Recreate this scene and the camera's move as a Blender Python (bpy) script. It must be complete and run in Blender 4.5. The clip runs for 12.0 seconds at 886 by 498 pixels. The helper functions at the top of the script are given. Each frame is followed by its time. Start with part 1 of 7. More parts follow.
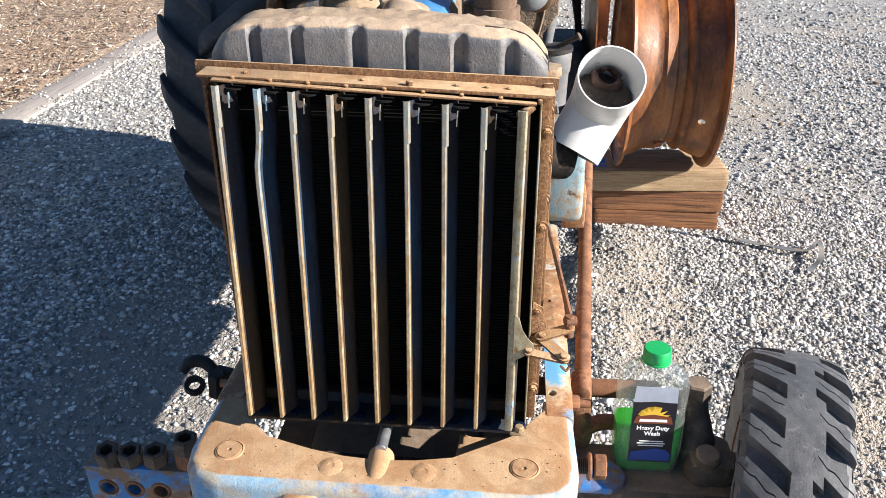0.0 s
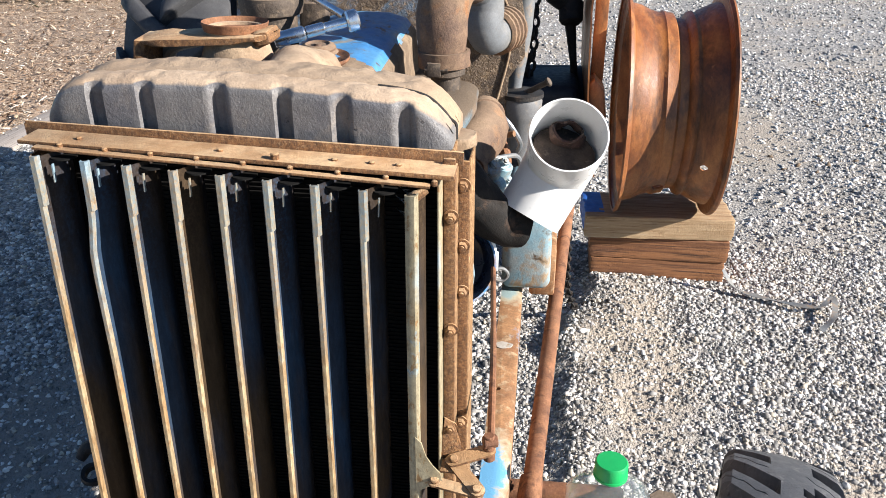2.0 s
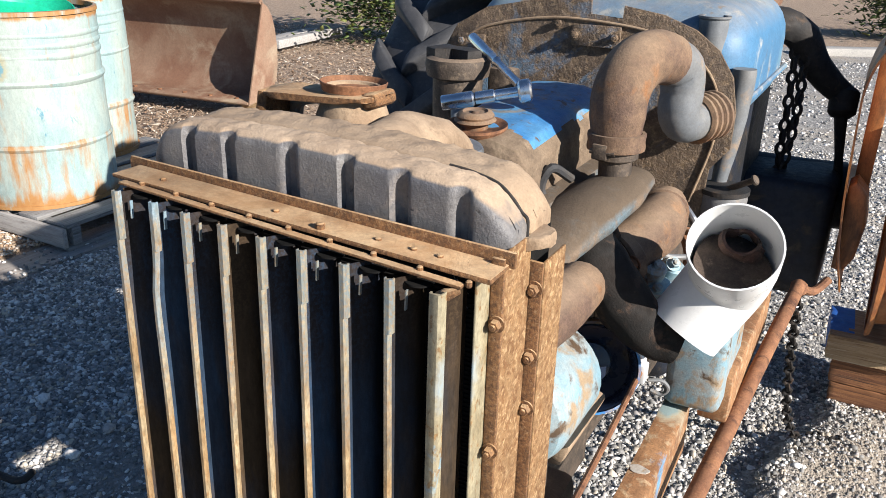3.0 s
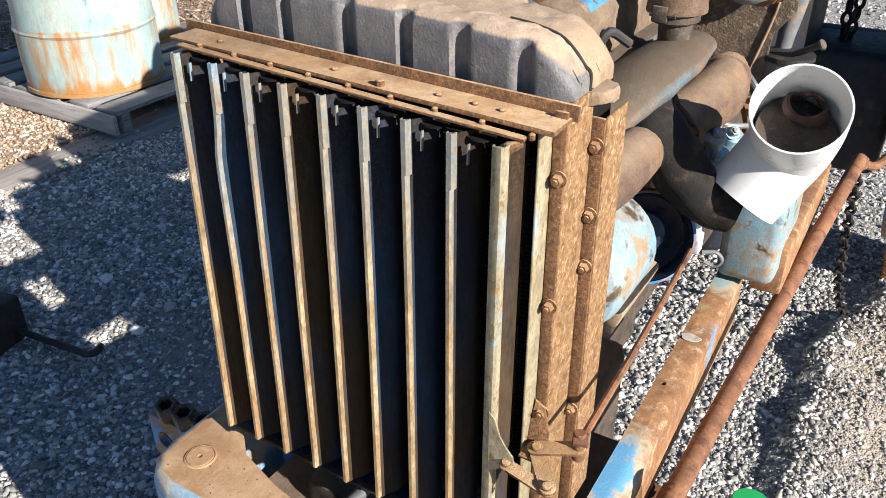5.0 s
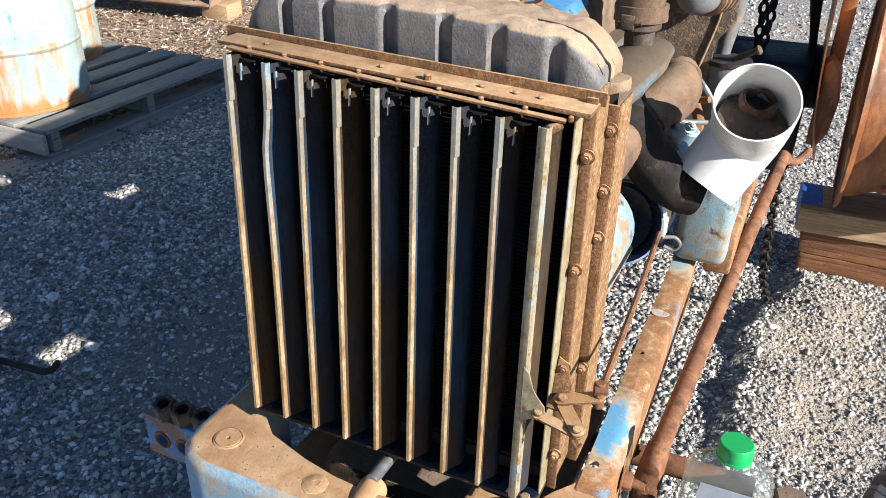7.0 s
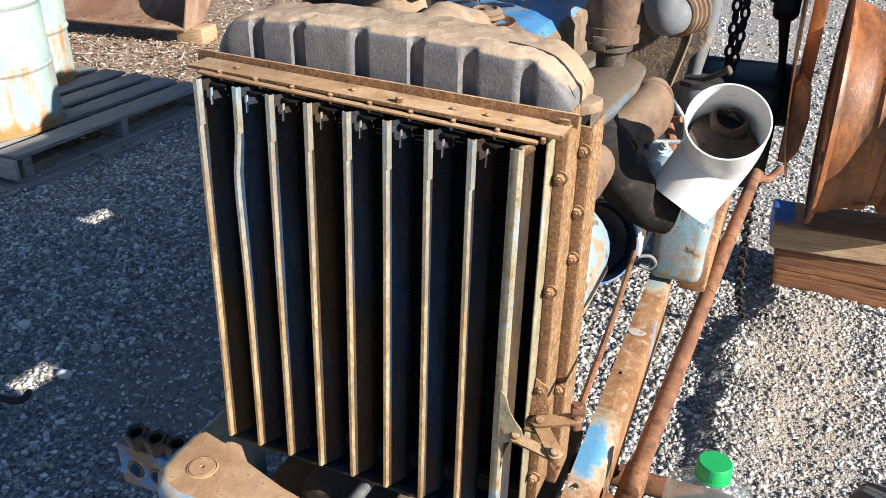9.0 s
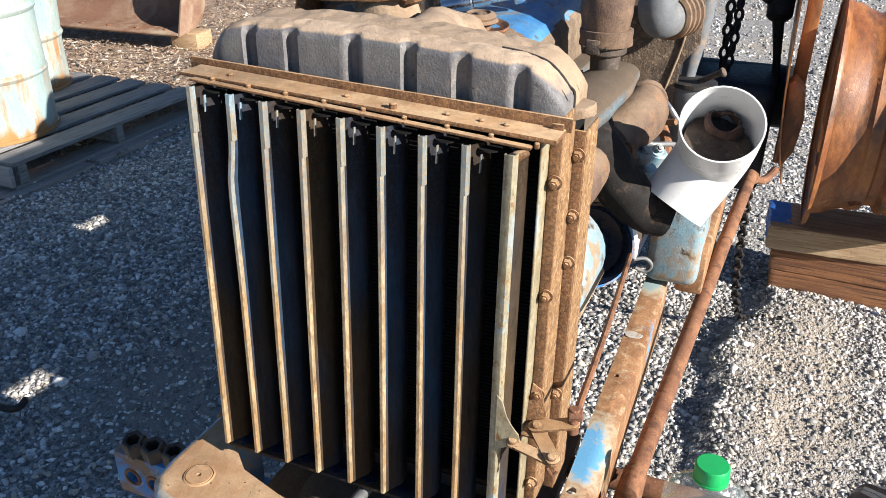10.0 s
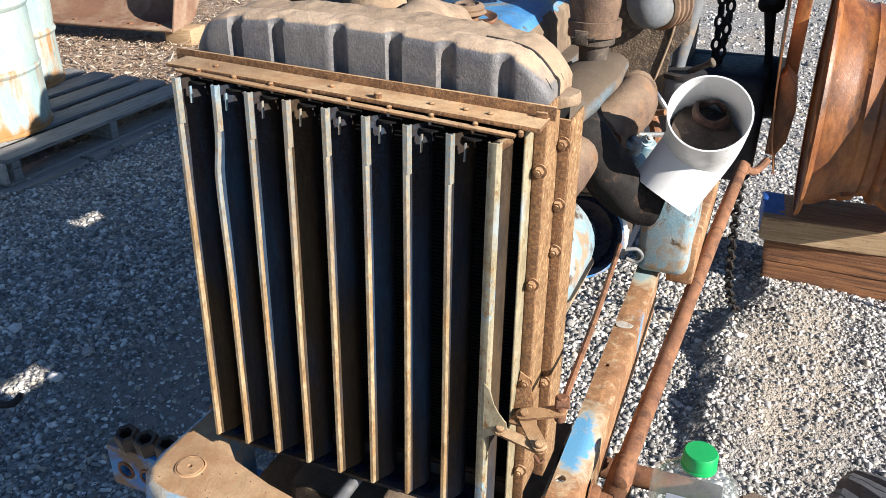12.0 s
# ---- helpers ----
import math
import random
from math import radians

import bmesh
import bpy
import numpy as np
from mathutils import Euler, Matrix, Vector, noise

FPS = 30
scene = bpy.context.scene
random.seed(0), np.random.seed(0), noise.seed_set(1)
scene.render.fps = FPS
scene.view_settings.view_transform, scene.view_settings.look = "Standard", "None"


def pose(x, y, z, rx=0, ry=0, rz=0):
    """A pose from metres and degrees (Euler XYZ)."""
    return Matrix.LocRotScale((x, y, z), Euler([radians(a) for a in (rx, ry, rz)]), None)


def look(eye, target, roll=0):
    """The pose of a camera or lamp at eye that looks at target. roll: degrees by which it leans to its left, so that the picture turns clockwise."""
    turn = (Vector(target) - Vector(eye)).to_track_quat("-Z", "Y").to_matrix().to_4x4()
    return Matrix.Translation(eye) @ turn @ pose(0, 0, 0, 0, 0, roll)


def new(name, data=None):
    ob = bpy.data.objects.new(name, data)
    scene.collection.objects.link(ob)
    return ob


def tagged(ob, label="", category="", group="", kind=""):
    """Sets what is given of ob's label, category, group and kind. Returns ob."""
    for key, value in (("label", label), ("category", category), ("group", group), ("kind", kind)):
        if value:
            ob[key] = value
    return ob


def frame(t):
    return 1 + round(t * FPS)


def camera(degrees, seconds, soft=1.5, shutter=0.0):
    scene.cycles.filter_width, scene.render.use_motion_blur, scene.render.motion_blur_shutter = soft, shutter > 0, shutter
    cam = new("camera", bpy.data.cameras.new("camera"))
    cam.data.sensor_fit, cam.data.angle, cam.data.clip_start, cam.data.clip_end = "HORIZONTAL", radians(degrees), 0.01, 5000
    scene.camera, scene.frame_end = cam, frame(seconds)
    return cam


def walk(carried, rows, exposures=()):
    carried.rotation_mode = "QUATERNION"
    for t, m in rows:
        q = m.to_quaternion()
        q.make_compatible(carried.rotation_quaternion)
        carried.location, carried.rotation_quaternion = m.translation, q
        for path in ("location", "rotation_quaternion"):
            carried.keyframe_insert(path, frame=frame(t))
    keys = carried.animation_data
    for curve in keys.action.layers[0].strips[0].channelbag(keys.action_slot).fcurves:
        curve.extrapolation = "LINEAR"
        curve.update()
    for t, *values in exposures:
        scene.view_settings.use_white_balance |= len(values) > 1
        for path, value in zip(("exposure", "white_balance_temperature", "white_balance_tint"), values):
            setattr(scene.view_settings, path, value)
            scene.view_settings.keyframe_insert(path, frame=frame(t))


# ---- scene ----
cam = camera(57.3, 12.0, soft=0.45)
PATH = [
    (0.0, (0.175, 0.052, 1.460), (-0.003, 1.813, 0.526), -0.4),
    (0.5, (0.195, 0.053, 1.459), (0.013, 1.812, 0.525), -0.3),
    (1.0, (0.251, 0.065, 1.448), (0.058, 1.825, 0.520), 0.0),
    (1.5, (0.275, 0.136, 1.438), (0.059, 1.895, 0.510), 0.0),
    (2.0, (0.294, 0.275, 1.446), (0.055, 2.055, 0.565), -0.1),
    (2.5, (0.363, 0.368, 1.450), (-0.241, 2.114, 0.683), -0.4),
    (3.0, (0.452, 0.431, 1.443), (-0.429, 2.059, 0.686), 1.4),
    (3.2, (0.468, 0.445, 1.434), (-0.452, 2.036, 0.644), 1.2),
    (3.5, (0.475, 0.461, 1.416), (-0.446, 2.007, 0.543), 1.2),
    (3.7, (0.471, 0.471, 1.405), (-0.439, 1.998, 0.488), 1.5),
    (5.3, (0.427, 0.367, 1.419), (-0.477, 1.841, 0.414), -0.8),
    (5.5, (0.394, 0.331, 1.418), (-0.446, 1.840, 0.408), 0.0),
    (6.0, (0.374, 0.271, 1.417), (-0.392, 1.817, 0.406), 0.8),
    (6.5, (0.377, 0.257, 1.424), (-0.372, 1.828, 0.439), 0.7),
    (7.0, (0.386, 0.259, 1.426), (-0.345, 1.855, 0.468), 1.1),
    (9.0, (0.388, 0.266, 1.426), (-0.306, 1.905, 0.513), 1.1),
    (9.5, (0.388, 0.268, 1.425), (-0.302, 1.912, 0.519), 1.0),
    (10.0, (0.389, 0.269, 1.428), (-0.300, 1.914, 0.521), 0.7),
    (10.5, (0.393, 0.268, 1.423), (-0.292, 1.912, 0.513), 0.6),
    (11.0, (0.396, 0.269, 1.423), (-0.286, 1.911, 0.508), 0.5),
    (11.5, (0.397, 0.269, 1.423), (-0.284, 1.911, 0.507), 0.4),
    (12.0, (0.402, 0.268, 1.424), (-0.279, 1.910, 0.507), 0.4),
]
walk(cam, [(t, look(eye, target, roll)) for t, eye, target, roll in PATH],
     [(0.0, 1.32), (2.0, 1.22), (3.0, 0.9), (3.7, 0.78), (5.3, 1.05), (12.0, 1.08)])

# ---- light: low winter sun from the front right of the tractor, clear sky ----
SUN_FRONT, SUN_UP = 13.0, 24.8
to_sun = Vector((math.cos(radians(SUN_UP)) * math.cos(radians(SUN_FRONT)),
                 -math.cos(radians(SUN_UP)) * math.sin(radians(SUN_FRONT)), math.sin(radians(SUN_UP))))
world = bpy.data.worlds.new("sky")
scene.world = world
world.use_nodes = True
sky = world.node_tree.nodes.new("ShaderNodeTexSky")
sky.sky_type, sky.sun_disc = "NISHITA", False
sky.ozone_density, sky.dust_density = 5.5, 0.1
sky.sun_elevation, sky.sun_rotation = radians(SUN_UP), radians(90.0 + SUN_FRONT)
world.node_tree.links.new(sky.outputs[0], world.node_tree.nodes["Background"].inputs[0])
world.node_tree.nodes["Background"].inputs[1].default_value = 0.056
sun = new("sun", bpy.data.lights.new("sun", "SUN"))
sun.data.energy, sun.data.angle, sun.data.color = 5.0, radians(0.53), (1.0, 0.942, 0.872)
sun.matrix_world = look((0, 0, 6), tuple(Vector((0, 0, 6)) - to_sun))
scene.view_settings.exposure = 0.93

# ---- building tools ----
def ramp(nt, fac, stops):
    node = nt.nodes.new("ShaderNodeValToRGB")
    els = node.color_ramp.elements
    while len(els) < len(stops):
        els.new(0.5)
    for e, (p, c) in zip(els, stops):
        e.position = p
        e.color = (c, c, c, 1) if isinstance(c, (int, float)) else (*c, 1)
    nt.links.new(fac, node.inputs[0])
    return node.outputs[0]


def noise_of(nt, vec, scale, detail=5.0, rough=0.6, warp=0.0):
    node = nt.nodes.new("ShaderNodeTexNoise")
    node.inputs["Scale"].default_value = scale
    node.inputs["Detail"].default_value = detail
    node.inputs["Roughness"].default_value = rough
    node.inputs["Distortion"].default_value = warp
    nt.links.new(vec, node.inputs["Vector"])
    return node.outputs["Fac"]


def blend(nt, fac, a, b, mode="MIX"):
    node = nt.nodes.new("ShaderNodeMix")
    node.data_type, node.blend_type = "RGBA", mode
    for sock, v in ((node.inputs[0], fac), (node.inputs[6], a), (node.inputs[7], b)):
        if isinstance(v, (int, float)):
            sock.default_value = v
        elif isinstance(v, tuple):
            sock.default_value = (*v, 1)
        else:
            nt.links.new(v, sock)
    return node.outputs[2]


def calc(nt, op, a, b=0.0):
    node = nt.nodes.new("ShaderNodeMath")
    node.operation = op
    node.use_clamp = op in ("MULTIPLY", "ADD", "SUBTRACT")
    for sock, v in ((node.inputs[0], a), (node.inputs[1], b)):
        if isinstance(v, (int, float)):
            sock.default_value = v
        else:
            nt.links.new(v, sock)
    return node.outputs[0]


DUST = (0.42, 0.335, 0.25)
RUST_DARK = (0.075, 0.032, 0.018)


def surface(name, base, other, mix_scale=9.0, mix=(0.42, 0.6), wear=None, wear_at=(0.55, 0.62), wear_scale=14.0,
            wear2=None, wear2_at=(0.6, 0.66), wear2_scale=30.0, dust=0.0, dust_colour=DUST, rough=0.7, metal=0.0,
            bump=0.3, bump_scale=380.0, stretch=(1, 1, 1), grain=0.25, coat=0.0, dust_up=(0.35, 0.85), dust_spot=None):
    """A worn surface: two base colours, up to two kinds of wear, and dust on what faces up."""
    m = bpy.data.materials.new(name)
    m.use_nodes = True
    nt = m.node_tree
    b = nt.nodes["Principled BSDF"]
    tc = nt.nodes.new("ShaderNodeTexCoord")
    mp = nt.nodes.new("ShaderNodeMapping")
    mp.inputs["Scale"].default_value = stretch
    nt.links.new(tc.outputs["Object"], mp.inputs["Vector"])
    v = mp.outputs[0]
    col = blend(nt, ramp(nt, noise_of(nt, v, mix_scale, 6), [(mix[0], 0), (mix[1], 1)]), base, other)
    rgh = None
    mask_all = None
    for w, at, sc in ((wear, wear_at, wear_scale), (wear2, wear2_at, wear2_scale)):
        if w:
            mask = ramp(nt, noise_of(nt, v, sc, 8, 0.65, 0.4), [(at[0], 0), (at[1], 1)])
            col = blend(nt, mask, col, w)
            mask_all = mask if mask_all is None else calc(nt, "MAXIMUM", mask_all, mask)
    fine = noise_of(nt, v, 300.0, 4, 0.75)
    col = blend(nt, grain, col, blend(nt, 1.0, col, ramp(nt, noise_of(nt, v, 55.0, 6, 0.7), [(0.32, 0.45), (0.68, 1.5)]), "MULTIPLY"))
    col = blend(nt, grain, col, blend(nt, 1.0, col, ramp(nt, fine, [(0.3, 0.35), (0.7, 1.6)]), "MULTIPLY"))
    if dust > 0:
        geo = nt.nodes.new("ShaderNodeNewGeometry")
        sep = nt.nodes.new("ShaderNodeSeparateXYZ")
        nt.links.new(geo.outputs["Normal"], sep.inputs[0])
        up = ramp(nt, sep.outputs[2], [(dust_up[0], 0), (dust_up[1], 1)])
        patch = ramp(nt, noise_of(nt, tc.outputs["Object"], 22.0, 6, 0.7), [(0.25, 0.35), (0.6, 1)])
        d = calc(nt, "MULTIPLY", calc(nt, "MULTIPLY", up, patch), dust)
        dcol = blend(nt, fine, tuple(c * 0.68 for c in dust_colour), tuple(min(1, c * 1.25) for c in dust_colour))
        dcol = blend(nt, 1.0, dcol, ramp(nt, noise_of(nt, tc.outputs["Object"], 16.0, 7, 0.7), [(0.3, 0.72), (0.5, 1.0), (0.7, 1.16)]), "MULTIPLY")
        if dust_spot:
            spots = ramp(nt, noise_of(nt, tc.outputs["Object"], 11.0, 9, 0.72, 0.6), [(0.44, 0), (0.58, 0.7)])
            dcol = blend(nt, spots, dcol, dust_spot)
        col = blend(nt, d, col, dcol)
        rgh = blend(nt, d, (rough,) * 3, (0.95,) * 3)
    nt.links.new(col, b.inputs["Base Color"])
    if rgh is None:
        rgh = ramp(nt, noise_of(nt, v, 60.0, 4), [(0.3, max(0.05, rough - 0.12)), (0.7, min(1, rough + 0.12))])
    nt.links.new(rgh, b.inputs["Roughness"])
    if metal and mask_all is not None:
        nt.links.new(ramp(nt, mask_all, [(0, metal), (1, metal * 0.3)]), b.inputs["Metallic"])
    else:
        b.inputs["Metallic"].default_value = metal
    b.inputs["Coat Weight"].default_value = coat
    bp = nt.nodes.new("ShaderNodeBump")
    bp.inputs["Strength"].default_value = bump
    bp.inputs["Distance"].default_value = 0.0025
    h = noise_of(nt, tc.outputs["Object"], bump_scale, 5, 0.65)
    h = calc(nt, "MULTIPLY", h, 0.45)
    h = calc(nt, "ADD", h, calc(nt, "MULTIPLY", noise_of(nt, tc.outputs["Object"], bump_scale * 0.17, 6, 0.6), 0.55))
    if mask_all is not None:
        h = calc(nt, "SUBTRACT", h, calc(nt, "MULTIPLY", mask_all, 0.15))
    nt.links.new(h, bp.inputs["Height"])
    nt.links.new(bp.outputs[0], b.inputs["Normal"])
    return m


def base_at(x, y, z):
    e = new("base")
    e.empty_display_size = 0.1
    e.location = (x, y, z)
    return e


def thing(name, at, label, category, group="", kind=""):
    e = base_at(*at)
    e.name = name
    bpy.context.view_layer.update()
    return tagged(e, label, category, group, kind)


def mesh_of(name, bm, material, sharp=35.0, smooth=True):
    bmesh.ops.recalc_face_normals(bm, faces=bm.faces)
    me = bpy.data.meshes.new(name)
    bm.to_mesh(me)
    bm.free()
    for m in (material if isinstance(material, (list, tuple)) else [material]):
        me.materials.append(m)
    if smooth:
        me.polygons.foreach_set("use_smooth", [True] * len(me.polygons))
        me.set_sharp_from_angle(angle=radians(sharp))
    return me


def part(name, bm, material, parent=None, label="", sharp=35.0, smooth=True):
    """One mesh object, in world coordinates, under a thing or a part."""
    ob = new(name, mesh_of(name, bm, material, sharp, smooth))
    if parent is not None:
        top = parent
        off = Vector((0, 0, 0))
        while top is not None:
            off = off + top.location
            top = top.parent
        ob.parent = parent
        ob.matrix_parent_inverse = Matrix.Translation(-off) if parent.type == "EMPTY" else Matrix.Identity(4)
    if label:
        ob["label"] = label
    return ob


def solid(name, bm, material, label, category, group="", kind="", sharp=35.0, smooth=True):
    """A thing of one mesh, with its origin at its base."""
    vs = [v.co.copy() for v in bm.verts]
    c = Vector((sum(v.x for v in vs) / len(vs), sum(v.y for v in vs) / len(vs), min(v.z for v in vs)))
    for v in bm.verts:
        v.co -= c
    ob = new(name, mesh_of(name, bm, material, sharp, smooth))
    ob.location = c
    return tagged(ob, label, category, group, kind)


def bm_new():
    return bmesh.new()


def add_box(bm, centre, size, rot=None, bevel=0.0, seg=2, taper=None):
    m = Matrix.Translation(centre) @ (rot.to_4x4() if rot else Matrix.Identity(4)) @ Matrix.Diagonal((*size, 1))
    tmp = bmesh.new()
    bmesh.ops.create_cube(tmp, size=1.0, matrix=m)
    if bevel > 0:
        bmesh.ops.bevel(tmp, geom=tmp.edges[:], offset=bevel, segments=seg, profile=0.5, affect="EDGES", clamp_overlap=True)
    merge(bm, tmp)


def merge(bm, tmp):
    me = bpy.data.meshes.new("tmp")
    tmp.to_mesh(me)
    tmp.free()
    bm.from_mesh(me)
    bpy.data.meshes.remove(me)


def basis(axis):
    w = Vector(axis).normalized()
    u = w.orthogonal().normalized()
    if abs(w.z) < 0.9:
        u = Vector((0, 0, 1)).cross(w).normalized()
    return u, w.cross(u).normalized(), w


def add_lathe(bm, profile, origin, axis=(0, 0, 1), n=24, closed=False):
    """Turns (radius, height) pairs about an axis through origin."""
    u, v, w = basis(axis)
    o = Vector(origin)
    rings = []
    for r, h in profile:
        if r < 1e-6:
            rings.append([bm.verts.new(o + w * h)])
        else:
            rings.append([bm.verts.new(o + w * h + (u * math.cos(2 * math.pi * k / n) + v * math.sin(2 * math.pi * k / n)) * r) for k in range(n)])
    pairs = list(zip(rings, rings[1:]))
    if closed:
        pairs.append((rings[-1], rings[0]))
    for a, b in pairs:
        for k in range(n):
            q = [a[k % len(a)], a[(k + 1) % n % len(a)], b[(k + 1) % n % len(b)], b[k % len(b)]]
            q = [x for i, x in enumerate(q) if x not in q[:i]]
            if len(q) > 2:
                bm.faces.new(q)


def add_cyl(bm, p0, p1, r, r1=None, n=20, bevel=0.0):
    p0, p1 = Vector(p0), Vector(p1)
    length = (p1 - p0).length
    r1 = r if r1 is None else r1
    e = min(bevel, length * 0.4, r * 0.5, max(r1, 1e-4) * 0.5)
    prof = [(0, 0), (r - e, 0)] + ([(r, e), (r1, length - e)] if e > 0 else [(r1, length)]) + ([(r1 - e, length)] if e > 0 else []) + [(0, length)]
    add_lathe(bm, prof, p0, p1 - p0, n)


def curve_through(points, step=8):
    """A smooth line through points (Catmull-Rom)."""
    pts = [Vector(p) for p in points]
    ext = [pts[0] * 2 - pts[1]] + pts + [pts[-1] * 2 - pts[-2]]
    out = []
    for i in range(1, len(ext) - 2):
        a, b, c, d = ext[i - 1:i + 3]
        for k in range(step):
            t = k / step
            out.append(0.5 * (2 * b + (c - a) * t + (2 * a - 5 * b + 4 * c - d) * t * t + (3 * b - a - 3 * c + d) * t ** 3))
    return out + [pts[-1]]


def add_tube(bm, points, radius, n=14, smooth=8, wall=0.0, caps=True, squash=1.0, up=None):
    """Sweeps a round section along a smooth line. radius: a number, or one for each point."""
    line = curve_through(points, smooth) if smooth else [Vector(p) for p in points]
    m = len(line)
    if isinstance(radius, (int, float)):
        radii = [radius] * m
    else:
        radii = []
        for i in range(m):
            f = i / (m - 1) * (len(radius) - 1)
            k = min(int(f), len(radius) - 2)
            radii.append(radius[k] + (radius[k + 1] - radius[k]) * (f - k))
    tang = [(line[min(i + 1, m - 1)] - line[max(i - 1, 0)]).normalized() for i in range(m)]
    u = Vector(up) if up else tang[0].orthogonal()
    frames = []
    for t in tang:
        u = (u - t * u.dot(t)).normalized()
        frames.append((u.copy(), t.cross(u)))
    rings = []

    def ring(i, r):
        a, b = frames[i]
        return [bm.verts.new(line[i] + (a * math.cos(2 * math.pi * k / n) + b * math.sin(2 * math.pi * k / n) * squash) * r) for k in range(n)]
    outer = [ring(i, radii[i]) for i in range(m)]
    strips = [outer]
    if wall > 0:
        strips.append([ring(i, radii[i] - wall) for i in range(m)])
    for rs in strips:
        for a, b in zip(rs, rs[1:]):
            for k in range(n):
                bm.faces.new((a[k], a[(k + 1) % n], b[(k + 1) % n], b[k]))
    if wall > 0:
        for end in (0, -1):
            a, b = strips[0][end], strips[1][end]
            for k in range(n):
                bm.faces.new((a[k], a[(k + 1) % n], b[(k + 1) % n], b[k]))
    elif caps:
        bm.faces.new(outer[0])
        bm.faces.new(outer[-1])


def add_prism(bm, outline, place, depth, bevel=0.0, seg=2):
    """Extrudes a flat outline (x, y) by depth along its z, set by the matrix place."""
    tmp = bmesh.new()
    lo = [tmp.verts.new((x, y, 0)) for x, y in outline]
    hi = [tmp.verts.new((x, y, depth)) for x, y in outline]
    k = len(lo)
    fs = [tmp.faces.new(lo[::-1]), tmp.faces.new(hi)]
    for i in range(k):
        tmp.faces.new((lo[i], lo[(i + 1) % k], hi[(i + 1) % k], hi[i]))
    if bevel > 0:
        edges = list({e for f in fs for e in f.edges})
        bmesh.ops.bevel(tmp, geom=edges, offset=bevel, segments=seg, profile=0.5, affect="EDGES", clamp_overlap=True)
    bmesh.ops.triangulate(tmp, faces=[f for f in tmp.faces if len(f.verts) > 4])
    bmesh.ops.transform(tmp, matrix=place, verts=tmp.verts)
    merge(bm, tmp)


def frame_of(origin, x_axis, y_axis):
    x = Vector(x_axis).normalized()
    z = x.cross(Vector(y_axis)).normalized()
    y = z.cross(x)
    return Matrix.Translation(origin) @ Matrix((x, y, z)).transposed().to_4x4()


def rounded(w, h, r, n=5, cx=0.0, cy=0.0):
    out = []
    for sx, sy, a0 in ((1, 1, 0), (-1, 1, 90), (-1, -1, 180), (1, -1, 270)):
        for k in range(n + 1):
            a = radians(a0 + 90 * k / n)
            out.append((cx + sx * (w / 2 - r) + r * math.cos(a), cy + sy * (h / 2 - r) + r * math.sin(a)))
    return out


def circle(r, n=20, cx=0.0, cy=0.0):
    return [(cx + r * math.cos(2 * math.pi * k / n), cy + r * math.sin(2 * math.pi * k / n)) for k in range(n)]


def rough_up(bm, amount, scale, seed=0.0):
    bm.normal_update()
    off = Vector((seed, seed * 1.7, -seed))
    moves = [(v, v.normal * (noise.noise(v.co * scale + off) * amount)) for v in bm.verts]
    for v, d in moves:
        v.co += d


def add_bolt(bm, at, axis, r=0.009, h=0.008, washer=True):
    u, v, w = basis(axis)
    o = Vector(at)
    if washer:
        add_lathe(bm, [(0, 0), (r * 1.45, 0), (r * 1.45, 0.0018), (0, 0.0018)], o, axis, 14)
    add_lathe(bm, [(0, 0.001), (r, 0.001), (r, h * 0.8), (r * 0.85, h), (0, h)], o, axis, 6)
    add_lathe(bm, [(0, h), (r * 0.5, h), (r * 0.5, h * 1.3), (0, h * 1.35)], o, axis, 10)


def cut(bm, cutter):
    """Takes the cutter's solid away from bm's solid. Returns the new bmesh."""
    obs = []
    for b in (bm, cutter):
        bmesh.ops.recalc_face_normals(b, faces=b.faces)
        me = bpy.data.meshes.new("tmp")
        b.to_mesh(me)
        b.free()
        obs.append(new("tmp", me))
    mod = obs[0].modifiers.new("cut", "BOOLEAN")
    mod.operation, mod.solver, mod.object = "DIFFERENCE", "EXACT", obs[1]
    done = bpy.data.meshes.new_from_object(obs[0].evaluated_get(bpy.context.evaluated_depsgraph_get()))
    out = bmesh.new()
    out.from_mesh(done)
    for o in obs:
        me = o.data
        bpy.data.objects.remove(o)
        bpy.data.meshes.remove(me)
    bpy.data.meshes.remove(done)
    return out


# ---- materials ----
M_cast = surface("dusty_blue_casting", (0.09, 0.27, 0.50), (0.28, 0.43, 0.54), 11, wear=(0.44, 0.39, 0.31), wear_at=(0.42, 0.56), wear_scale=14,
                 wear2=(0.28, 0.13, 0.05), wear2_at=(0.58, 0.68), wear2_scale=16, dust=2.2, dust_colour=(0.49, 0.32, 0.18), rough=0.55, bump=0.6, dust_up=(0.93, 0.994), dust_spot=(0.33, 0.165, 0.07))
M_castdust = surface("dust_over_casting", (0.47, 0.295, 0.16), (0.40, 0.235, 0.12), 18, wear=(0.28, 0.145, 0.07), wear_at=(0.60, 0.72), wear_scale=30,
                     wear2=(0.20, 0.30, 0.40), wear2_at=(0.72, 0.76), wear2_scale=40, rough=0.9, bump=0.5)
M_can = surface("grey_dirty_canister", (0.145, 0.145, 0.147), (0.19, 0.18, 0.17), 12, wear=(0.20, 0.155, 0.115), wear_at=(0.55, 0.7), wear_scale=30, dust=0.7, dust_colour=(0.33, 0.29, 0.25), rough=0.6)
M_spraypaint = surface("blue_sprayed_paint", (0.02, 0.10, 0.42), (0.03, 0.14, 0.48), 12, wear=(0.30, 0.22, 0.14), wear_at=(0.60, 0.68), wear_scale=18, rough=0.6)
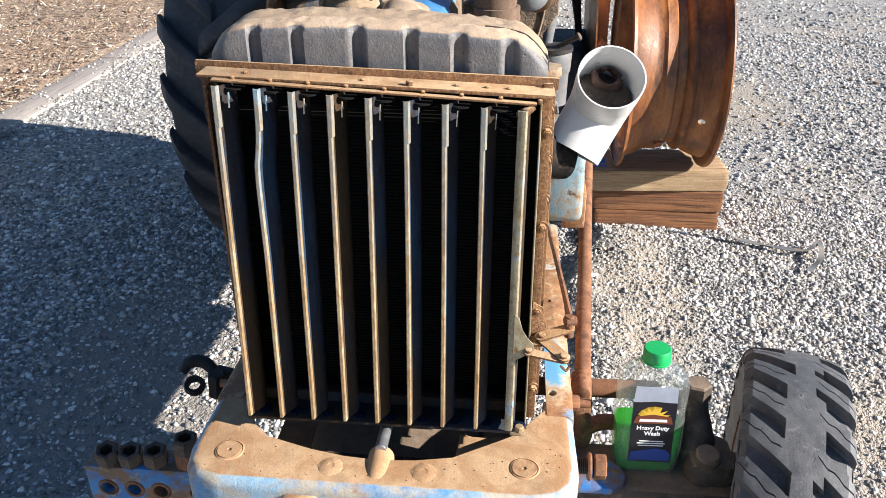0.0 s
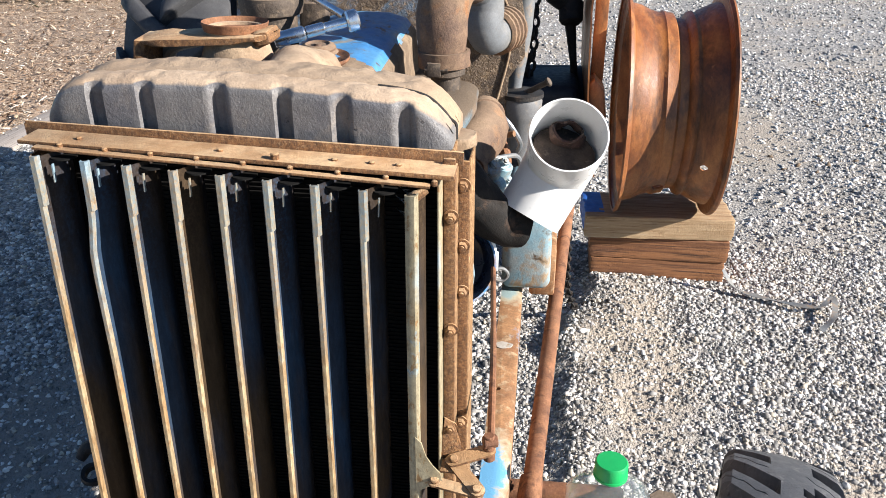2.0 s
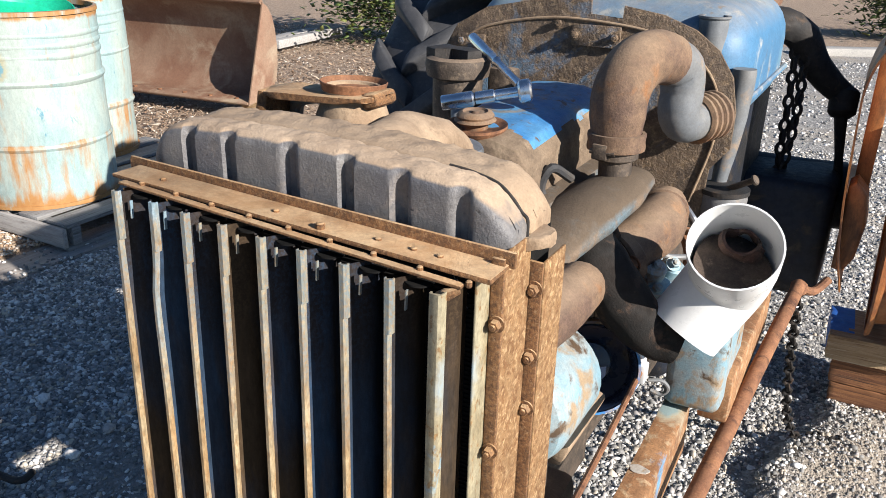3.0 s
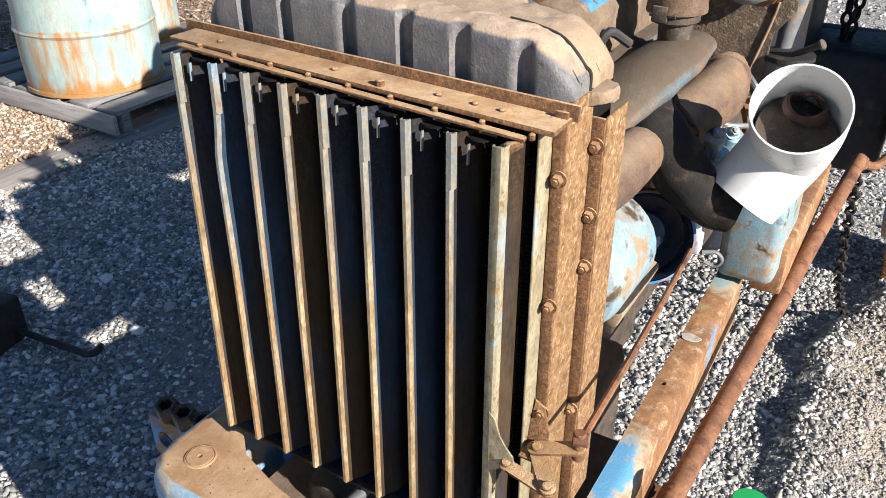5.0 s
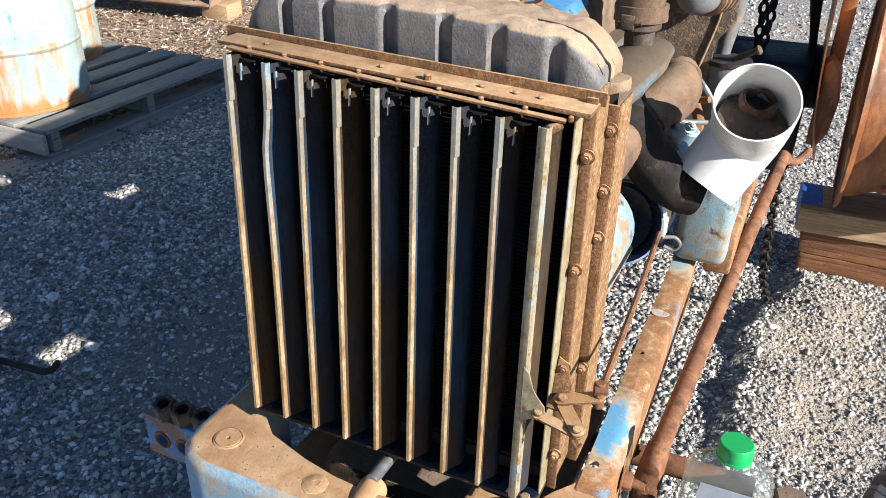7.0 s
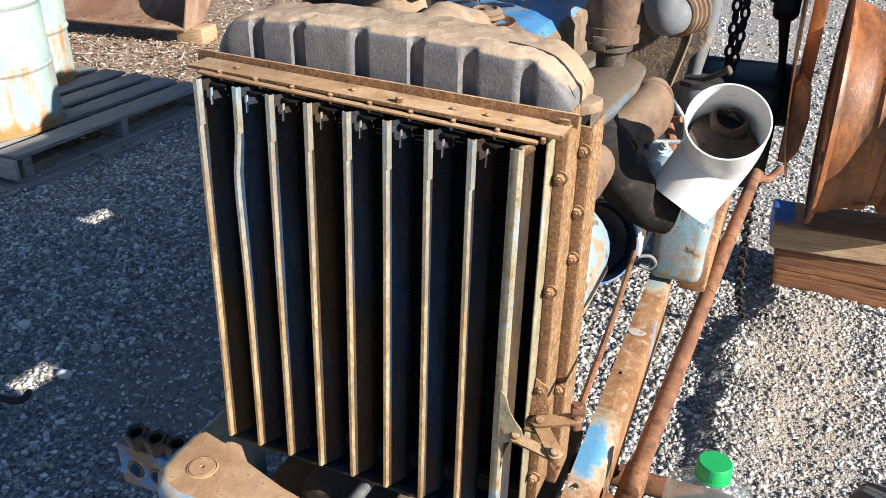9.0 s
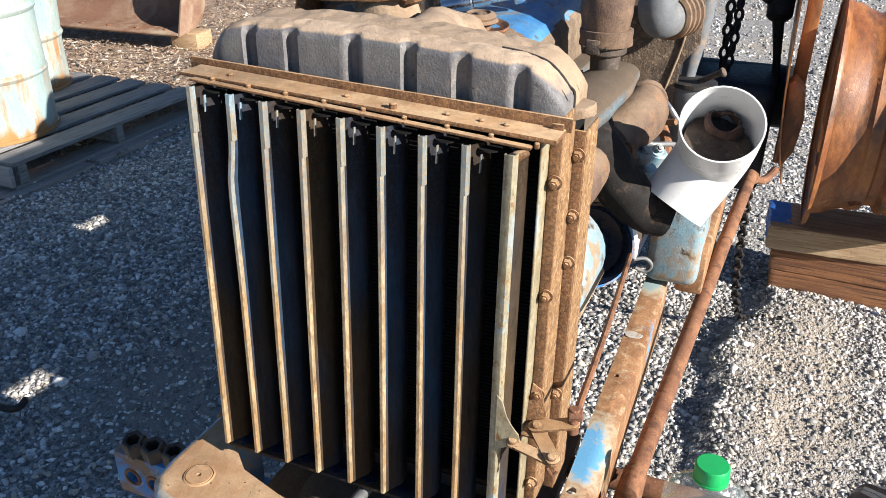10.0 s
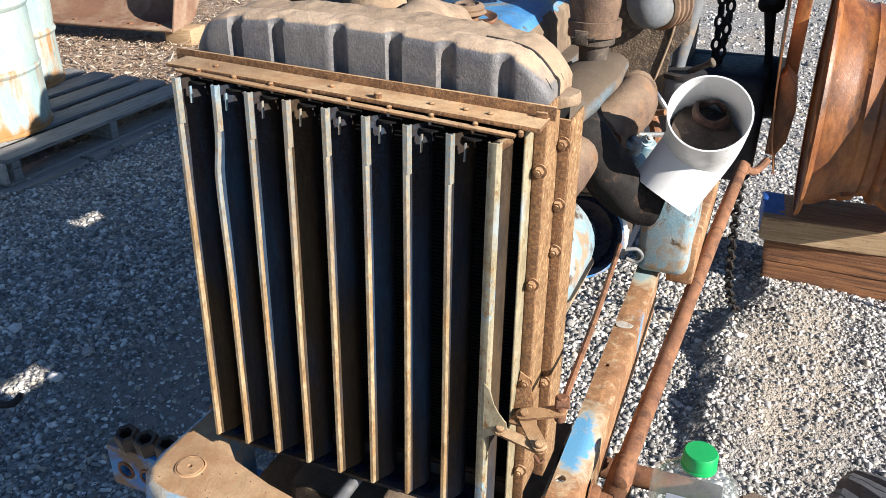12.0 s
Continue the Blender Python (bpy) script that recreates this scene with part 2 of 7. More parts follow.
M_rail = surface("rusty_rail_steel", (0.32, 0.165, 0.075), (0.23, 0.11, 0.05), 11, wear=(0.42, 0.30, 0.18), wear_at=(0.52, 0.66), wear_scale=50,
                 wear2=(0.13, 0.28, 0.44), wear2_at=(0.61, 0.66), wear2_scale=5, rough=0.7, grain=0.5, bump=0.5)
M_splash = surface("old_white_paint", (0.52, 0.48, 0.42), (0.42, 0.36, 0.30), 40, wear=(0.34, 0.21, 0.11), wear_at=(0.56, 0.62), wear_scale=60, rough=0.8)
M_shutter = surface("rusty_shutter_steel", (0.215, 0.105, 0.042), (0.115, 0.055, 0.025), 260, wear=(0.30, 0.185, 0.095), wear_at=(0.54, 0.70), wear_scale=330,
                    wear2=(0.30, 0.15, 0.052), wear2_at=(0.58, 0.74), wear2_scale=140, dust=1.0, dust_colour=(0.62, 0.43, 0.25), dust_spot=(0.42, 0.225, 0.095), rough=0.85, bump=1.0, bump_scale=600, grain=0.5)
M_slat = surface("slat_worn_paint", (0.33, 0.255, 0.155), (0.26, 0.165, 0.08), 60, wear=(0.24, 0.36, 0.44), wear_at=(0.615, 0.67), wear_scale=6,
                 wear2=(0.25, 0.145, 0.065), wear2_at=(0.52, 0.66), wear2_scale=170, stretch=(1, 1, 0.35), rough=0.5, grain=0.55)
M_channel = surface("dusty_rusty_channel", (0.28, 0.160, 0.070), (0.155, 0.074, 0.028), 110, wear=(0.38, 0.245, 0.125), wear_at=(0.50, 0.64), wear_scale=150,
                    wear2=(0.20, 0.095, 0.04), wear2_at=(0.58, 0.68), wear2_scale=240, rough=0.9, bump=0.9, grain=0.45)
M_slatwide = surface("wide_slat_paint", (0.31, 0.27, 0.18), (0.25, 0.205, 0.125), 30, wear=(0.17, 0.33, 0.45), wear_at=(0.59, 0.63), wear_scale=8,
                     wear2=(0.22, 0.13, 0.055), wear2_at=(0.56, 0.63), wear2_scale=120, stretch=(1, 1, 0.6), rough=0.5, grain=0.45)
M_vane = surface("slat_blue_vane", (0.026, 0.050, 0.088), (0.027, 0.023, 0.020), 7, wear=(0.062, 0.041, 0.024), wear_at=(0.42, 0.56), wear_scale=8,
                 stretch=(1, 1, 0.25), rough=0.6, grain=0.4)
M_core = surface("radiator_core_black", (0.008, 0.008, 0.008), (0.013, 0.012, 0.011), 30, rough=0.95, bump=0.4)
M_core.node_tree.nodes["Principled BSDF"].inputs["Specular IOR Level"].default_value = 0.12
M_tank = surface("grey_tank_paint", (0.118, 0.115, 0.123), (0.165, 0.157, 0.152), 10, wear=(0.22, 0.19, 0.165), wear_at=(0.54, 0.72), wear_scale=26,
                 wear2=(0.04, 0.04, 0.045), wear2_at=(0.64, 0.69), wear2_scale=70, dust=1.9, dust_colour=(0.47, 0.35, 0.245), dust_spot=(0.34, 0.24, 0.16), rough=0.5, bump=0.75, grain=0.3, dust_up=(0.50, 0.78))
M_tan = surface("dust_caked_iron", (0.34, 0.245, 0.16), (0.25, 0.172, 0.11), 22, wear=(0.15, 0.098, 0.06), wear_at=(0.56, 0.7), wear_scale=40,
                dust=0.8, dust_colour=(0.41, 0.305, 0.21), dust_spot=(0.29, 0.205, 0.135), rough=0.95, bump=0.8)
M_nut = surface("brown_black_nut_steel", (0.075, 0.05, 0.036), (0.045, 0.034, 0.028), 30, wear=(0.16, 0.10, 0.06), wear_at=(0.56, 0.68), wear_scale=60, rough=0.6, bump=0.6, grain=0.4)
M_dirt = surface("brown_caked_dirt", (0.185, 0.132, 0.088), (0.13, 0.092, 0.062), 20, wear=(0.24, 0.178, 0.12), wear_at=(0.52, 0.68), wear_scale=30,
                 wear2=(0.10, 0.07, 0.046), wear2_at=(0.60, 0.70), wear2_scale=70, dust=0.5, dust_colour=(0.25, 0.185, 0.125), rough=0.95, bump=1.0, grain=0.4)
M_grime = surface("oily_brown_grime", (0.085, 0.062, 0.045), (0.045, 0.034, 0.026), 26, wear=(0.17, 0.125, 0.085), wear_at=(0.54, 0.70), wear_scale=60,
                  dust=0.75, dust_colour=(0.29, 0.21, 0.145), rough=0.7, bump=1.0, bump_scale=240, grain=0.45)
M_plate = surface("grimy_bulkhead_steel", (0.16, 0.108, 0.068), (0.09, 0.062, 0.042), 26, wear=(0.12, 0.21, 0.31), wear_at=(0.585, 0.66), wear_scale=3.7,
                  wear2=(0.25, 0.17, 0.10), wear2_at=(0.50, 0.64), wear2_scale=90, rough=0.6, bump=1.0, bump_scale=260, grain=0.6)
for node in M_plate.node_tree.nodes:
    if node.type == "BUMP":
        node.inputs["Distance"].default_value = 0.007
M_engine = surface("engine_blue_grey", (0.11, 0.155, 0.18), (0.10, 0.095, 0.085), 12, wear=(0.17, 0.12, 0.08), wear_at=(0.46, 0.60), wear_scale=26,
                   dust=1.3, dust_up=(0.1, 0.6), dust_colour=(0.105, 0.076, 0.051), rough=0.65, bump=0.8, grain=0.4)
M_beam = surface("bright_beam_blue", (0.03, 0.17, 0.46), (0.05, 0.23, 0.50), 14, wear=(0.19, 0.115, 0.065), wear_at=(0.42, 0.54), wear_scale=16, wear2=(0.34, 0.31, 0.25), wear2_at=(0.56, 0.66), wear2_scale=34, rough=0.6, bump=0.5)
M_rocker = surface("rocker_blue", (0.045, 0.19, 0.43), (0.10, 0.27, 0.45), 8, wear=(0.26, 0.22, 0.17), wear_at=(0.54, 0.66), wear_scale=16, wear2=(0.12, 0.10, 0.085), wear2_at=(0.58, 0.66), wear2_scale=45, rough=0.42, bump=0.25)
M_pale = surface("faded_pale_blue_paint", (0.21, 0.34, 0.40), (0.31, 0.35, 0.35), 14, wear=(0.33, 0.24, 0.15), wear_at=(0.52, 0.62), wear_scale=18,
                 wear2=(0.10, 0.065, 0.04), wear2_at=(0.57, 0.66), wear2_scale=28, rough=0.5, bump=0.5)
M_fuel = surface("faded_tank_blue", (0.06, 0.17, 0.30), (0.14, 0.25, 0.33), 6, wear=(0.34, 0.36, 0.36), wear_at=(0.56, 0.64), wear_scale=11,
                 wear2=(0.14, 0.085, 0.05), wear2_at=(0.60, 0.68), wear2_scale=16, dust=0.6, dust_colour=(0.30, 0.27, 0.23), rough=0.5, bump=0.3)
M_rust = surface("brown_rust", (0.175, 0.076, 0.038), (0.25, 0.115, 0.055), 26, wear=RUST_DARK, wear_at=(0.54, 0.68), wear_scale=34, wear2=(0.34, 0.19, 0.10), wear2_at=(0.62, 0.70), wear2_scale=120, rough=0.85, bump=0.7, grain=0.45)
M_rim = surface("orange_rust_rim", (0.34, 0.135, 0.042), (0.22, 0.078, 0.027), 9, wear=(0.075, 0.032, 0.017), wear_at=(0.49, 0.66), wear_scale=6,
                wear2=(0.36, 0.17, 0.07), wear2_at=(0.62, 0.74), wear2_scale=26, stretch=(1.8, 1, 0.7), rough=0.45, bump=0.5, grain=0.4)
M_pipe = surface("heat_rusted_pipe", (0.19, 0.118, 0.07), (0.105, 0.062, 0.043), 14, wear=(0.22, 0.10, 0.04), wear_at=(0.54, 0.66), wear_scale=20,
                 dust=0.6, dust_colour=(0.33, 0.235, 0.155), rough=0.8, bump=0.8, grain=0.45)
M_greypipe = surface("blue_grey_pipe", (0.145, 0.155, 0.165), (0.19, 0.185, 0.175), 10, wear=(0.27, 0.20, 0.14), wear_at=(0.56, 0.68), wear_scale=24, rough=0.55)
M_black = surface("sooty_black_iron", (0.014, 0.013, 0.013), (0.028, 0.023, 0.02), 14, wear=(0.075, 0.05, 0.034), wear_at=(0.58, 0.70), wear_scale=30, rough=0.75, bump=0.9, grain=0.4)
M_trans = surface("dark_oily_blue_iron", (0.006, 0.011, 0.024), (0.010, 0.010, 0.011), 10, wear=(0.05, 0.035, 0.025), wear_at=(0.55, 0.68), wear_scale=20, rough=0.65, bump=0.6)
M_palletwood = surface("grey_pallet_boards", (0.27, 0.265, 0.26), (0.20, 0.195, 0.19), 7, wear=(0.12, 0.11, 0.10), wear_at=(0.56, 0.66), wear_scale=10, stretch=(9, 0.7, 9), rough=0.85, bump=0.5)
M_tyre = surface("tyre_rubber", (0.042, 0.043, 0.048), (0.062, 0.062, 0.065), 10, wear=(0.10, 0.097, 0.095), wear_at=(0.56, 0.72), wear_scale=34, rough=0.65, bump=0.3)
M_ftyre = surface("worn_grey_tyre_rubber", (0.085, 0.086, 0.09), (0.12, 0.12, 0.122), 14, wear=(0.21, 0.205, 0.20), wear_at=(0.58, 0.72), wear_scale=60,
                  wear2=(0.035, 0.035, 0.037), wear2_at=(0.63, 0.67), wear2_scale=90, rough=0.5, bump=0.6)
M_chrome = surface("chrome_tool_steel", (0.78, 0.79, 0.80), (0.70, 0.70, 0.71), 20, rough=0.24, metal=1.0, bump=0.02, grain=0.08)
M_steel = surface("bare_grey_steel", (0.34, 0.36, 0.39), (0.27, 0.27, 0.27), 18, wear=(0.22, 0.13, 0.07), wear_at=(0.64, 0.72), wear_scale=30, rough=0.4, metal=0.7, bump=0.1)
M_pvc = surface("white_pvc_plastic", (0.74, 0.74, 0.735), (0.69, 0.685, 0.67), 8, wear=(0.56, 0.54, 0.50), wear_at=(0.66, 0.8), wear_scale=12, rough=0.35, bump=0.05, grain=0.05)
M_timber = surface("sawn_hardwood_block", (0.30, 0.130, 0.052), (0.15, 0.062, 0.029), 5, wear=(0.068, 0.032, 0.018), wear_at=(0.55, 0.64), wear_scale=7, wear2=(0.36, 0.18, 0.09), wear2_at=(0.60, 0.68), wear2_scale=9, stretch=(0.6, 14, 22), rough=0.8, bump=1.0, bump_scale=700)
M_pine = surface("sawn_pale_timber", (0.46, 0.32, 0.185), (0.35, 0.225, 0.12), 5, wear=(0.22, 0.125, 0.06), wear_at=(0.55, 0.64), wear_scale=7, wear2=(0.56, 0.44, 0.30), wear2_at=(0.58, 0.68), wear2_scale=8, stretch=(0.6, 14, 22), rough=0.85, bump=1.0, bump_scale=700)
M_greywood = surface("weathered_grey_timber", (0.40, 0.38, 0.36), (0.31, 0.29, 0.275), 7, wear=(0.18, 0.16, 0.14), wear_at=(0.58, 0.68), wear_scale=12, stretch=(0.7, 8, 8), rough=0.9)
M_kerb = surface("grey_edging_timber", (0.38, 0.335, 0.30), (0.30, 0.26, 0.23), 5, wear=(0.20, 0.17, 0.145), wear_at=(0.56, 0.66), wear_scale=10, stretch=(14, 0.7, 14), rough=0.9)
M_concrete = surface("pale_concrete", (0.50, 0.47, 0.43), (0.42, 0.40, 0.37), 4, rough=0.9)
M_drum = surface("faded_rusting_drum_paint", (0.29, 0.40, 0.395), (0.37, 0.43, 0.39), 5, wear=(0.36, 0.19, 0.07), wear_at=(0.66, 0.78), wear_scale=6,
                 wear2=(0.11, 0.26, 0.33), wear2_at=(0.64, 0.69), wear2_scale=14, stretch=(1, 1, 0.40), rough=0.45, bump=0.15)


def rust_low(m):
    """Adds rust that creeps up from the foot of the drum and runs down below the middle ring."""
    nt = m.node_tree
    b = nt.nodes["Principled BSDF"]
    old = b.inputs["Base Color"].links[0].from_socket
    tc = nt.nodes.new("ShaderNodeTexCoord")
    sep = nt.nodes.new("ShaderNodeSeparateXYZ")
    nt.links.new(tc.outputs["Object"], sep.inputs[0])
    mp = nt.nodes.new("ShaderNodeMapping")
    mp.inputs["Scale"].default_value = (9, 9, 1.6)
    nt.links.new(tc.outputs["Object"], mp.inputs["Vector"])
    streak = noise_of(nt, mp.outputs[0], 1.6, 7, 0.65)
    foot = ramp(nt, sep.outputs[2], [(0.15, 0.30), (0.19, 0.13), (0.24, 0.02), (0.40, 0.10), (0.445, 0.14), (0.452, 0.0), (0.98, 0.0), (1.0, 0.25)])
    mask = ramp(nt, calc(nt, "ADD", streak, foot), [(0.56, 0.0), (0.74, 1.0)])
    rust = blend(nt, noise_of(nt, tc.outputs["Object"], 40, 6, 0.7), (0.30, 0.12, 0.035), (0.46, 0.27, 0.11))
    nt.links.new(blend(nt, mask, old, rust), b.inputs["Base Color"])


rust_low(M_drum)


def patch_of(m, centre, size, colour, edge, soft=(0.50, 0.62), scale=26.0):
    """A patch of old paint or rust with a ragged edge, at a place on the thing."""
    nt = m.node_tree
    b = nt.nodes["Principled BSDF"]
    old = b.inputs["Base Color"].links[0].from_socket
    v = nt.nodes.new("ShaderNodeTexCoord").outputs["Object"]
    for op, value in (("SUBTRACT", centre), ("DIVIDE", size)):
        node = nt.nodes.new("ShaderNodeVectorMath")
        node.operation = op
        node.inputs[1].default_value = value
        nt.links.new(v, node.inputs[0])
        v = node.outputs[0]
    length = nt.nodes.new("ShaderNodeVectorMath")
    length.operation = "LENGTH"
    nt.links.new(v, length.inputs[0])
    coord = nt.nodes.new("ShaderNodeTexCoord").outputs["Object"]
    ragged = nt.nodes.new("ShaderNodeMath")
    ragged.operation = "MULTIPLY_ADD"
    ragged.inputs[1].default_value = 0.8
    nt.links.new(noise_of(nt, coord, scale, 8, 0.7, 0.5), ragged.inputs[0])
    nt.links.new(calc(nt, "MULTIPLY", length.outputs["Value"], 0.5), ragged.inputs[2])
    reach = calc(nt, "MULTIPLY", ragged.outputs[0], 0.7)
    halo = ramp(nt, reach, [(soft[0] + 0.04, 1.0), (soft[1] + 0.08, 0.0)])
    core = ramp(nt, reach, [(soft[0] - 0.04, 1.0), (soft[1] - 0.06, 0.0)])
    nt.links.new(blend(nt, core, blend(nt, halo, old, edge), colour), b.inputs["Base Color"])


patch_of(M_drum, (-2.93, 2.60, 0.80), (0.035, 0.05, 0.06), (0.16, 0.31, 0.36), (0.40, 0.37, 0.24), scale=34.0)
patch_of(M_rim, (0.70, 2.76, 0.405), (0.11, 0.14, 0.075), (0.028, 0.018, 0.013), (0.11, 0.052, 0.026), scale=9.0)
patch_of(M_rail, (0.243, 1.135, 0.684), (0.030, 0.085, 0.05), (0.12, 0.34, 0.55), (0.46, 0.38, 0.26), scale=55.0)
patch_of(M_rail, (0.238, 1.640, 0.684), (0.030, 0.040, 0.05), (0.25, 0.33, 0.33), (0.40, 0.35, 0.25))
patch_of(M_slatwide, (0.192, 0.940, 1.090), (0.012, 0.03, 0.030), (0.17, 0.32, 0.44), (0.30, 0.34, 0.34), scale=30.0)


def tint_above(m, low, high, colour):
    """A flaked second colour towards the top: old paint worn away below on slats, darker brown on vanes."""
    nt = m.node_tree
    b = nt.nodes["Principled BSDF"]
    old = b.inputs["Base Color"].links[0].from_socket
    v = nt.nodes.new("ShaderNodeTexCoord").outputs["Object"]
    sep = nt.nodes.new("ShaderNodeSeparateXYZ")
    nt.links.new(v, sep.inputs[0])
    mp = nt.nodes.new("ShaderNodeMapping")
    mp.inputs["Scale"].default_value = (1, 1, 0.22)
    nt.links.new(v, mp.inputs["Vector"])
    at = nt.nodes.new("ShaderNodeMath")
    at.operation = "MULTIPLY_ADD"
    at.inputs[1].default_value = 0.55
    nt.links.new(noise_of(nt, mp.outputs[0], 24.0, 7, 0.7), at.inputs[0])
    nt.links.new(sep.outputs[2], at.inputs[2])
    mask = calc(nt, "MULTIPLY", ramp(nt, calc(nt, "SUBTRACT", at.outputs[0], 0.45), [(low, 0.0), (high, 1.0)]), 0.85)
    flaked = ramp(nt, noise_of(nt, v, 260.0, 6, 0.7), [(0.40, 0.25), (0.56, 1.0)])
    nt.links.new(blend(nt, calc(nt, "MULTIPLY", mask, flaked), old, colour), b.inputs["Base Color"])


tint_above(M_slat, 0.80, 1.02, (0.165, 0.215, 0.235))
# vanes turn darker brown towards the top
tint_above(M_vane, 0.86, 1.08, (0.024, 0.016, 0.011))
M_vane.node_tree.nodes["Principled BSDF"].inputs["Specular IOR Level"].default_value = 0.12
M_bucket = surface("rusty_loader_steel", (0.20, 0.105, 0.065), (0.26, 0.165, 0.11), 3, wear=(0.33, 0.25, 0.175), wear_at=(0.5, 0.66), wear_scale=4, rough=0.7)
M_hose = surface("dark_rubber_hose", (0.03, 0.03, 0.032), (0.06, 0.05, 0.042), 18, rough=0.7)
# deep blue paint, darkened further to hold the exhaust's shade on the drive cover
M_darkblue = surface("deep_blue_enamel_with_shade", (0.007, 0.014, 0.034), (0.010, 0.018, 0.04), 10, wear=(0.04, 0.033, 0.03), wear_at=(0.58, 0.66), wear_scale=18, rough=0.3, bump=0.1)
# sooty iron taken near black: the PVC elbow's shade is in this colour
M_soot_shade = surface("sooty_iron_with_shade", (0.015, 0.0105, 0.008), (0.008, 0.0065, 0.0055), 18, wear=(0.065, 0.037, 0.023), wear_at=(0.57, 0.68), wear_scale=32, rough=0.9, bump=0.8)
M_plug = surface("caked_brown_soot", (0.075, 0.052, 0.038), (0.038, 0.027, 0.021), 26, wear=(0.14, 0.105, 0.082), wear_at=(0.60, 0.70), wear_scale=60, rough=0.95, bump=1.0, grain=0.5)
M_flake = surface("flaking_rust_lip", (0.085, 0.042, 0.030), (0.038, 0.023, 0.018), 45, wear=(0.22, 0.14, 0.105), wear_at=(0.58, 0.68), wear_scale=70, rough=0.85, bump=1.0, grain=0.5)


def plain(name, colour, rough=0.5, metal=0.0):
    m = bpy.data.materials.new(name)
    m.use_nodes = True
    b = m.node_tree.nodes["Principled BSDF"]
    b.inputs["Base Color"].default_value = (*colour, 1)
    b.inputs["Roughness"].default_value, b.inputs["Metallic"].default_value = rough, metal
    return m


def by_piece(name, colours, rough=0.85, grain_scale=120.0):
    """Loose pieces in one mesh, each with a colour of its own."""
    m = bpy.data.materials.new(name)
    m.use_nodes = True
    nt = m.node_tree
    b = nt.nodes["Principled BSDF"]
    geo = nt.nodes.new("ShaderNodeNewGeometry")
    col = ramp(nt, geo.outputs["Random Per Island"], [(i / len(colours), c) for i, c in enumerate(colours)])
    col.node.color_ramp.interpolation = "CONSTANT"
    tc = nt.nodes.new("ShaderNodeTexCoord")
    col = blend(nt, 0.5, col, blend(nt, 1.0, col, ramp(nt, noise_of(nt, tc.outputs["Object"], grain_scale, 4), [(0.3, 0.5), (0.7, 1.4)]), "MULTIPLY"))
    nt.links.new(col, b.inputs["Base Color"])
    b.inputs["Roughness"].default_value = rough
    return m


M_stones = by_piece("crushed_stone", [(0.17, 0.165, 0.157), (0.54, 0.524, 0.5), (0.26, 0.252, 0.24), (0.756, 0.733, 0.699), (0.289, 0.28, 0.267), (0.52, 0.455, 0.37), (0.19, 0.184, 0.176), (0.46, 0.425, 0.405), (0.836, 0.811, 0.773), (0.28, 0.271, 0.258), (0.4, 0.388, 0.37)])
M_pebbles = by_piece("tan_pebbles", [(0.36, 0.25, 0.16), (0.50, 0.41, 0.32), (0.24, 0.15, 0.09), (0.58, 0.52, 0.45), (0.42, 0.31, 0.21)])
M_chips = by_piece("wood_chips", [(0.22, 0.14, 0.09), (0.38, 0.27, 0.18), (0.15, 0.095, 0.06), (0.50, 0.40, 0.30), (0.30, 0.20, 0.13), (0.42, 0.31, 0.215), (0.62, 0.54, 0.45)])
M_leaf = by_piece("shrub_leaves", [(0.05, 0.085, 0.02), (0.09, 0.13, 0.03), (0.035, 0.06, 0.016), (0.14, 0.15, 0.04)], 0.55)

# ---- ground ----
KERB_X = -2.66


def bank_line(y):
    """Where the low bank of loose gravel begins, east of the tractor."""
    return float(np.interp(y, (1.6, 2.0, 2.2, 2.35, 2.45, 2.57, 2.77, 2.96, 3.2), (0.43, 0.37, 0.378, 0.385, 0.356, 0.372, 0.455, 0.468, 0.50)))


def sandy(x, y):
    """How bare and sandy the yard is: 0 for full gravel, 1 for open dirt."""
    wob = 0.30 * noise.noise((x * 4.0, y * 4.0, 2.0)) + 0.15 * noise.noise((x * 11.0, y * 11.0, 6.0))
    out = 0.0
    for cx, cy, rx, ry in ((0.60, 2.45, 0.20, 0.52), (-0.95, 1.85, 0.42, 0.55), (1.25, 1.75, 0.34, 0.42), (1.25, 4.9, 0.5, 0.8)):
        out = max(out, 1.25 - math.hypot((x - cx) / rx, (y - cy) / ry) + wob)
    return max(0.0, min(1.0, out * 1.6))


def ground_z(x, y):
    z = 0.018 * noise.noise((x * 0.7, y * 0.7, 3.0)) + 0.010 * noise.noise((x * 2.3, y * 2.3, 7.0))
    d = x - bank_line(y) - 0.030 * noise.noise((x * 11.0, y * 11.0, 4.0))
    span = max(0.0, min(1.0, (y - 1.75) * 2.5)) * max(0.0, min(1.0, (3.15 - y) * 4))
    if d > -0.02 and span > 0:
        rise = max(0.0, min(1.0, (d + 0.02) / 0.045))
        z += span * (0.050 + 0.022 * noise.noise((x * 6.0, y * 6.0, 1.0))) * rise * math.exp(-max(0.0, d) / 0.38)
    z += 0.020 * math.exp(-((x - 1.1) / 0.7) ** 2) * math.exp(-((y - 2.8) / 0.9) ** 2)
    z += 0.006 * noise.noise((x * 8.0, y * 8.0, 11.0)) * (1.0 if abs(x) < 2.5 else 0.0)
    if x < KERB_X - 0.1:
        z += 0.02 + 0.03 * noise.noise((x * 1.5, y * 1.5, 9.0))
    return z


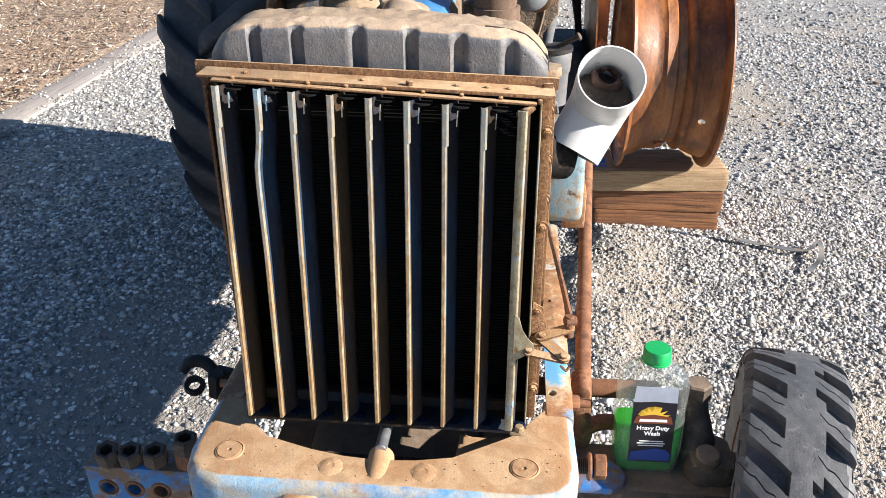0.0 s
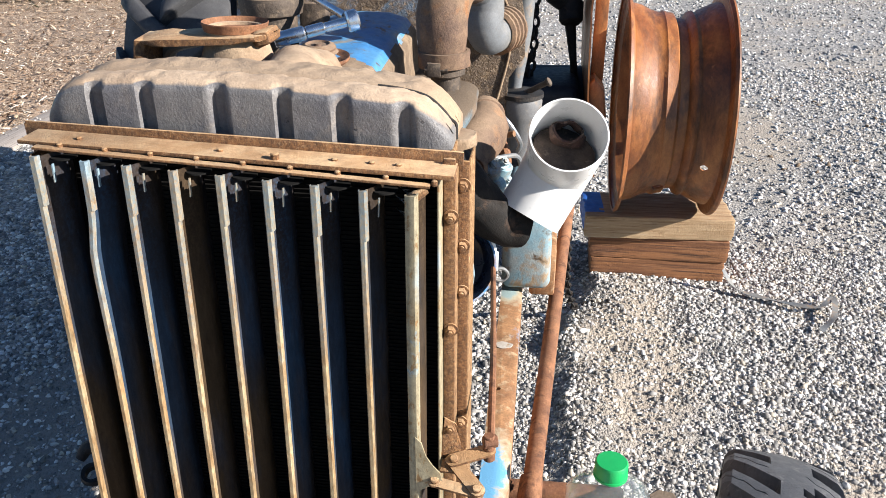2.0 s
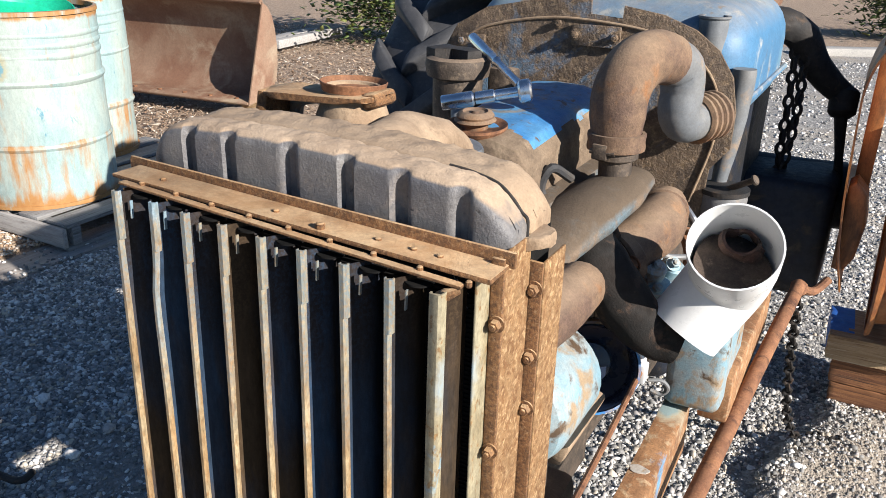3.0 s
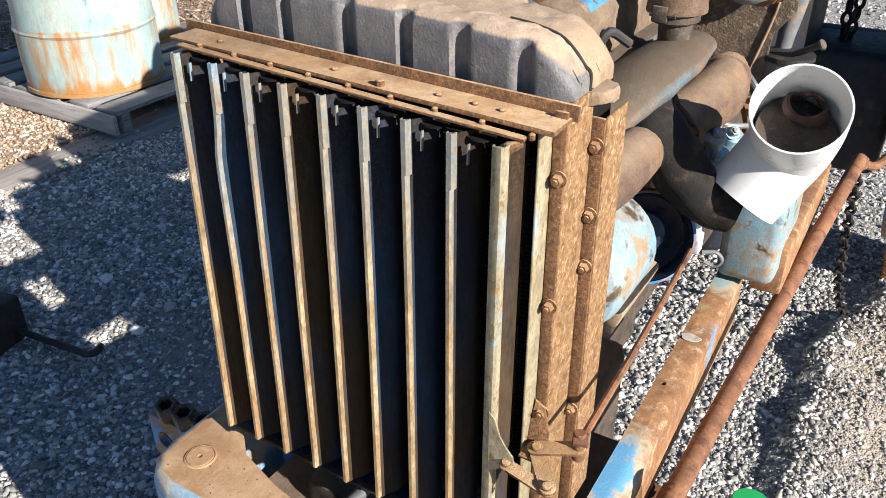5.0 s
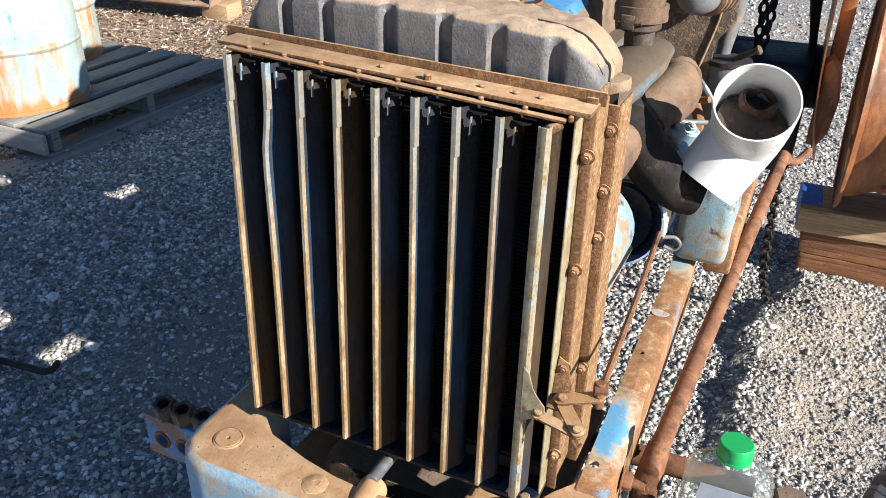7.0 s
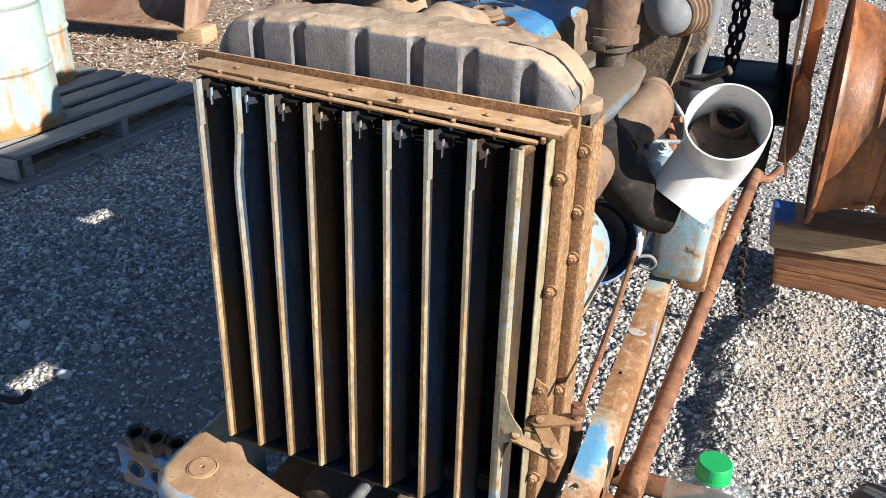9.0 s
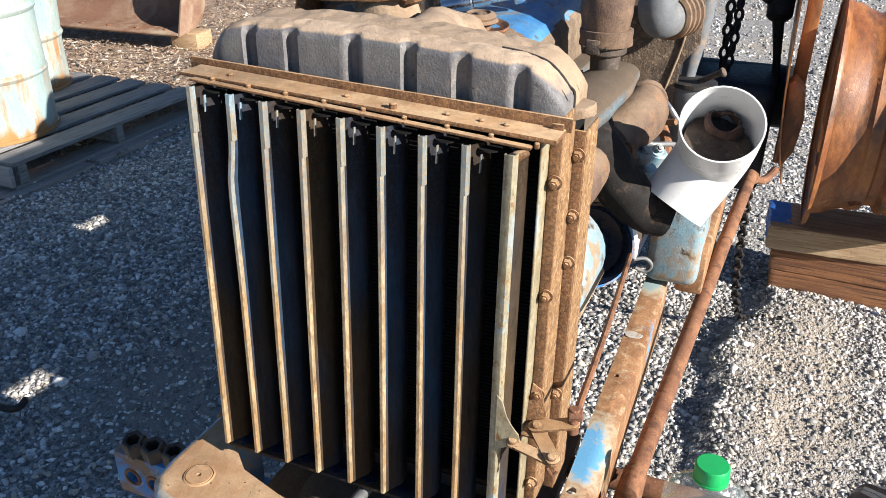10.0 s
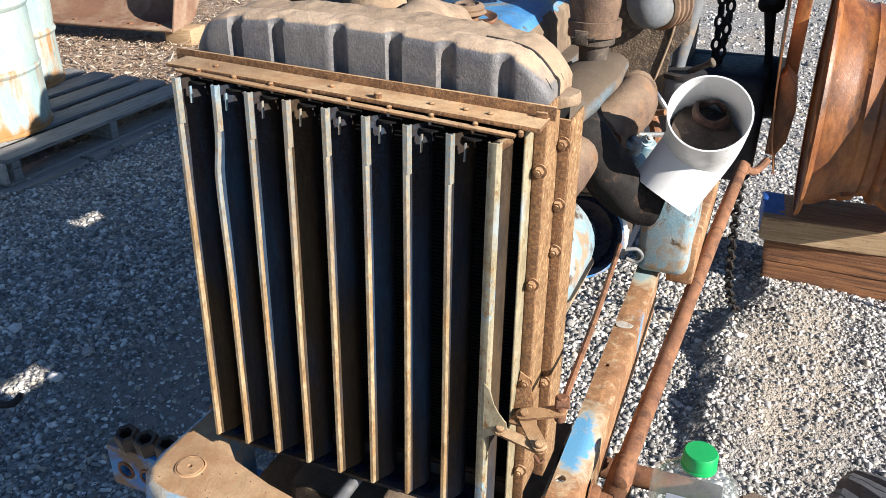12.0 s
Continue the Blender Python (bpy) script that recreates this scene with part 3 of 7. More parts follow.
def ground_material():
    m = bpy.data.materials.new("gravel_and_mulch_ground")
    m.use_nodes = True
    nt = m.node_tree
    b = nt.nodes["Principled BSDF"]
    tc = nt.nodes.new("ShaderNodeTexCoord")
    v = tc.outputs["Object"]
    vor = nt.nodes.new("ShaderNodeTexVoronoi")
    vor.inputs["Scale"].default_value = 80
    nt.links.new(v, vor.inputs["Vector"])
    sepc = nt.nodes.new("ShaderNodeSeparateColor")
    nt.links.new(vor.outputs["Color"], sepc.inputs[0])
    stone = ramp(nt, sepc.outputs[0], [(0.0, (0.20, 0.195, 0.19)), (0.35, (0.38, 0.365, 0.345)), (0.7, (0.52, 0.495, 0.46)), (1.0, (0.70, 0.67, 0.63))])
    # crevice shade between stones, put into the colour towards the cell edges
    gap_shade = ramp(nt, vor.outputs["Distance"], [(0.0, 1.0), (0.62, 0.6)])
    stone = blend(nt, 1.0, stone, gap_shade, "MULTIPLY")
    sand = blend(nt, ramp(nt, noise_of(nt, v, 170, 8, 0.8), [(0.36, 0), (0.62, 1)]), (0.25, 0.21, 0.165), (0.52, 0.445, 0.36))
    bare = ramp(nt, noise_of(nt, v, 1.1, 5, 0.6), [(0.48, 0), (0.66, 0.7)])
    wobble = noise_of(nt, v, 5, 6, 0.7)
    for centre, size in (((0.60, 2.45, 0.0), (5.0, 1.92, 0.0)), ((1.25, 1.75, 0.0), (2.9, 2.4, 0.0)), ((1.25, 4.9, 0.0), (2.0, 1.25, 0.0))):
        off = nt.nodes.new("ShaderNodeVectorMath")
        off.operation = "SUBTRACT"
        off.inputs[1].default_value = centre
        nt.links.new(v, off.inputs[0])
        wide = nt.nodes.new("ShaderNodeVectorMath")
        wide.operation = "MULTIPLY"
        wide.inputs[1].default_value = size
        nt.links.new(off.outputs[0], wide.inputs[0])
        far_off = nt.nodes.new("ShaderNodeVectorMath")
        far_off.operation = "LENGTH"
        nt.links.new(wide.outputs[0], far_off.inputs[0])
        reach = nt.nodes.new("ShaderNodeMath")
        reach.operation = "ADD"
        nt.links.new(far_off.outputs["Value"], reach.inputs[0])
        nt.links.new(wobble, reach.inputs[1])
        worn = ramp(nt, calc(nt, "MULTIPLY", reach.outputs[0], 0.5), [(0.55, 0.9), (0.85, 0.0)])
        bare = calc(nt, "MAXIMUM", bare, worn)
    gravel = blend(nt, bare, stone, sand)
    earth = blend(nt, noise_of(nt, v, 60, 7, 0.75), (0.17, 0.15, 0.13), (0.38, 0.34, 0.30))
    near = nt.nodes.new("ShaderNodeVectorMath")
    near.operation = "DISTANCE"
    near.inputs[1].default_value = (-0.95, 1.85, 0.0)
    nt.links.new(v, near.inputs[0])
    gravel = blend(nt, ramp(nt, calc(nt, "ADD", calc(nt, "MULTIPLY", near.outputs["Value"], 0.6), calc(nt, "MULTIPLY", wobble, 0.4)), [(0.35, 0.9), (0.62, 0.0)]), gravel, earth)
    mulch = blend(nt, ramp(nt, noise_of(nt, v, 30, 6, 0.75), [(0.35, 0), (0.65, 1)]), (0.20, 0.135, 0.09), (0.46, 0.35, 0.26))
    sep = nt.nodes.new("ShaderNodeSeparateXYZ")
    nt.links.new(v, sep.inputs[0])
    left = calc(nt, "LESS_THAN", sep.outputs[0], KERB_X)
    far = nt.nodes.new("ShaderNodeMath")
    far.operation = "MULTIPLY_ADD"
    far.inputs[1].default_value, far.inputs[2].default_value = -0.6, 0.0
    nt.links.new(sep.outputs[0], far.inputs[0])
    line = nt.nodes.new("ShaderNodeMath")
    line.operation = "ADD"
    nt.links.new(far.outputs[0], line.inputs[0])
    nt.links.new(sep.outputs[1], line.inputs[1])
    beyond = calc(nt, "GREATER_THAN", line.outputs[0], 12.3)
    col = blend(nt, calc(nt, "MAXIMUM", left, beyond), gravel, mulch)
    nt.links.new(col, b.inputs["Base Color"])
    b.inputs["Roughness"].default_value = 0.95
    bp = nt.nodes.new("ShaderNodeBump")
    bp.inputs["Strength"].default_value, bp.inputs["Distance"].default_value = 1.0, 0.008
    vor2 = nt.nodes.new("ShaderNodeTexVoronoi")
    vor2.inputs["Scale"].default_value = 210
    nt.links.new(v, vor2.inputs["Vector"])
    h = calc(nt, "MULTIPLY", calc(nt, "SUBTRACT", 1.0, vor.outputs["Distance"]), 0.6)
    h = calc(nt, "ADD", h, calc(nt, "MULTIPLY", calc(nt, "SUBTRACT", 1.0, vor2.outputs["Distance"]), 0.35))
    nt.links.new(h, bp.inputs["Height"])
    nt.links.new(bp.outputs[0], b.inputs["Normal"])
    return m


def axis_steps(lo, hi, step, far):
    mid = list(np.arange(lo, hi + 1e-6, step))
    left, right, d = [], [], step
    a, b = lo, hi
    while a > -far or b < far:
        d *= 1.45
        a, b = a - d, b + d
        left.append(a)
        right.append(b)
    return left[::-1] + mid + right


def build_ground():
    xs, ys = axis_steps(-3.6, 2.6, 0.05, 160.0), axis_steps(0.2, 6.2, 0.05, 160.0)
    verts = [(x, y, ground_z(x, y)) for y in ys for x in xs]
    n = len(xs)
    faces = [(j * n + i, j * n + i + 1, (j + 1) * n + i + 1, (j + 1) * n + i) for j in range(len(ys) - 1) for i in range(n - 1)]
    me = bpy.data.meshes.new("ground")
    me.from_pydata(verts, [], faces)
    me.polygons.foreach_set("use_smooth", [True] * len(faces))
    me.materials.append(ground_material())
    tagged(new("ground", me), "grey crushed gravel yard with bare sandy patches", "ground", kind="structure")


def ico(small):
    """A stone's blank: an octahedron for small grit, an icosahedron for the rest."""
    if small:
        v = np.array([(1, 0, 0), (0, 1, 0), (-1, 0, 0), (0, -1, 0), (0.1, 0.1, 1), (-0.1, 0.0, -1)], float)
        return v, np.array([(0, 1, 4), (1, 2, 4), (2, 3, 4), (3, 0, 4), (1, 0, 5), (2, 1, 5), (3, 2, 5), (0, 3, 5)])
    bm = bmesh.new()
    bmesh.ops.create_icosphere(bm, subdivisions=1, radius=1.0)
    bm.verts.index_update()
    v = np.array([p.co[:] for p in bm.verts])
    f = np.array([[q.index for q in face.verts] for face in bm.faces])
    bm.free()
    return v, f


def scatter(name, places, sizes, squash, material, label, category, seed, jag=0.28, small=False):
    """Many small broken stones in one mesh."""
    rng = np.random.default_rng(seed)
    v0, f0 = ico(small)
    k = len(places)
    nv = len(v0)
    shapes = [v0 * (1 + rng.uniform(-jag, jag, (nv, 1))) + rng.uniform(-0.12, 0.12, v0.shape) for _ in range(24)]
    pick = rng.integers(0, 24, k)
    base = np.array(shapes)[pick]
    base = base * np.stack([rng.uniform(0.75, 1.35, k), rng.uniform(0.6, 1.0, k), rng.uniform(*squash, k)], 1)[:, None, :]
    ang = rng.uniform(0, 2 * np.pi, k)
    tilt = rng.uniform(-1.1, 1.1, k)
    ct, st = np.cos(tilt)[:, None], np.sin(tilt)[:, None]
    y1, z1 = base[:, :, 1] * ct - base[:, :, 2] * st, base[:, :, 1] * st + base[:, :, 2] * ct
    ca, sa = np.cos(ang)[:, None], np.sin(ang)[:, None]
    x2, y2 = base[:, :, 0] * ca - y1 * sa, base[:, :, 0] * sa + y1 * ca
    co = np.stack([x2, y2, z1], 2) * np.asarray(sizes)[:, None, None] + np.asarray(places)[:, None, :]
    faces = (f0[None] + (np.arange(k) * nv)[:, None, None]).reshape(-1, 3)
    me = bpy.data.meshes.new(name)
    me.vertices.add(k * nv)
    me.vertices.foreach_set("co", co.reshape(-1).astype(np.float32))
    me.loops.add(len(faces) * 3)
    me.loops.foreach_set("vertex_index", faces.reshape(-1).astype(np.int32))
    me.polygons.add(len(faces))
    me.polygons.foreach_set("loop_start", (np.arange(len(faces)) * 3).astype(np.int32))
    me.update(calc_edges=True)
    me.materials.append(material)
    return tagged(new(name, me), label, category, kind="stuff")


def build_stones():
    rng = np.random.default_rng(4)
    pts, size = [], []
    for lo, hi, count, small, large in (((0.22, 1.0), (1.75, 3.3), 62000, 0.0028, 0.0135), ((-2.55, 0.9), (0.22, 3.3), 74000, 0.0034, 0.0165), ((-2.62, 3.3), (2.8, 6.5), 36000, 0.0055, 0.018),
                                        ((1.75, 1.5), (2.8, 3.3), 9000, 0.0045, 0.015), ((-2.4, 6.5), (5.0, 11.0), 11000, 0.010, 0.022)):
        xs, ys = rng.uniform(lo[0], hi[0], count), rng.uniform(lo[1], hi[1], count)
        rs = small + (large - small) * rng.beta(1.2, 3.2, count)
        for x, y, r in zip(xs, ys, rs):
            zone = noise.noise((x * 2.2, y * 2.2, 33.0))
            open_dirt = sandy(x, y)
            if rng.random() < 0.62 * open_dirt or rng.random() < 0.06 - 0.45 * zone:
                continue
            r *= 1.0 - 0.35 * open_dirt * rng.random()
            if rng.random() < 0.006:
                r *= 1.7
            pts.append((x, y, ground_z(x, y) + r * (-0.15 + 0.45 * rng.random())))
            size.append(r)
    for _ in range(1500):
        y = rng.uniform(1.2, 7.0)
        x = KERB_X + 0.12 - 0.24 * rng.random() ** 2.2
        if noise.noise((x * 3.0, y * 2.2, 40.0)) + 0.25 < rng.random() * 0.6:
            continue
        r = rng.uniform(0.004, 0.011)
        pts.append((x, y, 0.019 + r * 0.3))
        size.append(r)
    pts, size = np.array(pts), np.array(size)
    fine = size < 0.0058
    scatter("gravel", pts[~fine], size[~fine], (0.5, 0.85), M_stones, "loose grey and white crushed gravel stones", "gravel", 5, 0.42)
    scatter("grit", pts[fine], size[fine] * 1.15, (0.6, 0.95), M_stones, "fine pale grit between the gravel stones", "grit", 7, 0.35, True)
    pts, size = [], []
    for _ in range(420):
        x, y = rng.uniform(0.9, 2.8), rng.uniform(3.6, 6.4)
        if noise.noise((x * 1.7, y * 2.6, 14.0)) < 0.12:
            continue
        r = rng.uniform(0.006, 0.020)
        pts.append((x, y, ground_z(x, y) + r * 0.25))
        size.append(r)
    scatter("earth_clods", pts, size, (0.35, 0.6), M_dirt, "dark brown crumbs of earth on the gravel", "earth", 9, 0.4)
    pts, size = [], []
    for _ in range(5200):
        x, y = rng.uniform(-3.5, KERB_X - 0.08), rng.uniform(1.2, 2.75)
        r = rng.uniform(0.005, 0.012)
        pts.append((x, y, ground_z(x, y) + r * 0.3))
        size.append(r)
    scatter("pebbles", pts, size, (0.5, 0.8), M_pebbles, "rounded tan pebbles beyond the timber edging", "pebbles", 6, 0.12)


def flakes(name, places, lengths, widths, material, label, category, seed):
    """Thin curled chips in one mesh."""
    rng = np.random.default_rng(seed)
    k = len(places)
    unit = np.array([(-1, -1, 0), (0, -1, 0.25), (1, -1, 0), (-1, 1, 0), (0, 1, 0.25), (1, 1, 0)], float)
    unit = np.concatenate([unit, unit - (0, 0, 0.22)])
    tri = np.array([(0, 1, 4, 3), (1, 2, 5, 4), (9, 10, 7, 6), (10, 11, 8, 7), (0, 3, 9, 6), (2, 8, 11, 5), (0, 6, 7, 1), (1, 7, 8, 2), (3, 4, 10, 9), (4, 5, 11, 10)])
    s = np.stack([lengths, widths, np.asarray(widths) * 0.8], 1)
    base = unit[None] * s[:, None, :]
    ang, tilt, pit = rng.uniform(0, 6.283, k), rng.normal(0, 0.35, k), rng.normal(0, 0.3, k)
    c, d = np.cos(tilt)[:, None], np.sin(tilt)[:, None]
    y1, z1 = base[:, :, 1] * c - base[:, :, 2] * d, base[:, :, 1] * d + base[:, :, 2] * c
    c, d = np.cos(pit)[:, None], np.sin(pit)[:, None]
    x1, z2 = base[:, :, 0] * c - z1 * d, base[:, :, 0] * d + z1 * c
    c, d = np.cos(ang)[:, None], np.sin(ang)[:, None]
    co = np.stack([x1 * c - y1 * d, x1 * d + y1 * c, z2], 2) + np.asarray(places)[:, None, :]
    n = len(unit)
    faces = (tri[None] + (np.arange(k) * n)[:, None, None]).reshape(-1, 4)
    me = bpy.data.meshes.new(name)
    me.vertices.add(k * n)
    me.vertices.foreach_set("co", co.reshape(-1).astype(np.float32))
    me.loops.add(len(faces) * 4)
    me.loops.foreach_set("vertex_index", faces.reshape(-1).astype(np.int32))
    me.polygons.add(len(faces))
    me.polygons.foreach_set("loop_start", (np.arange(len(faces)) * 4).astype(np.int32))
    me.update(calc_edges=True)
    me.materials.append(material)
    return tagged(new(name, me), label, category, kind="stuff")


def build_mulch():
    rng = np.random.default_rng(11)
    pts, ln, wd = [], [], []
    for _ in range(34000):
        y = 3.0 + 6.5 * rng.random() ** 1.3
        x = KERB_X - 0.09 - rng.random() * (1.2 + 0.62 * (y - 1.5))
        pts.append((x, y, ground_z(x, y) + 0.012 + 0.02 * rng.random()))
        ln.append(0.004 + 0.042 * rng.random() ** 5)
        wd.append(rng.uniform(0.002, 0.004) + 0.008 * rng.random() ** 4)
    flakes("wood_mulch", pts, ln, wd, M_chips, "dry brown bark mulch and leaf litter", "mulch", 12)


build_ground()
build_stones()
build_mulch()


def build_kerbs():
    for i, (y0, y1) in enumerate(((0.6, 2.98), (3.0, 5.4), (5.42, 7.8))):
        bm = bm_new()
        add_box(bm, (KERB_X, (y0 + y1) / 2, -0.026), (0.215, y1 - y0 - 0.012, 0.09), bevel=0.006)
        rough_up(bm, 0.004, 6.0, i)
        o = solid("edging_board", bm, M_kerb, "weathered grey timber edging board along the gravel", "edging", group="timber edging", kind="structure")
    bm = bm_new()
    p, q = Vector((-0.6, 11.3, 0.02)), Vector((9.0, 17.0, 0.02))
    add_box(bm, (p + q) / 2, ((q - p).length, 0.22, 0.14), Matrix.Rotation(math.atan2(q.y - p.y, q.x - p.x), 3, "Z"), bevel=0.02)
    solid("kerb", bm, M_concrete, "pale concrete kerb between gravel and garden bed", "kerb", kind="structure")


build_kerbs()


def shrub(at, r, h, count, seed, label):
    rng = np.random.default_rng(seed)
    e = thing("shrub", at, label, "shrub", group="garden shrubs")
    bm = bm_new()
    tips = []
    for _ in range(9):
        a, s = rng.uniform(0, 6.283), rng.uniform(0.3, 0.85)
        tip = Vector((at[0] + r * s * math.cos(a), at[1] + r * s * math.sin(a), at[2] + h * rng.uniform(0.6, 0.95)))
        base = Vector(at)
        add_tube(bm, [base, base.lerp(tip, 0.5) + Vector((0, 0, 0.1 * h)), tip], [0.018, 0.012, 0.005], 6, 4)
        tips += [base.lerp(tip, f) for f in (0.45, 0.6, 0.75, 0.9, 1.0)]
    part("branches", bm, M_greywood, e, "brown woody branches")
    pts, ln, wd = [], [], []
    for _ in range(count):
        c = tips[rng.integers(0, len(tips))]
        d = rng.normal(0, 1, 3) * r * 0.26
        pts.append((c.x + d[0], c.y + d[1], max(0.04, c.z + d[2] * 0.8)))
        ln.append(rng.uniform(0.025, 0.055))
        wd.append(rng.uniform(0.010, 0.022))
    ob = flakes("crown", pts, ln, wd, M_leaf, "", "", seed + 1)
    ob.parent = e
    ob.matrix_parent_inverse = Matrix.Translation(-e.location)
    for k in ("kind", "label", "category"):
        if k in ob:
            del ob[k]


shrub((-4.9, 9.0, 0.0), 1.0, 1.1, 3800, 31, "dense dark green garden shrub on leaf litter")
shrub((-3.7, 9.6, 0.0), 0.8, 0.8, 2600, 37, "low green shrub beside dry leaf litter")
shrub((0.6, 13.9, 0.0), 0.9, 0.9, 2600, 41, "green shrub behind the concrete kerb")
shrub((2.6, 15.0, 0.0), 1.0, 1.0, 2600, 43, "green shrub behind the concrete kerb")

# ---- the tractor: axis along y, its front towards -y ----
tractor = thing("tractor", (0.0, 1.12, 0.0), "stripped old blue tractor with a bare radiator and rusty open engine", "tractor")


def front_casting():
    outer = [(-0.268, 1.05), (-0.272, 0.90), (-0.266, 0.865), (-0.245, 0.842), (-0.21, 0.833), (0.21, 0.833), (0.248, 0.842), (0.268, 0.865), (0.274, 0.90), (0.268, 1.05)]
    inner = [(0.226, 1.05), (0.223, 0.985), (0.205, 0.952), (0.165, 0.926), (0.10, 0.904), (0.05, 0.894), (0.0, 0.890), (-0.05, 0.894), (-0.10, 0.904), (-0.165, 0.924), (-0.21, 0.942), (-0.23, 0.967), (-0.234, 1.05)]
    bm = bm_new()
    add_prism(bm, outer + inner, Matrix.Translation((0, 0, 0.37)), 0.313, bevel=0.016, seg=5)
    holes = bm_new()
    for x in (-0.098, 0.0, 0.098):
        add_cyl(holes, (x, 0.80, 0.652), (x, 0.87, 0.652), 0.0105, n=18)
    bm = cut(bm, holes)
    body = part("front_casting", bm, M_cast, tractor, "blue front casting caked with tan dust", sharp=40)
    for x in (-0.212, 0.199):
        bm = bm_new()
        add_lathe(bm, [(0, -0.004), (0.0028, -0.004), (0.0032, 0.0022), (0.0168, 0.0022), (0.0174, 0.0004), (0.0182, 0.0004), (0.0188, 0.0018), (0.0206, 0.0010), (0.0214, 0.0)], (x, 0.891, 0.6825), (0, 0, 1), 28)
        for v in bm.verts:
            v.co += Vector((noise.noise(v.co * 90), noise.noise(v.co * 90 + Vector((7, 0, 0))), 0.5 * noise.noise(v.co * 120))) * 0.0006
        part("plug", bm, M_castdust, body, "round dusty plug")
    for x in (-0.064, 0.064):
        bm = bm_new()
        add_prism(bm, rounded(0.034, 0.036, 0.0165), Matrix.Translation((x, 0.872, 0.680)), 0.0036, bevel=0.0025, seg=2)
        hole = bm_new()
        add_cyl(hole, (x, 0.874, 0.68), (x, 0.874, 0.70), 0.0048, n=14)
        part("bolt_boss", cut(bm, hole), M_castdust, body, "low dusty bolt boss")
    for x in (-0.098, 0.0, 0.098):
        bm = bm_new()
        add_box(bm, (x, 0.829, 0.630), (0.046, 0.022, 0.072), bevel=0.005)
        hole = bm_new()
        add_cyl(hole, (x, 0.80, 0.652), (x, 0.86, 0.652), 0.0105, n=18)
        bm = cut(bm, hole)
        part("boss", bm, M_cast, body)
    bm = bm_new()
    add_tube(bm, [(0.0, 0.850, 0.660), (0.0, 0.862, 0.668), (0.0, 0.88, 0.671), (0.0, 0.905, 0.673), (0.0, 0.910, 0.673)], [0.014, 0.018, 0.019, 0.0185, 0.0175], 18, 4)
    part("shaft_boss", bm, M_castdust, body, "raised dusty shaft boss")
    bm = bm_new()
    add_cyl(bm, (0.0, 0.902, 0.690), (0.001, 1.02, 0.686), 0.0085, n=18, bevel=0.001)
    part("shaft", bm, M_steel, body, "bare grey steel crank shaft")
    bm = bm_new()
    add_cyl(bm, (0.0, 0.80, 0.652), (0.0, 0.86, 0.652), 0.008, n=16, bevel=0.001)
    part("pin", bm, M_steel, body)
    bm = bm_new()
    add_box(bm, (0, 1.10, 0.56), (0.40, 0.42, 0.02))
    add_box(bm, (0, 1.24, 0.43), (0.27, 0.52, 0.36), bevel=0.02)
    add_box(bm, (-0.05, 1.66, 0.495), (0.20, 0.36, 0.23), bevel=0.02)
    add_box(bm, (0, 0.97, 0.47), (0.40, 0.26, 0.14))
    rough_up(bm, 0.004, 20)
    part("sump", bm, M_grime, body, "dark oily sump below the radiator")
    bm = bm_new()
    add_prism(bm, [(0.099, 0.888), (0.104, 0.985), (0.122, 0.977), (0.140, 0.972), (0.165, 0.975), (0.187, 0.984), (0.215, 0.985), (0.205, 0.935), (0.177, 0.915)], Matrix.Translation((0, 0, 0.640)), 0.019, bevel=0.004)
    part("inner_ledge", bm, M_castdust, body, "dust-covered ledge inside the casting")
    rng = random.Random(21)
    bm = bm_new()
    for _ in range(60):
        x = rng.uniform(-0.25, 0.25)
        y = rng.uniform(0.852, 0.885 + 0.06 * min(1.0, abs(x) / 0.24) ** 2)
        r = rng.uniform(0.0005, 0.0013)
        add_cyl(bm, (x, y, 0.6826), (x + r * 0.3, y, 0.6832 + r * 0.6), r, r * 0.55, n=5)
    tagged(part("grit", bm, M_nut, body, "dark grit lying on the casting"), kind="stuff")
    rng = random.Random(8)
    bm = bm_new()
    for _ in range(26):
        x, y = rng.uniform(-0.02, 0.12), rng.uniform(0.93, 1.02)
        a = rng.uniform(0, 6.28)
        add_tube(bm, [(x, y, 0.575), (x + 0.02 * math.cos(a), y + 0.02 * math.sin(a), 0.592), (x + 0.045 * math.cos(a + 0.5), y + 0.045 * math.sin(a + 0.5), 0.58)], 0.0012, 5, 3)
    part("straw", bm, M_tan, body, "dry straw in the tray")
    return body


front_casting()


def side_rail(sx, label):
    x = 0.240 * sx
    bm = bm_new()
    prof = [(-0.013, 0.0), (0.020, 0.0), (0.027, -0.005), (0.027, -0.105), (0.020, -0.105), (0.020, -0.008), (-0.013, -0.008)]
    if sx < 0:
        prof = [(-p, q) for p, q in prof][::-1]
    place = frame_of((x + 0.004 * sx, 1.004, 0.684), (1, 0.012 * sx, 0), (0, 0, 1))
    add_prism(bm, prof, place, -0.69, bevel=0.003)
    holes = bm_new()
    add_cyl(holes, (x, 1.059, 0.70), (x, 1.059, 0.66), 0.007, n=14)
    add_cyl(holes, (x, 1.33, 0.70), (x, 1.33, 0.66), 0.004, n=10)
    bm = cut(bm, holes)
    rail = part("chassis_rail", bm, M_rail, tractor, label)
    bm = bm_new()
    add_bolt(bm, (x + 0.033 * sx, 1.10, 0.635), (sx, 0, 0), 0.013, 0.014)
    add_cyl(bm, (x + 0.04 * sx, 1.10, 0.635), (x + 0.064 * sx, 1.10, 0.635), 0.007, n=12)
    part("rail_bolt", bm, M_rust, rail)
    return rail


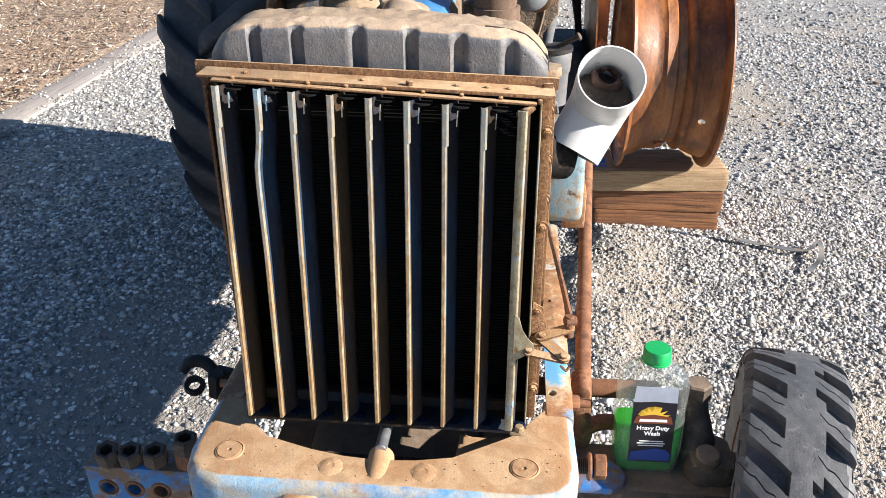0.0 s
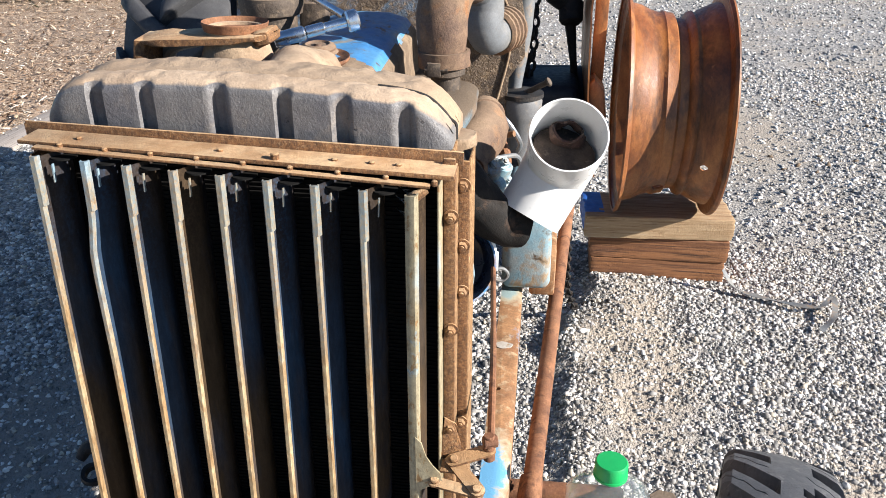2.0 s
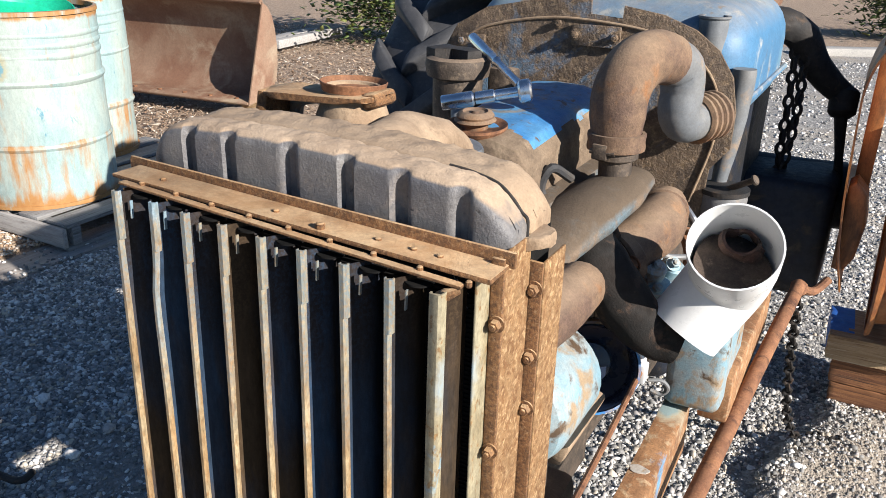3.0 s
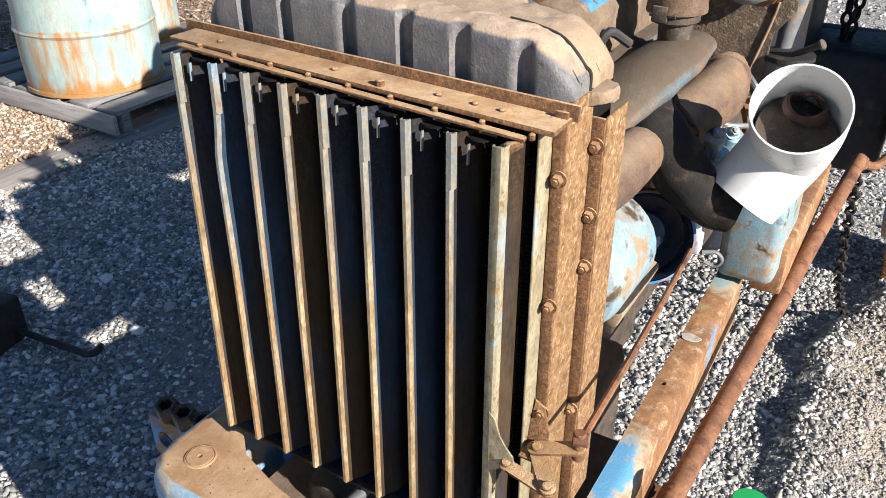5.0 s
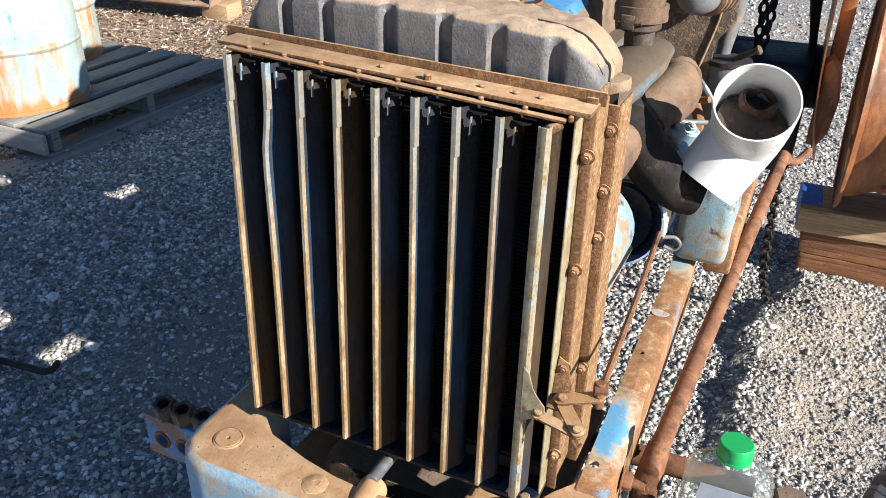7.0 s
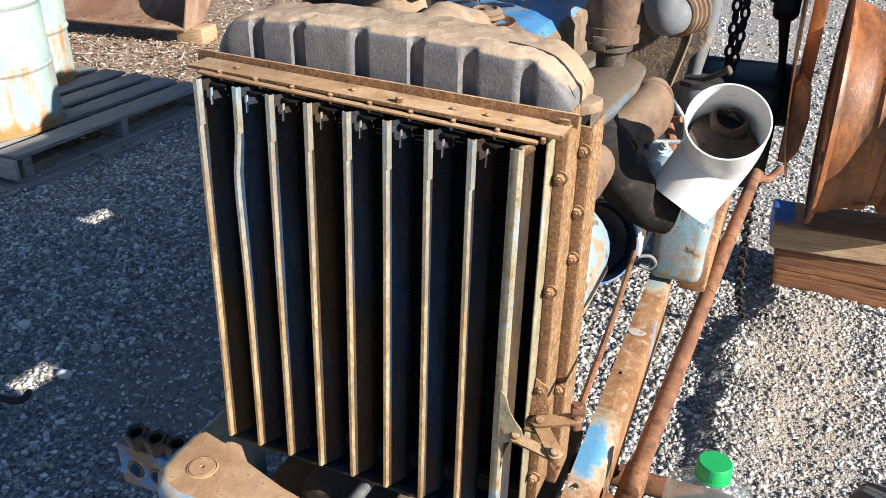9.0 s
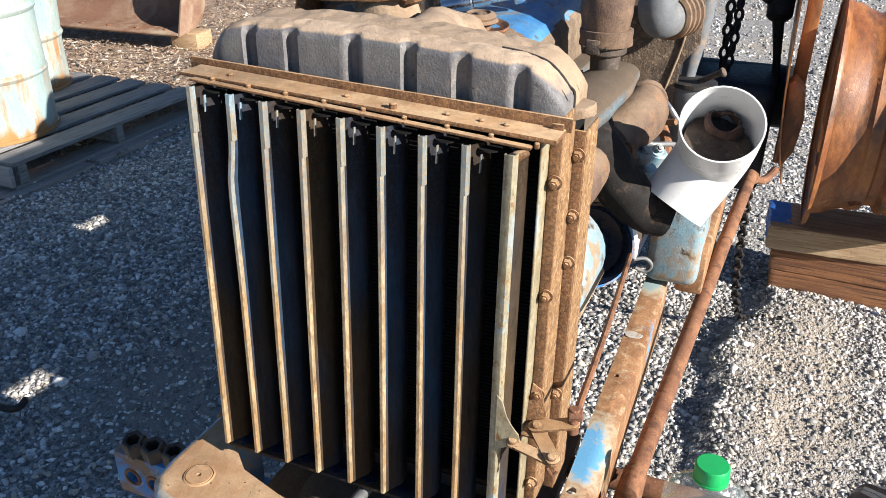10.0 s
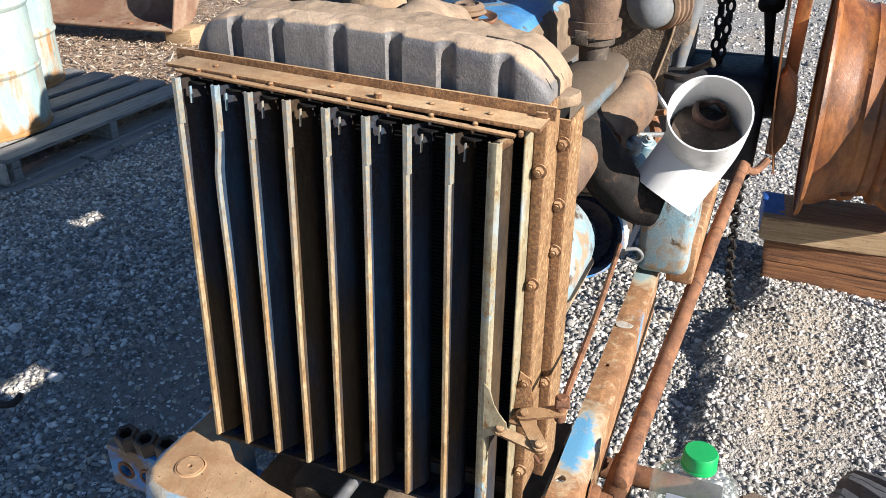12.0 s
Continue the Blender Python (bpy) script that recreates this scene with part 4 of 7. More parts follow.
rail_r = side_rail(1, "rusty steel chassis rail with a blue paint patch")
side_rail(-1, "rusty steel chassis rail in shade")
bm = bm_new()
add_prism(bm, [(0.015 * (1 + 0.12 * math.sin(5 * a)) * math.cos(a), 0.010 * (1 + 0.14 * math.cos(3 * a)) * math.sin(a)) for a in [k * 0.3927 for k in range(16)]], Matrix.Translation((0.241, 1.455, 0.6845)), 0.0012)
part("paint_splash", bm, M_splash, rail_r, "splash of white paint")

# radiator with its shutter
radiator = None


def radiator_parts():
    global radiator
    bm = bm_new()
    add_box(bm, (0, 1.06, 0.94), (0.41, 0.07, 0.50))
    radiator = part("radiator", bm, M_core, tractor, "black radiator core")
    # cooling fins that stand out just before the core
    bm = bm_new()
    for k in range(96):
        add_box(bm, (0, 1.0240, 0.70 + k * 0.005), (0.395, 0.0025, 0.0006))
    tagged(part("fin_pack", bm, M_core, radiator, "fine black cooling fins"), kind="stuff")
    # frame of the core: two side channels
    for sx in (-1, 1):
        bm = bm_new()
        add_box(bm, (0.2095 * sx, 1.052, 0.925), (0.0165, 0.004, 0.476), bevel=0.001)
        rough_up(bm, 0.0008, 60, sx)
        ch = part("side_channel", bm, M_shutter, radiator, "rusty side channel caked with dust")
        bm = bm_new()
        add_box(bm, (0.2170 * sx, 1.080, 0.925), (0.0025, 0.050, 0.476), bevel=0.001)
        part("channel_wall", bm, M_channel, ch, "dust-coated channel wall")
        for z in (1.137, 1.068, 1.012, 0.835):
            bm = bm_new()
            add_bolt(bm, (0.2110 * sx, 1.050, z), (0, -1, 0), 0.0056, 0.0075)
            part("channel_bolt", bm, M_shutter, ch)
    bm = bm_new()
    add_box(bm, (0, 1.06, 0.690), (0.40, 0.10, 0.030), bevel=0.006)
    part("bottom_tank", bm, M_black, radiator, "dark bottom tank")


radiator_parts()


def tank_top(x):
    s = x / 0.205
    return 1.2495 - 0.012 * s * s - 0.030 * max(0.0, (abs(s) - 0.76) / 0.24) ** 2.4 - 0.006 * s


def tank_half(name, y0, y1, grow, grooves, material, label):
    """The arched header tank; the front half has pressed grooves."""
    bm = bm_new()
    xs = [-0.205 - grow + (0.41 + 2 * grow) * i / 110 for i in range(111)]
    gx = (-0.148, -0.096, -0.022, 0.042, 0.100, 0.160) if grooves else ()
    cols = []
    for x in xs:
        xx = max(-0.205, min(0.205, x * 0.205 / (0.205 + grow)))
        top = tank_top(xx) + grow
        g = max([0.0] + [min(1.0, max(0.0, (0.0085 - abs(x - c)) / 0.003)) for c in gx])
        end = max(0.0, (abs(x) - (0.18 + grow)) / 0.025)
        back = 0.008 * end * end
        r = 0.012
        pts = [(y0 + back + 0.008 * g, 1.185), (y0 + back + 0.008 * g, top - r - 0.012 - 0.010 * g)]
        for k in range(6):
            a = k / 5 * math.pi / 2
            pts.append((y0 + back + r - r * math.cos(a) + 0.008 * g * (1 - k / 5), top - r + r * math.sin(a) - 0.003 * g * (1 - k / 5)))
        for f in (0.15, 0.25, 0.35, 0.45, 0.55, 0.65, 0.75, 0.85, 0.93):
            pts.append((y0 + r + (y1 - y0 - r) * f, top + 0.002 * math.sin(f * 3)))
        pts += [(y1, top - 0.002), (y1, 1.185)]
        cols.append([bm.verts.new((x, y, max(z, 1.186))) for y, z in pts])
    for a, b in zip(cols, cols[1:]):
        for k in range(len(a) - 1):
            bm.faces.new((a[k], a[k + 1], b[k + 1], b[k]))
    bm.faces.new(cols[0])
    bm.faces.new(cols[-1])
    bmesh.ops.triangulate(bm, faces=[f for f in bm.faces if len(f.verts) > 4])
    for v in bm.verts:
        v.co.y += 0.0009 * noise.noise(v.co * 22) + 0.0004 * noise.noise(v.co * 70)
        if v.co.y > y0 + 0.014:
            v.co.z += 0.0018 * noise.noise(v.co * 38) + 0.0016 * noise.noise(v.co * 90) + 0.0012 * noise.noise(v.co * 170)
    return part(name, bm, material, radiator, label, sharp=50)


def header():
    tank_half("header_tank", 1.0, 1.038, 0.0, True, M_tank, "dark grey pressed header tank with vertical grooves")
    back = tank_half("tank_back", 1.0395, 1.092, 0.0005, False, M_tan, "dust-covered rear half of the header tank")
    bm = bm_new()
    add_prism(bm, rounded(0.036, 0.040, 0.014), frame_of((0.206, 1.055, 1.178), (1, 0, 0.1), (0, 1, 0)), 0.012, bevel=0.004)
    add_prism(bm, rounded(0.05, 0.045, 0.014), frame_of((-0.206, 1.055, 1.178), (1, 0, 0), (0, 1, 0)), 0.012, bevel=0.004)
    add_box(bm, (0, 1.055, 1.182), (0.41, 0.085, 0.012), bevel=0.004)
    part("tank_flange", bm, M_tan, radiator, "dusty tank flange")
    bm = bm_new()
    arch = [(x, 1.0388, tank_top(x) + 0.0004) for x in (0.128, 0.15, 0.175, 0.19, 0.199)] + [(0.2048, 1.0388, 1.205), (0.2052, 1.0388, 1.190)]
    add_tube(bm, arch, 0.0016, 8, 5)
    part("tank_seam", bm, M_black, back, "dark seam between the halves of the tank")
    # outlet to the thermostat
    bm = bm_new()
    add_tube(bm, [(0.020, 1.06, 1.218), (0.014, 1.11, 1.219), (0.012, 1.16, 1.214), (0.012, 1.22, 1.198), (0.01, 1.30, 1.15)], [0.024, 0.034, 0.036, 0.035, 0.031], 22, 6)
    rough_up(bm, 0.004, 30)
    part("water_outlet", bm, M_tan, back, "dusty water outlet hump")
    bm = bm_new()
    add_lathe(bm, [(0, 0.010), (0.016, 0.010), (0.019, 0.006), (0.019, 0.0), (0.016, -0.02)], (0.028, 1.27, 1.185), (0.3, -0.1, 1), 20)
    part("outlet_cap", bm, M_steel, back, "grey round cap")
    # filler neck with its bracket
    bm = bm_new()
    add_lathe(bm, [(0.052, -0.10), (0.045, -0.070), (0.040, -0.045), (0.034, -0.022), (0.030, -0.012), (0.0305, -0.010), (0.0310, -0.008), (0.0300, -0.007), (0.028, -0.008), (0.027, -0.012), (0.026, -0.020), (0, -0.022)], (-0.058, 1.16, 1.279), (0.02, 0.03, 1), 32)
    for v in bm.verts:
        if v.co.z < 1.255:
            v.co += Vector((noise.noise(v.co * 30), noise.noise(v.co * 30 + Vector((5, 0, 0))), 0)) * 0.006
    neck = part("filler_neck", bm, M_tan, back, "dusty radiator filler neck with open rim")
    bm = bm_new()
    add_lathe(bm, [(0.012, -0.004), (0.0300, -0.004), (0.0350, -0.003), (0.0375, 0.006), (0.0368, 0.007), (0.0335, -0.001), (0.012, -0.001)], (-0.060, 1.163, 1.2690), (0.02, 0.03, 1), 32, closed=True)
    part("rim_ring", bm, M_rust, neck, "rusty rim ring")
    bm = bm_new()
    outl = []
    for k in range(28):
        a = 2 * math.pi * k / 28
        r = 1.0 + 0.10 * noise.noise((math.cos(a) * 2, math.sin(a) * 2, 3.0)) + 0.05 * noise.noise((math.cos(a) * 6, math.sin(a) * 6, 8.0))
        outl.append((0.076 * r * math.copysign(abs(math.cos(a)) ** 0.45, math.cos(a)) - 0.018, 0.031 * r * math.copysign(abs(math.sin(a)) ** 0.6, math.sin(a))))
    add_prism(bm, outl, frame_of((-0.070, 1.150, 1.259), (1, 0.02, 0.05), (0, 1, 0.02)), 0.006, bevel=0.002)
    add_box(bm, (-0.160, 1.146, 1.243), (0.016, 0.046, 0.036), Matrix.Rotation(radians(8), 3, "Y"), bevel=0.004)
    add_box(bm, (-0.022, 1.155, 1.262), (0.022, 0.044, 0.016), Matrix.Rotation(radians(-14), 3, "Y"), bevel=0.006)
    rough_up(bm, 0.003, 60)
    part("filler_bracket", bm, M_shutter, back, "crusty bracket plate round the filler neck")
    bm = bm_new()
    add_tube(bm, [(-0.105, 1.165, 1.255), (-0.140, 1.170, 1.245), (-0.152, 1.175, 1.225), (-0.158, 1.18, 1.18)], 0.009, 10, 5)
    part("overflow_pipe", bm, M_greypipe, back, "blue-grey overflow pipe")


header()


def shutter():
    # frame: top shelf with an upright lip, two side angles, bottom rail
    bm = bm_new()
    add_box(bm, (0.004, 0.969, 1.1905), (0.418, 0.036, 0.004), Matrix.Rotation(radians(2.3), 3, "Y"), bevel=0.001)
    add_box(bm, (0.0, 0.9885, 1.1945), (0.436, 0.004, 0.014), Matrix.Rotation(radians(1.8), 3, "Y"), bevel=0.001)
    add_box(bm, (-0.216, 0.9905, 1.196), (0.006, 0.008, 0.020), bevel=0.001)
    rough_up(bm, 0.0012, 40)
    fr = part("shutter_frame", bm, M_shutter, radiator, "rusty angle-iron shutter frame coated with tan dust")
    for sx in (-1, 1):
        bm = bm_new()
        add_box(bm, (0.2055 * sx, 0.982, 0.944), (0.0115, 0.004, 0.492), bevel=0.001)
        rough_up(bm, 0.0007, 60, sx)
        ang = part("side_angle", bm, M_shutter, fr, "rusty side angle of the shutter frame")
        bm = bm_new()
        add_box(bm, (0.2050 * sx, 1.0165, 0.944), (0.003, 0.063, 0.492), bevel=0.001)
        part("angle_wall", bm, M_channel, ang, "dust-coated angle wall")
        bm = bm_new()
        add_box(bm, (0.1980 * sx, 0.970, 0.942), (0.0025, 0.027, 0.486), bevel=0.001)
        part("guide_strip", bm, M_slatwide if sx > 0 else M_shutter, fr, "worn guide strip")
    for z in (1.132, 1.006, 0.882, 0.754):
        bm = bm_new()
        add_bolt(bm, (0.2075, 0.980, z), (0, -1, 0), 0.0052, 0.008)
        part("frame_bolt", bm, M_shutter, fr)
    bm = bm_new()
    add_box(bm, (0.0, 0.962, 0.7035), (0.40, 0.045, 0.005), bevel=0.001)
    add_box(bm, (0.0, 0.984, 0.713), (0.40, 0.003, 0.020), bevel=0.001)
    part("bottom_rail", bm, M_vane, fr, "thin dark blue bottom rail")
    # link bar across the top, with a bolt for each slat
    bm = bm_new()
    a, b = Vector((-0.184, 0.9445, 1.1955)), Vector((0.192, 0.9445, 1.175))
    add_prism(bm, [(0, -0.004), (0.377, -0.004), (0.377, 0.004), (0, 0.004)], frame_of(a, b - a, (0, 1, 0.05)), 0.003, bevel=0.0008)
    part("link_bar", bm, M_shutter, fr, "dusty link bar with a row of bolts")
    for k in range(9):
        x = -0.172 + 0.0445 * k
        p = a.lerp(b, (x + 0.19) / 0.376)
        bm = bm_new()
        add_cyl(bm, p + Vector((0.006, 0.0035, 0.0)), p + Vector((0.006, 0.0035, 0.006)), 0.0028, n=10, bevel=0.001)
        part("link_bolt", bm, M_shutter, fr)
    bm = bm_new()
    add_cyl(bm, (0.046, 0.957, 1.187), (0.046, 0.957, 1.197), 0.0042, n=8, bevel=0.001)
    part("link_bolt", bm, M_shutter, fr)
    for x in (-0.15, -0.01, 0.10, 0.135, 0.16):
        bm = bm_new()
        add_cyl(bm, (x, 0.966, 1.186 - 0.04 * x), (x, 0.966, 1.1955 - 0.04 * x), 0.0030, n=8, bevel=0.001)
        part("shelf_rivet", bm, M_shutter, fr)
    bm = bm_new()
    add_tube(bm, [(0.172, 0.943, 1.164), (0.180, 0.940, 1.168), (0.190, 0.944, 1.173)], [0.004, 0.0055, 0.003], 10, 4)
    part("link_end", bm, M_shutter, fr, "knobbly end of the link bar")
    # nine slats
    for i in range(9):
        xt, xb = -0.176 + 0.0442 * i, -0.190 + 0.0456 * i
        last = i == 8
        zt = 1.194 - 0.0026 * i
        zs = sorted([0.717 + (zt - 0.717) * k / 30 for k in range(31)] + [zt - 0.0500, zt - 0.0495])
        bm = bm_new()
        w = 0.0058 if not last else 0.0115
        hook = 0.006 if not last else 0.010
        bend = ((0, 0), (0.002, 0.006), (0.0060, 0.013), (0.0105, 0.020), (0.0120, 0.026), (0.0095, 0.040)) if not last else ((0, 0), (0.001, 0.008), (0.0035, 0.014), (0.004, 0.022), (0.0015, 0.028), (0.001, 0.036))
        rows = []
        for z in zs:
            f = (z - 0.717) / (zt - 0.717)
            x = xb + (xt - xb) * f + 0.0004 * math.sin(9 * z + i)
            if i == 1:
                x += 0.0045 * max(0.0, min(1.0, (f - 0.80) / 0.08)) - 0.002 * max(0, 1 - abs(f - 0.75) / 0.2)
            ww = w + (0.0042 if z > zt - 0.0497 and not last else 0.0)
            y = 0.926
            rows.append([(x - w * 0.5, y + 0.0045), (x - w * 0.46, y + 0.0012), (x - w * 0.28, y), (x + ww * 0.30, y), (x + ww * 0.5, y + 0.002), (x + ww * 0.5, y + hook),
                         (x + ww * 0.5 - 0.0012, y + hook), (x + ww * 0.5 - 0.0016, y + 0.0035), (x - w * 0.3, y + 0.0016), (x - w * 0.36, y + 0.0045)])
        cols = [[bm.verts.new((px, py, z)) for px, py in r] for r, z in zip(rows, zs)]
        for p, q in zip(cols, cols[1:]):
            for k in range(10):
                bm.faces.new((p[k], p[(k + 1) % 10], q[(k + 1) % 10], q[k]))
        bm.faces.new(cols[0][::-1])
        bm.faces.new(cols[-1])
        slat = part("slat", bm, M_slatwide if last else M_slat, radiator, "bent shutter slat with worn paint" if i == 1 else ("wide pale shutter slat" if last else "worn steel shutter slat"))
        # the vane behind the lip
        bm = bm_new()
        rows = []
        low = zs
        for z in low:
            f = (z - 0.717) / (zt - 0.717)
            x = xb + (xt - xb) * f + w * 0.42
            if i == 1:
                x += 0.0045 * max(0.0, min(1.0, (f - 0.80) / 0.08)) - 0.002 * max(0, 1 - abs(f - 0.75) / 0.2)
            r = [(x + dx, 0.9250 + hook + dy) for dx, dy in bend]
            rows.append(r + [(px - 0.0013, py) for px, py in r[::-1]])
        cols = [[bm.verts.new((px, py, z - 0.002)) for px, py in r] for r, z in zip(rows, low)]
        for p, q in zip(cols, cols[1:]):
            for k in range(12):
                bm.faces.new((p[k], p[(k + 1) % 12], q[(k + 1) % 12], q[k]))
        bm.faces.new(cols[0][::-1])
        bm.faces.new(cols[-1])
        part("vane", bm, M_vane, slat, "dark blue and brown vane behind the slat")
        # pale strip added in place of a sliver of sunlight on the vane
        bm = bm_new()
        add_box(bm, (xt + w * 0.5 + 0.011, 0.934, zt - 0.018), (0.0012, 0.003, 0.018), Matrix.Rotation(radians(3), 3, "Y"))
        if not last:
            part("tang", bm, M_slat, slat, "small pale strip added for a sliver of sunlight")
        else:
            bm.free()
        bm = bm_new()
        add_lathe(bm, [(0, 0.0), (0.010, 0.0), (0.010, 0.0015), (0.004, 0.003), (0, 0.003)], (xb + 0.014, 0.955, 0.7062), (0, 0, 1), 14)
        part("pivot", bm, M_darkblue, slat)
    for k in range(11):
        x, z = 0.147 + 0.0035 * (k % 4), 1.150 - 0.0034 * k
        bm = bm_new()
        add_tube(bm, [(x, 1.016, z), (x + 0.006, 1.006, z + 0.001), (x + 0.013, 0.999, z + 0.003)], 0.0006, 5, 3)
        part("bent_fin", bm, M_steel, fr)
    for i in range(8):
        bm = bm_new()
        add_lathe(bm, [(0, 0.0), (0.0125, 0.0), (0.0125, 0.0016), (0, 0.0016)], (-0.176 + 0.0442 * i + 0.016, 0.951, 1.186 - 0.0026 * i), (0.04, 0, 1), 18)
        part("top_disc", bm, M_core, fr, "dark pivot disc above the slat")
    # lever that turns the slats: a gusset on the wide slat, a link, and a bell crank on the frame
    bm = bm_new()
    add_prism(bm, [(-0.004, 0.050), (0.003, 0.042), (0.007, 0.024), (0.014, 0.012), (0.022, 0.004), (0.024, -0.006), (0.012, -0.014), (-0.004, -0.024)], frame_of((0.181, 0.9275, 0.858), (1, 0.05, 0), (0, 0, 1)), 0.002, bevel=0.0006)
    lv = part("lever", bm, M_slatwide, fr, "pale flared lever on the wide slat")

    def strip(name, a, b, w, t, label=""):
        a, b = Vector(a), Vector(b)
        bm = bm_new()
        add_prism(bm, rounded((b - a).length + w, w, w * 0.48), frame_of((a + b) / 2, b - a, Vector((0, 0.9, 0.12)) if abs((b - a).normalized().y) < 0.8 else Vector((1, 0, 0))), t, bevel=t * 0.25)
        part(name, bm, M_shutter, lv, label)

    strip("link", (0.197, 0.927, 0.848), (0.243, 0.922, 0.842), 0.013, 0.003, "flat rusty link")
    strip("bell_crank", (0.215, 0.957, 0.850), (0.243, 0.922, 0.846), 0.016, 0.003, "rusty bell crank arm")
    strip("bell_crank", (0.213, 0.957, 0.853), (0.250, 0.972, 0.858), 0.017, 0.003, "rusty bell crank arm")
    bm = bm_new()
    add_prism(bm, [(-0.009, -0.014), (0.013, -0.014), (0.012, 0.004), (0.004, 0.028), (-0.006, 0.034), (-0.008, 0.010)], frame_of((0.2075, 0.972, 0.862), (1, 0.1, 0), (0, 0.25, 1)), 0.003, bevel=0.0006)
    add_box(bm, (0.211, 0.960, 0.8475), (0.022, 0.030, 0.003), bevel=0.001)
    part("bracket", bm, M_shutter, lv, "dusty folded bracket")
    for at in ((0.197, 0.927, 0.848), (0.242, 0.922, 0.845), (0.214, 0.957, 0.852)):
        bm = bm_new()
        add_cyl(bm, at, (at[0], at[1] - 0.002, at[2] + 0.008), 0.0048, n=10, bevel=0.001)
        add_cyl(bm, (at[0], at[1], at[2] + 0.001), (at[0], at[1] - 0.001, at[2] + 0.004), 0.0072, n=14, bevel=0.0008)
        part("link_pin", bm, M_shutter, lv)
    bm = bm_new()
    add_tube(bm, [(0.239, 0.917, 0.838), (0.246, 0.915, 0.832), (0.250, 0.918, 0.836)], 0.0018, 6, 4)
    part("split_pin", bm, M_rust, lv)
    bm = bm_new()
    add_cyl(bm, (0.251, 0.973, 0.846), (0.250, 0.975, 0.878), 0.0065, n=12, bevel=0.001)
    add_cyl(bm, (0.244, 0.972, 0.870), (0.259, 0.977, 0.870), 0.0072, n=8, bevel=0.001)
    part("swivel", bm, M_rust, lv)
    bm = bm_new()
    add_tube(bm, [(0.252, 0.978, 0.870), (0.238, 1.20, 0.850), (0.216, 1.49, 0.828)], 0.0042, 8, 6)
    part("control_rod", bm, M_rust, lv, "thin rusty control rod")
    bm = bm_new()
    add_box(bm, (0.188, 0.93, 0.713), (0.022, 0.012, 0.006), bevel=0.002)
    add_cyl(bm, (0.19, 0.93, 0.715), (0.19, 0.93, 0.724), 0.006, n=8, bevel=0.001)
    part("foot_clip", bm, M_slat, lv)


shutter()


def engine():
    bm = bm_new()
    add_box(bm, (-0.03, 1.56, 0.82), (0.24, 0.46, 0.42), bevel=0.012)
    for k in range(5):
        add_box(bm, (0.098, 1.40 + 0.085 * k, 0.78), (0.03, 0.03, 0.30), bevel=0.006)
    rough_up(bm, 0.004, 18)
    block = part("engine_block", bm, M_grime, tractor, "oily brown engine block")
    bm = bm_new()
    add_box(bm, (-0.03, 1.56, 1.05), (0.22, 0.43, 0.07), bevel=0.01)
    rough_up(bm, 0.003, 22)
    part("cylinder_head", bm, M_engine, block, "grimy blue-grey cylinder head")
    # rocker cover: rounded loaf with a dusty front
    sec = [(-0.088, 1.04), (-0.088, 1.11), (-0.082, 1.14), (-0.066, 1.158), (-0.040, 1.166), (0.0, 1.169), (0.045, 1.167), (0.076, 1.158), (0.094, 1.135), (0.099, 1.04)]
    bm = bm_new()
    cols = []
    for y, s in ((1.405, 0.90), (1.412, 0.965), (1.43, 0.99), (1.46, 1.0), (1.54, 1.0), (1.64, 1.0), (1.74, 1.0), (1.76, 0.97), (1.768, 0.9)):
        cols.append([bm.verts.new((-0.045 + x * s, y, 1.04 + (z - 1.04) * s + 0.06 * (y - 1.42))) for x, z in sec])
    for p, q in zip(cols, cols[1:]):
        for k in range(len(sec) - 1):
            bm.faces.new((p[k], p[k + 1], q[k + 1], q[k]))
    bm.faces.new(cols[0])
    bm.faces.new(cols[-1])
    bmesh.ops.subdivide_edges(bm, edges=bm.edges[:], cuts=5, use_grid_fill=True)
    for f in bm.faces:
        c = f.calc_center_median()
        f.material_index = 1 if c.y < 1.455 + 0.018 * noise.noise((c.x * 18, 0, c.z * 14)) + 0.04 * noise.noise((c.x * 7, 3, 0)) or c.z < 1.146 + 0.06 * (c.y - 1.42) + 0.008 * noise.noise((c.y * 22, 5, c.x * 9)) else 0
    cover = part("rocker_cover", bm, [M_rocker, M_dirt], tractor, "blue rocker cover with a dust-caked front", sharp=75)
    bm = bm_new()
    add_lathe(bm, [(0, -0.004), (0.040, -0.004), (0.046, 0.003), (0.046, 0.007), (0.041, 0.005), (0.034, 0.001), (0, 0.001)], (-0.047, 1.440, 1.168), (0, -0.06, 1), 30)
    part("drip_dish", bm, M_rust, cover, "rusty dish under the oil cap")
    bm = bm_new()
    add_lathe(bm, [(0.018, 0.0), (0.018, 0.008), (0.026, 0.010), (0.030, 0.013), (0.026, 0.017), (0.027, 0.020), (0.024, 0.024), (0.018, 0.026), (0.016, 0.023), (0.006, 0.023), (0.005, 0.026), (0, 0.026)], (-0.047, 1.440, 1.168), (0, -0.06, 1), 30)
    part("oil_cap", bm, M_pipe, cover, "rusty brown oil filler cap")
    # manifolds
    bm = bm_new()
    add_tube(bm, [(0.070, 1.30, 1.010), (0.088, 1.37, 1.030), (0.110, 1.46, 1.060), (0.130, 1.54, 1.075), (0.142, 1.60, 1.085)], [0.036, 0.050, 0.058, 0.052, 0.036], 22, 6, squash=0.58, up=(1.0, -0.25, 0.15))
    for y, x in ((1.385, 0.086), (1.50, 0.112)):
        add_box(bm, (x - 0.045, y, 1.02), (0.03, 0.045, 0.075), bevel=0.006)
    rough_up(bm, 0.002, 30)
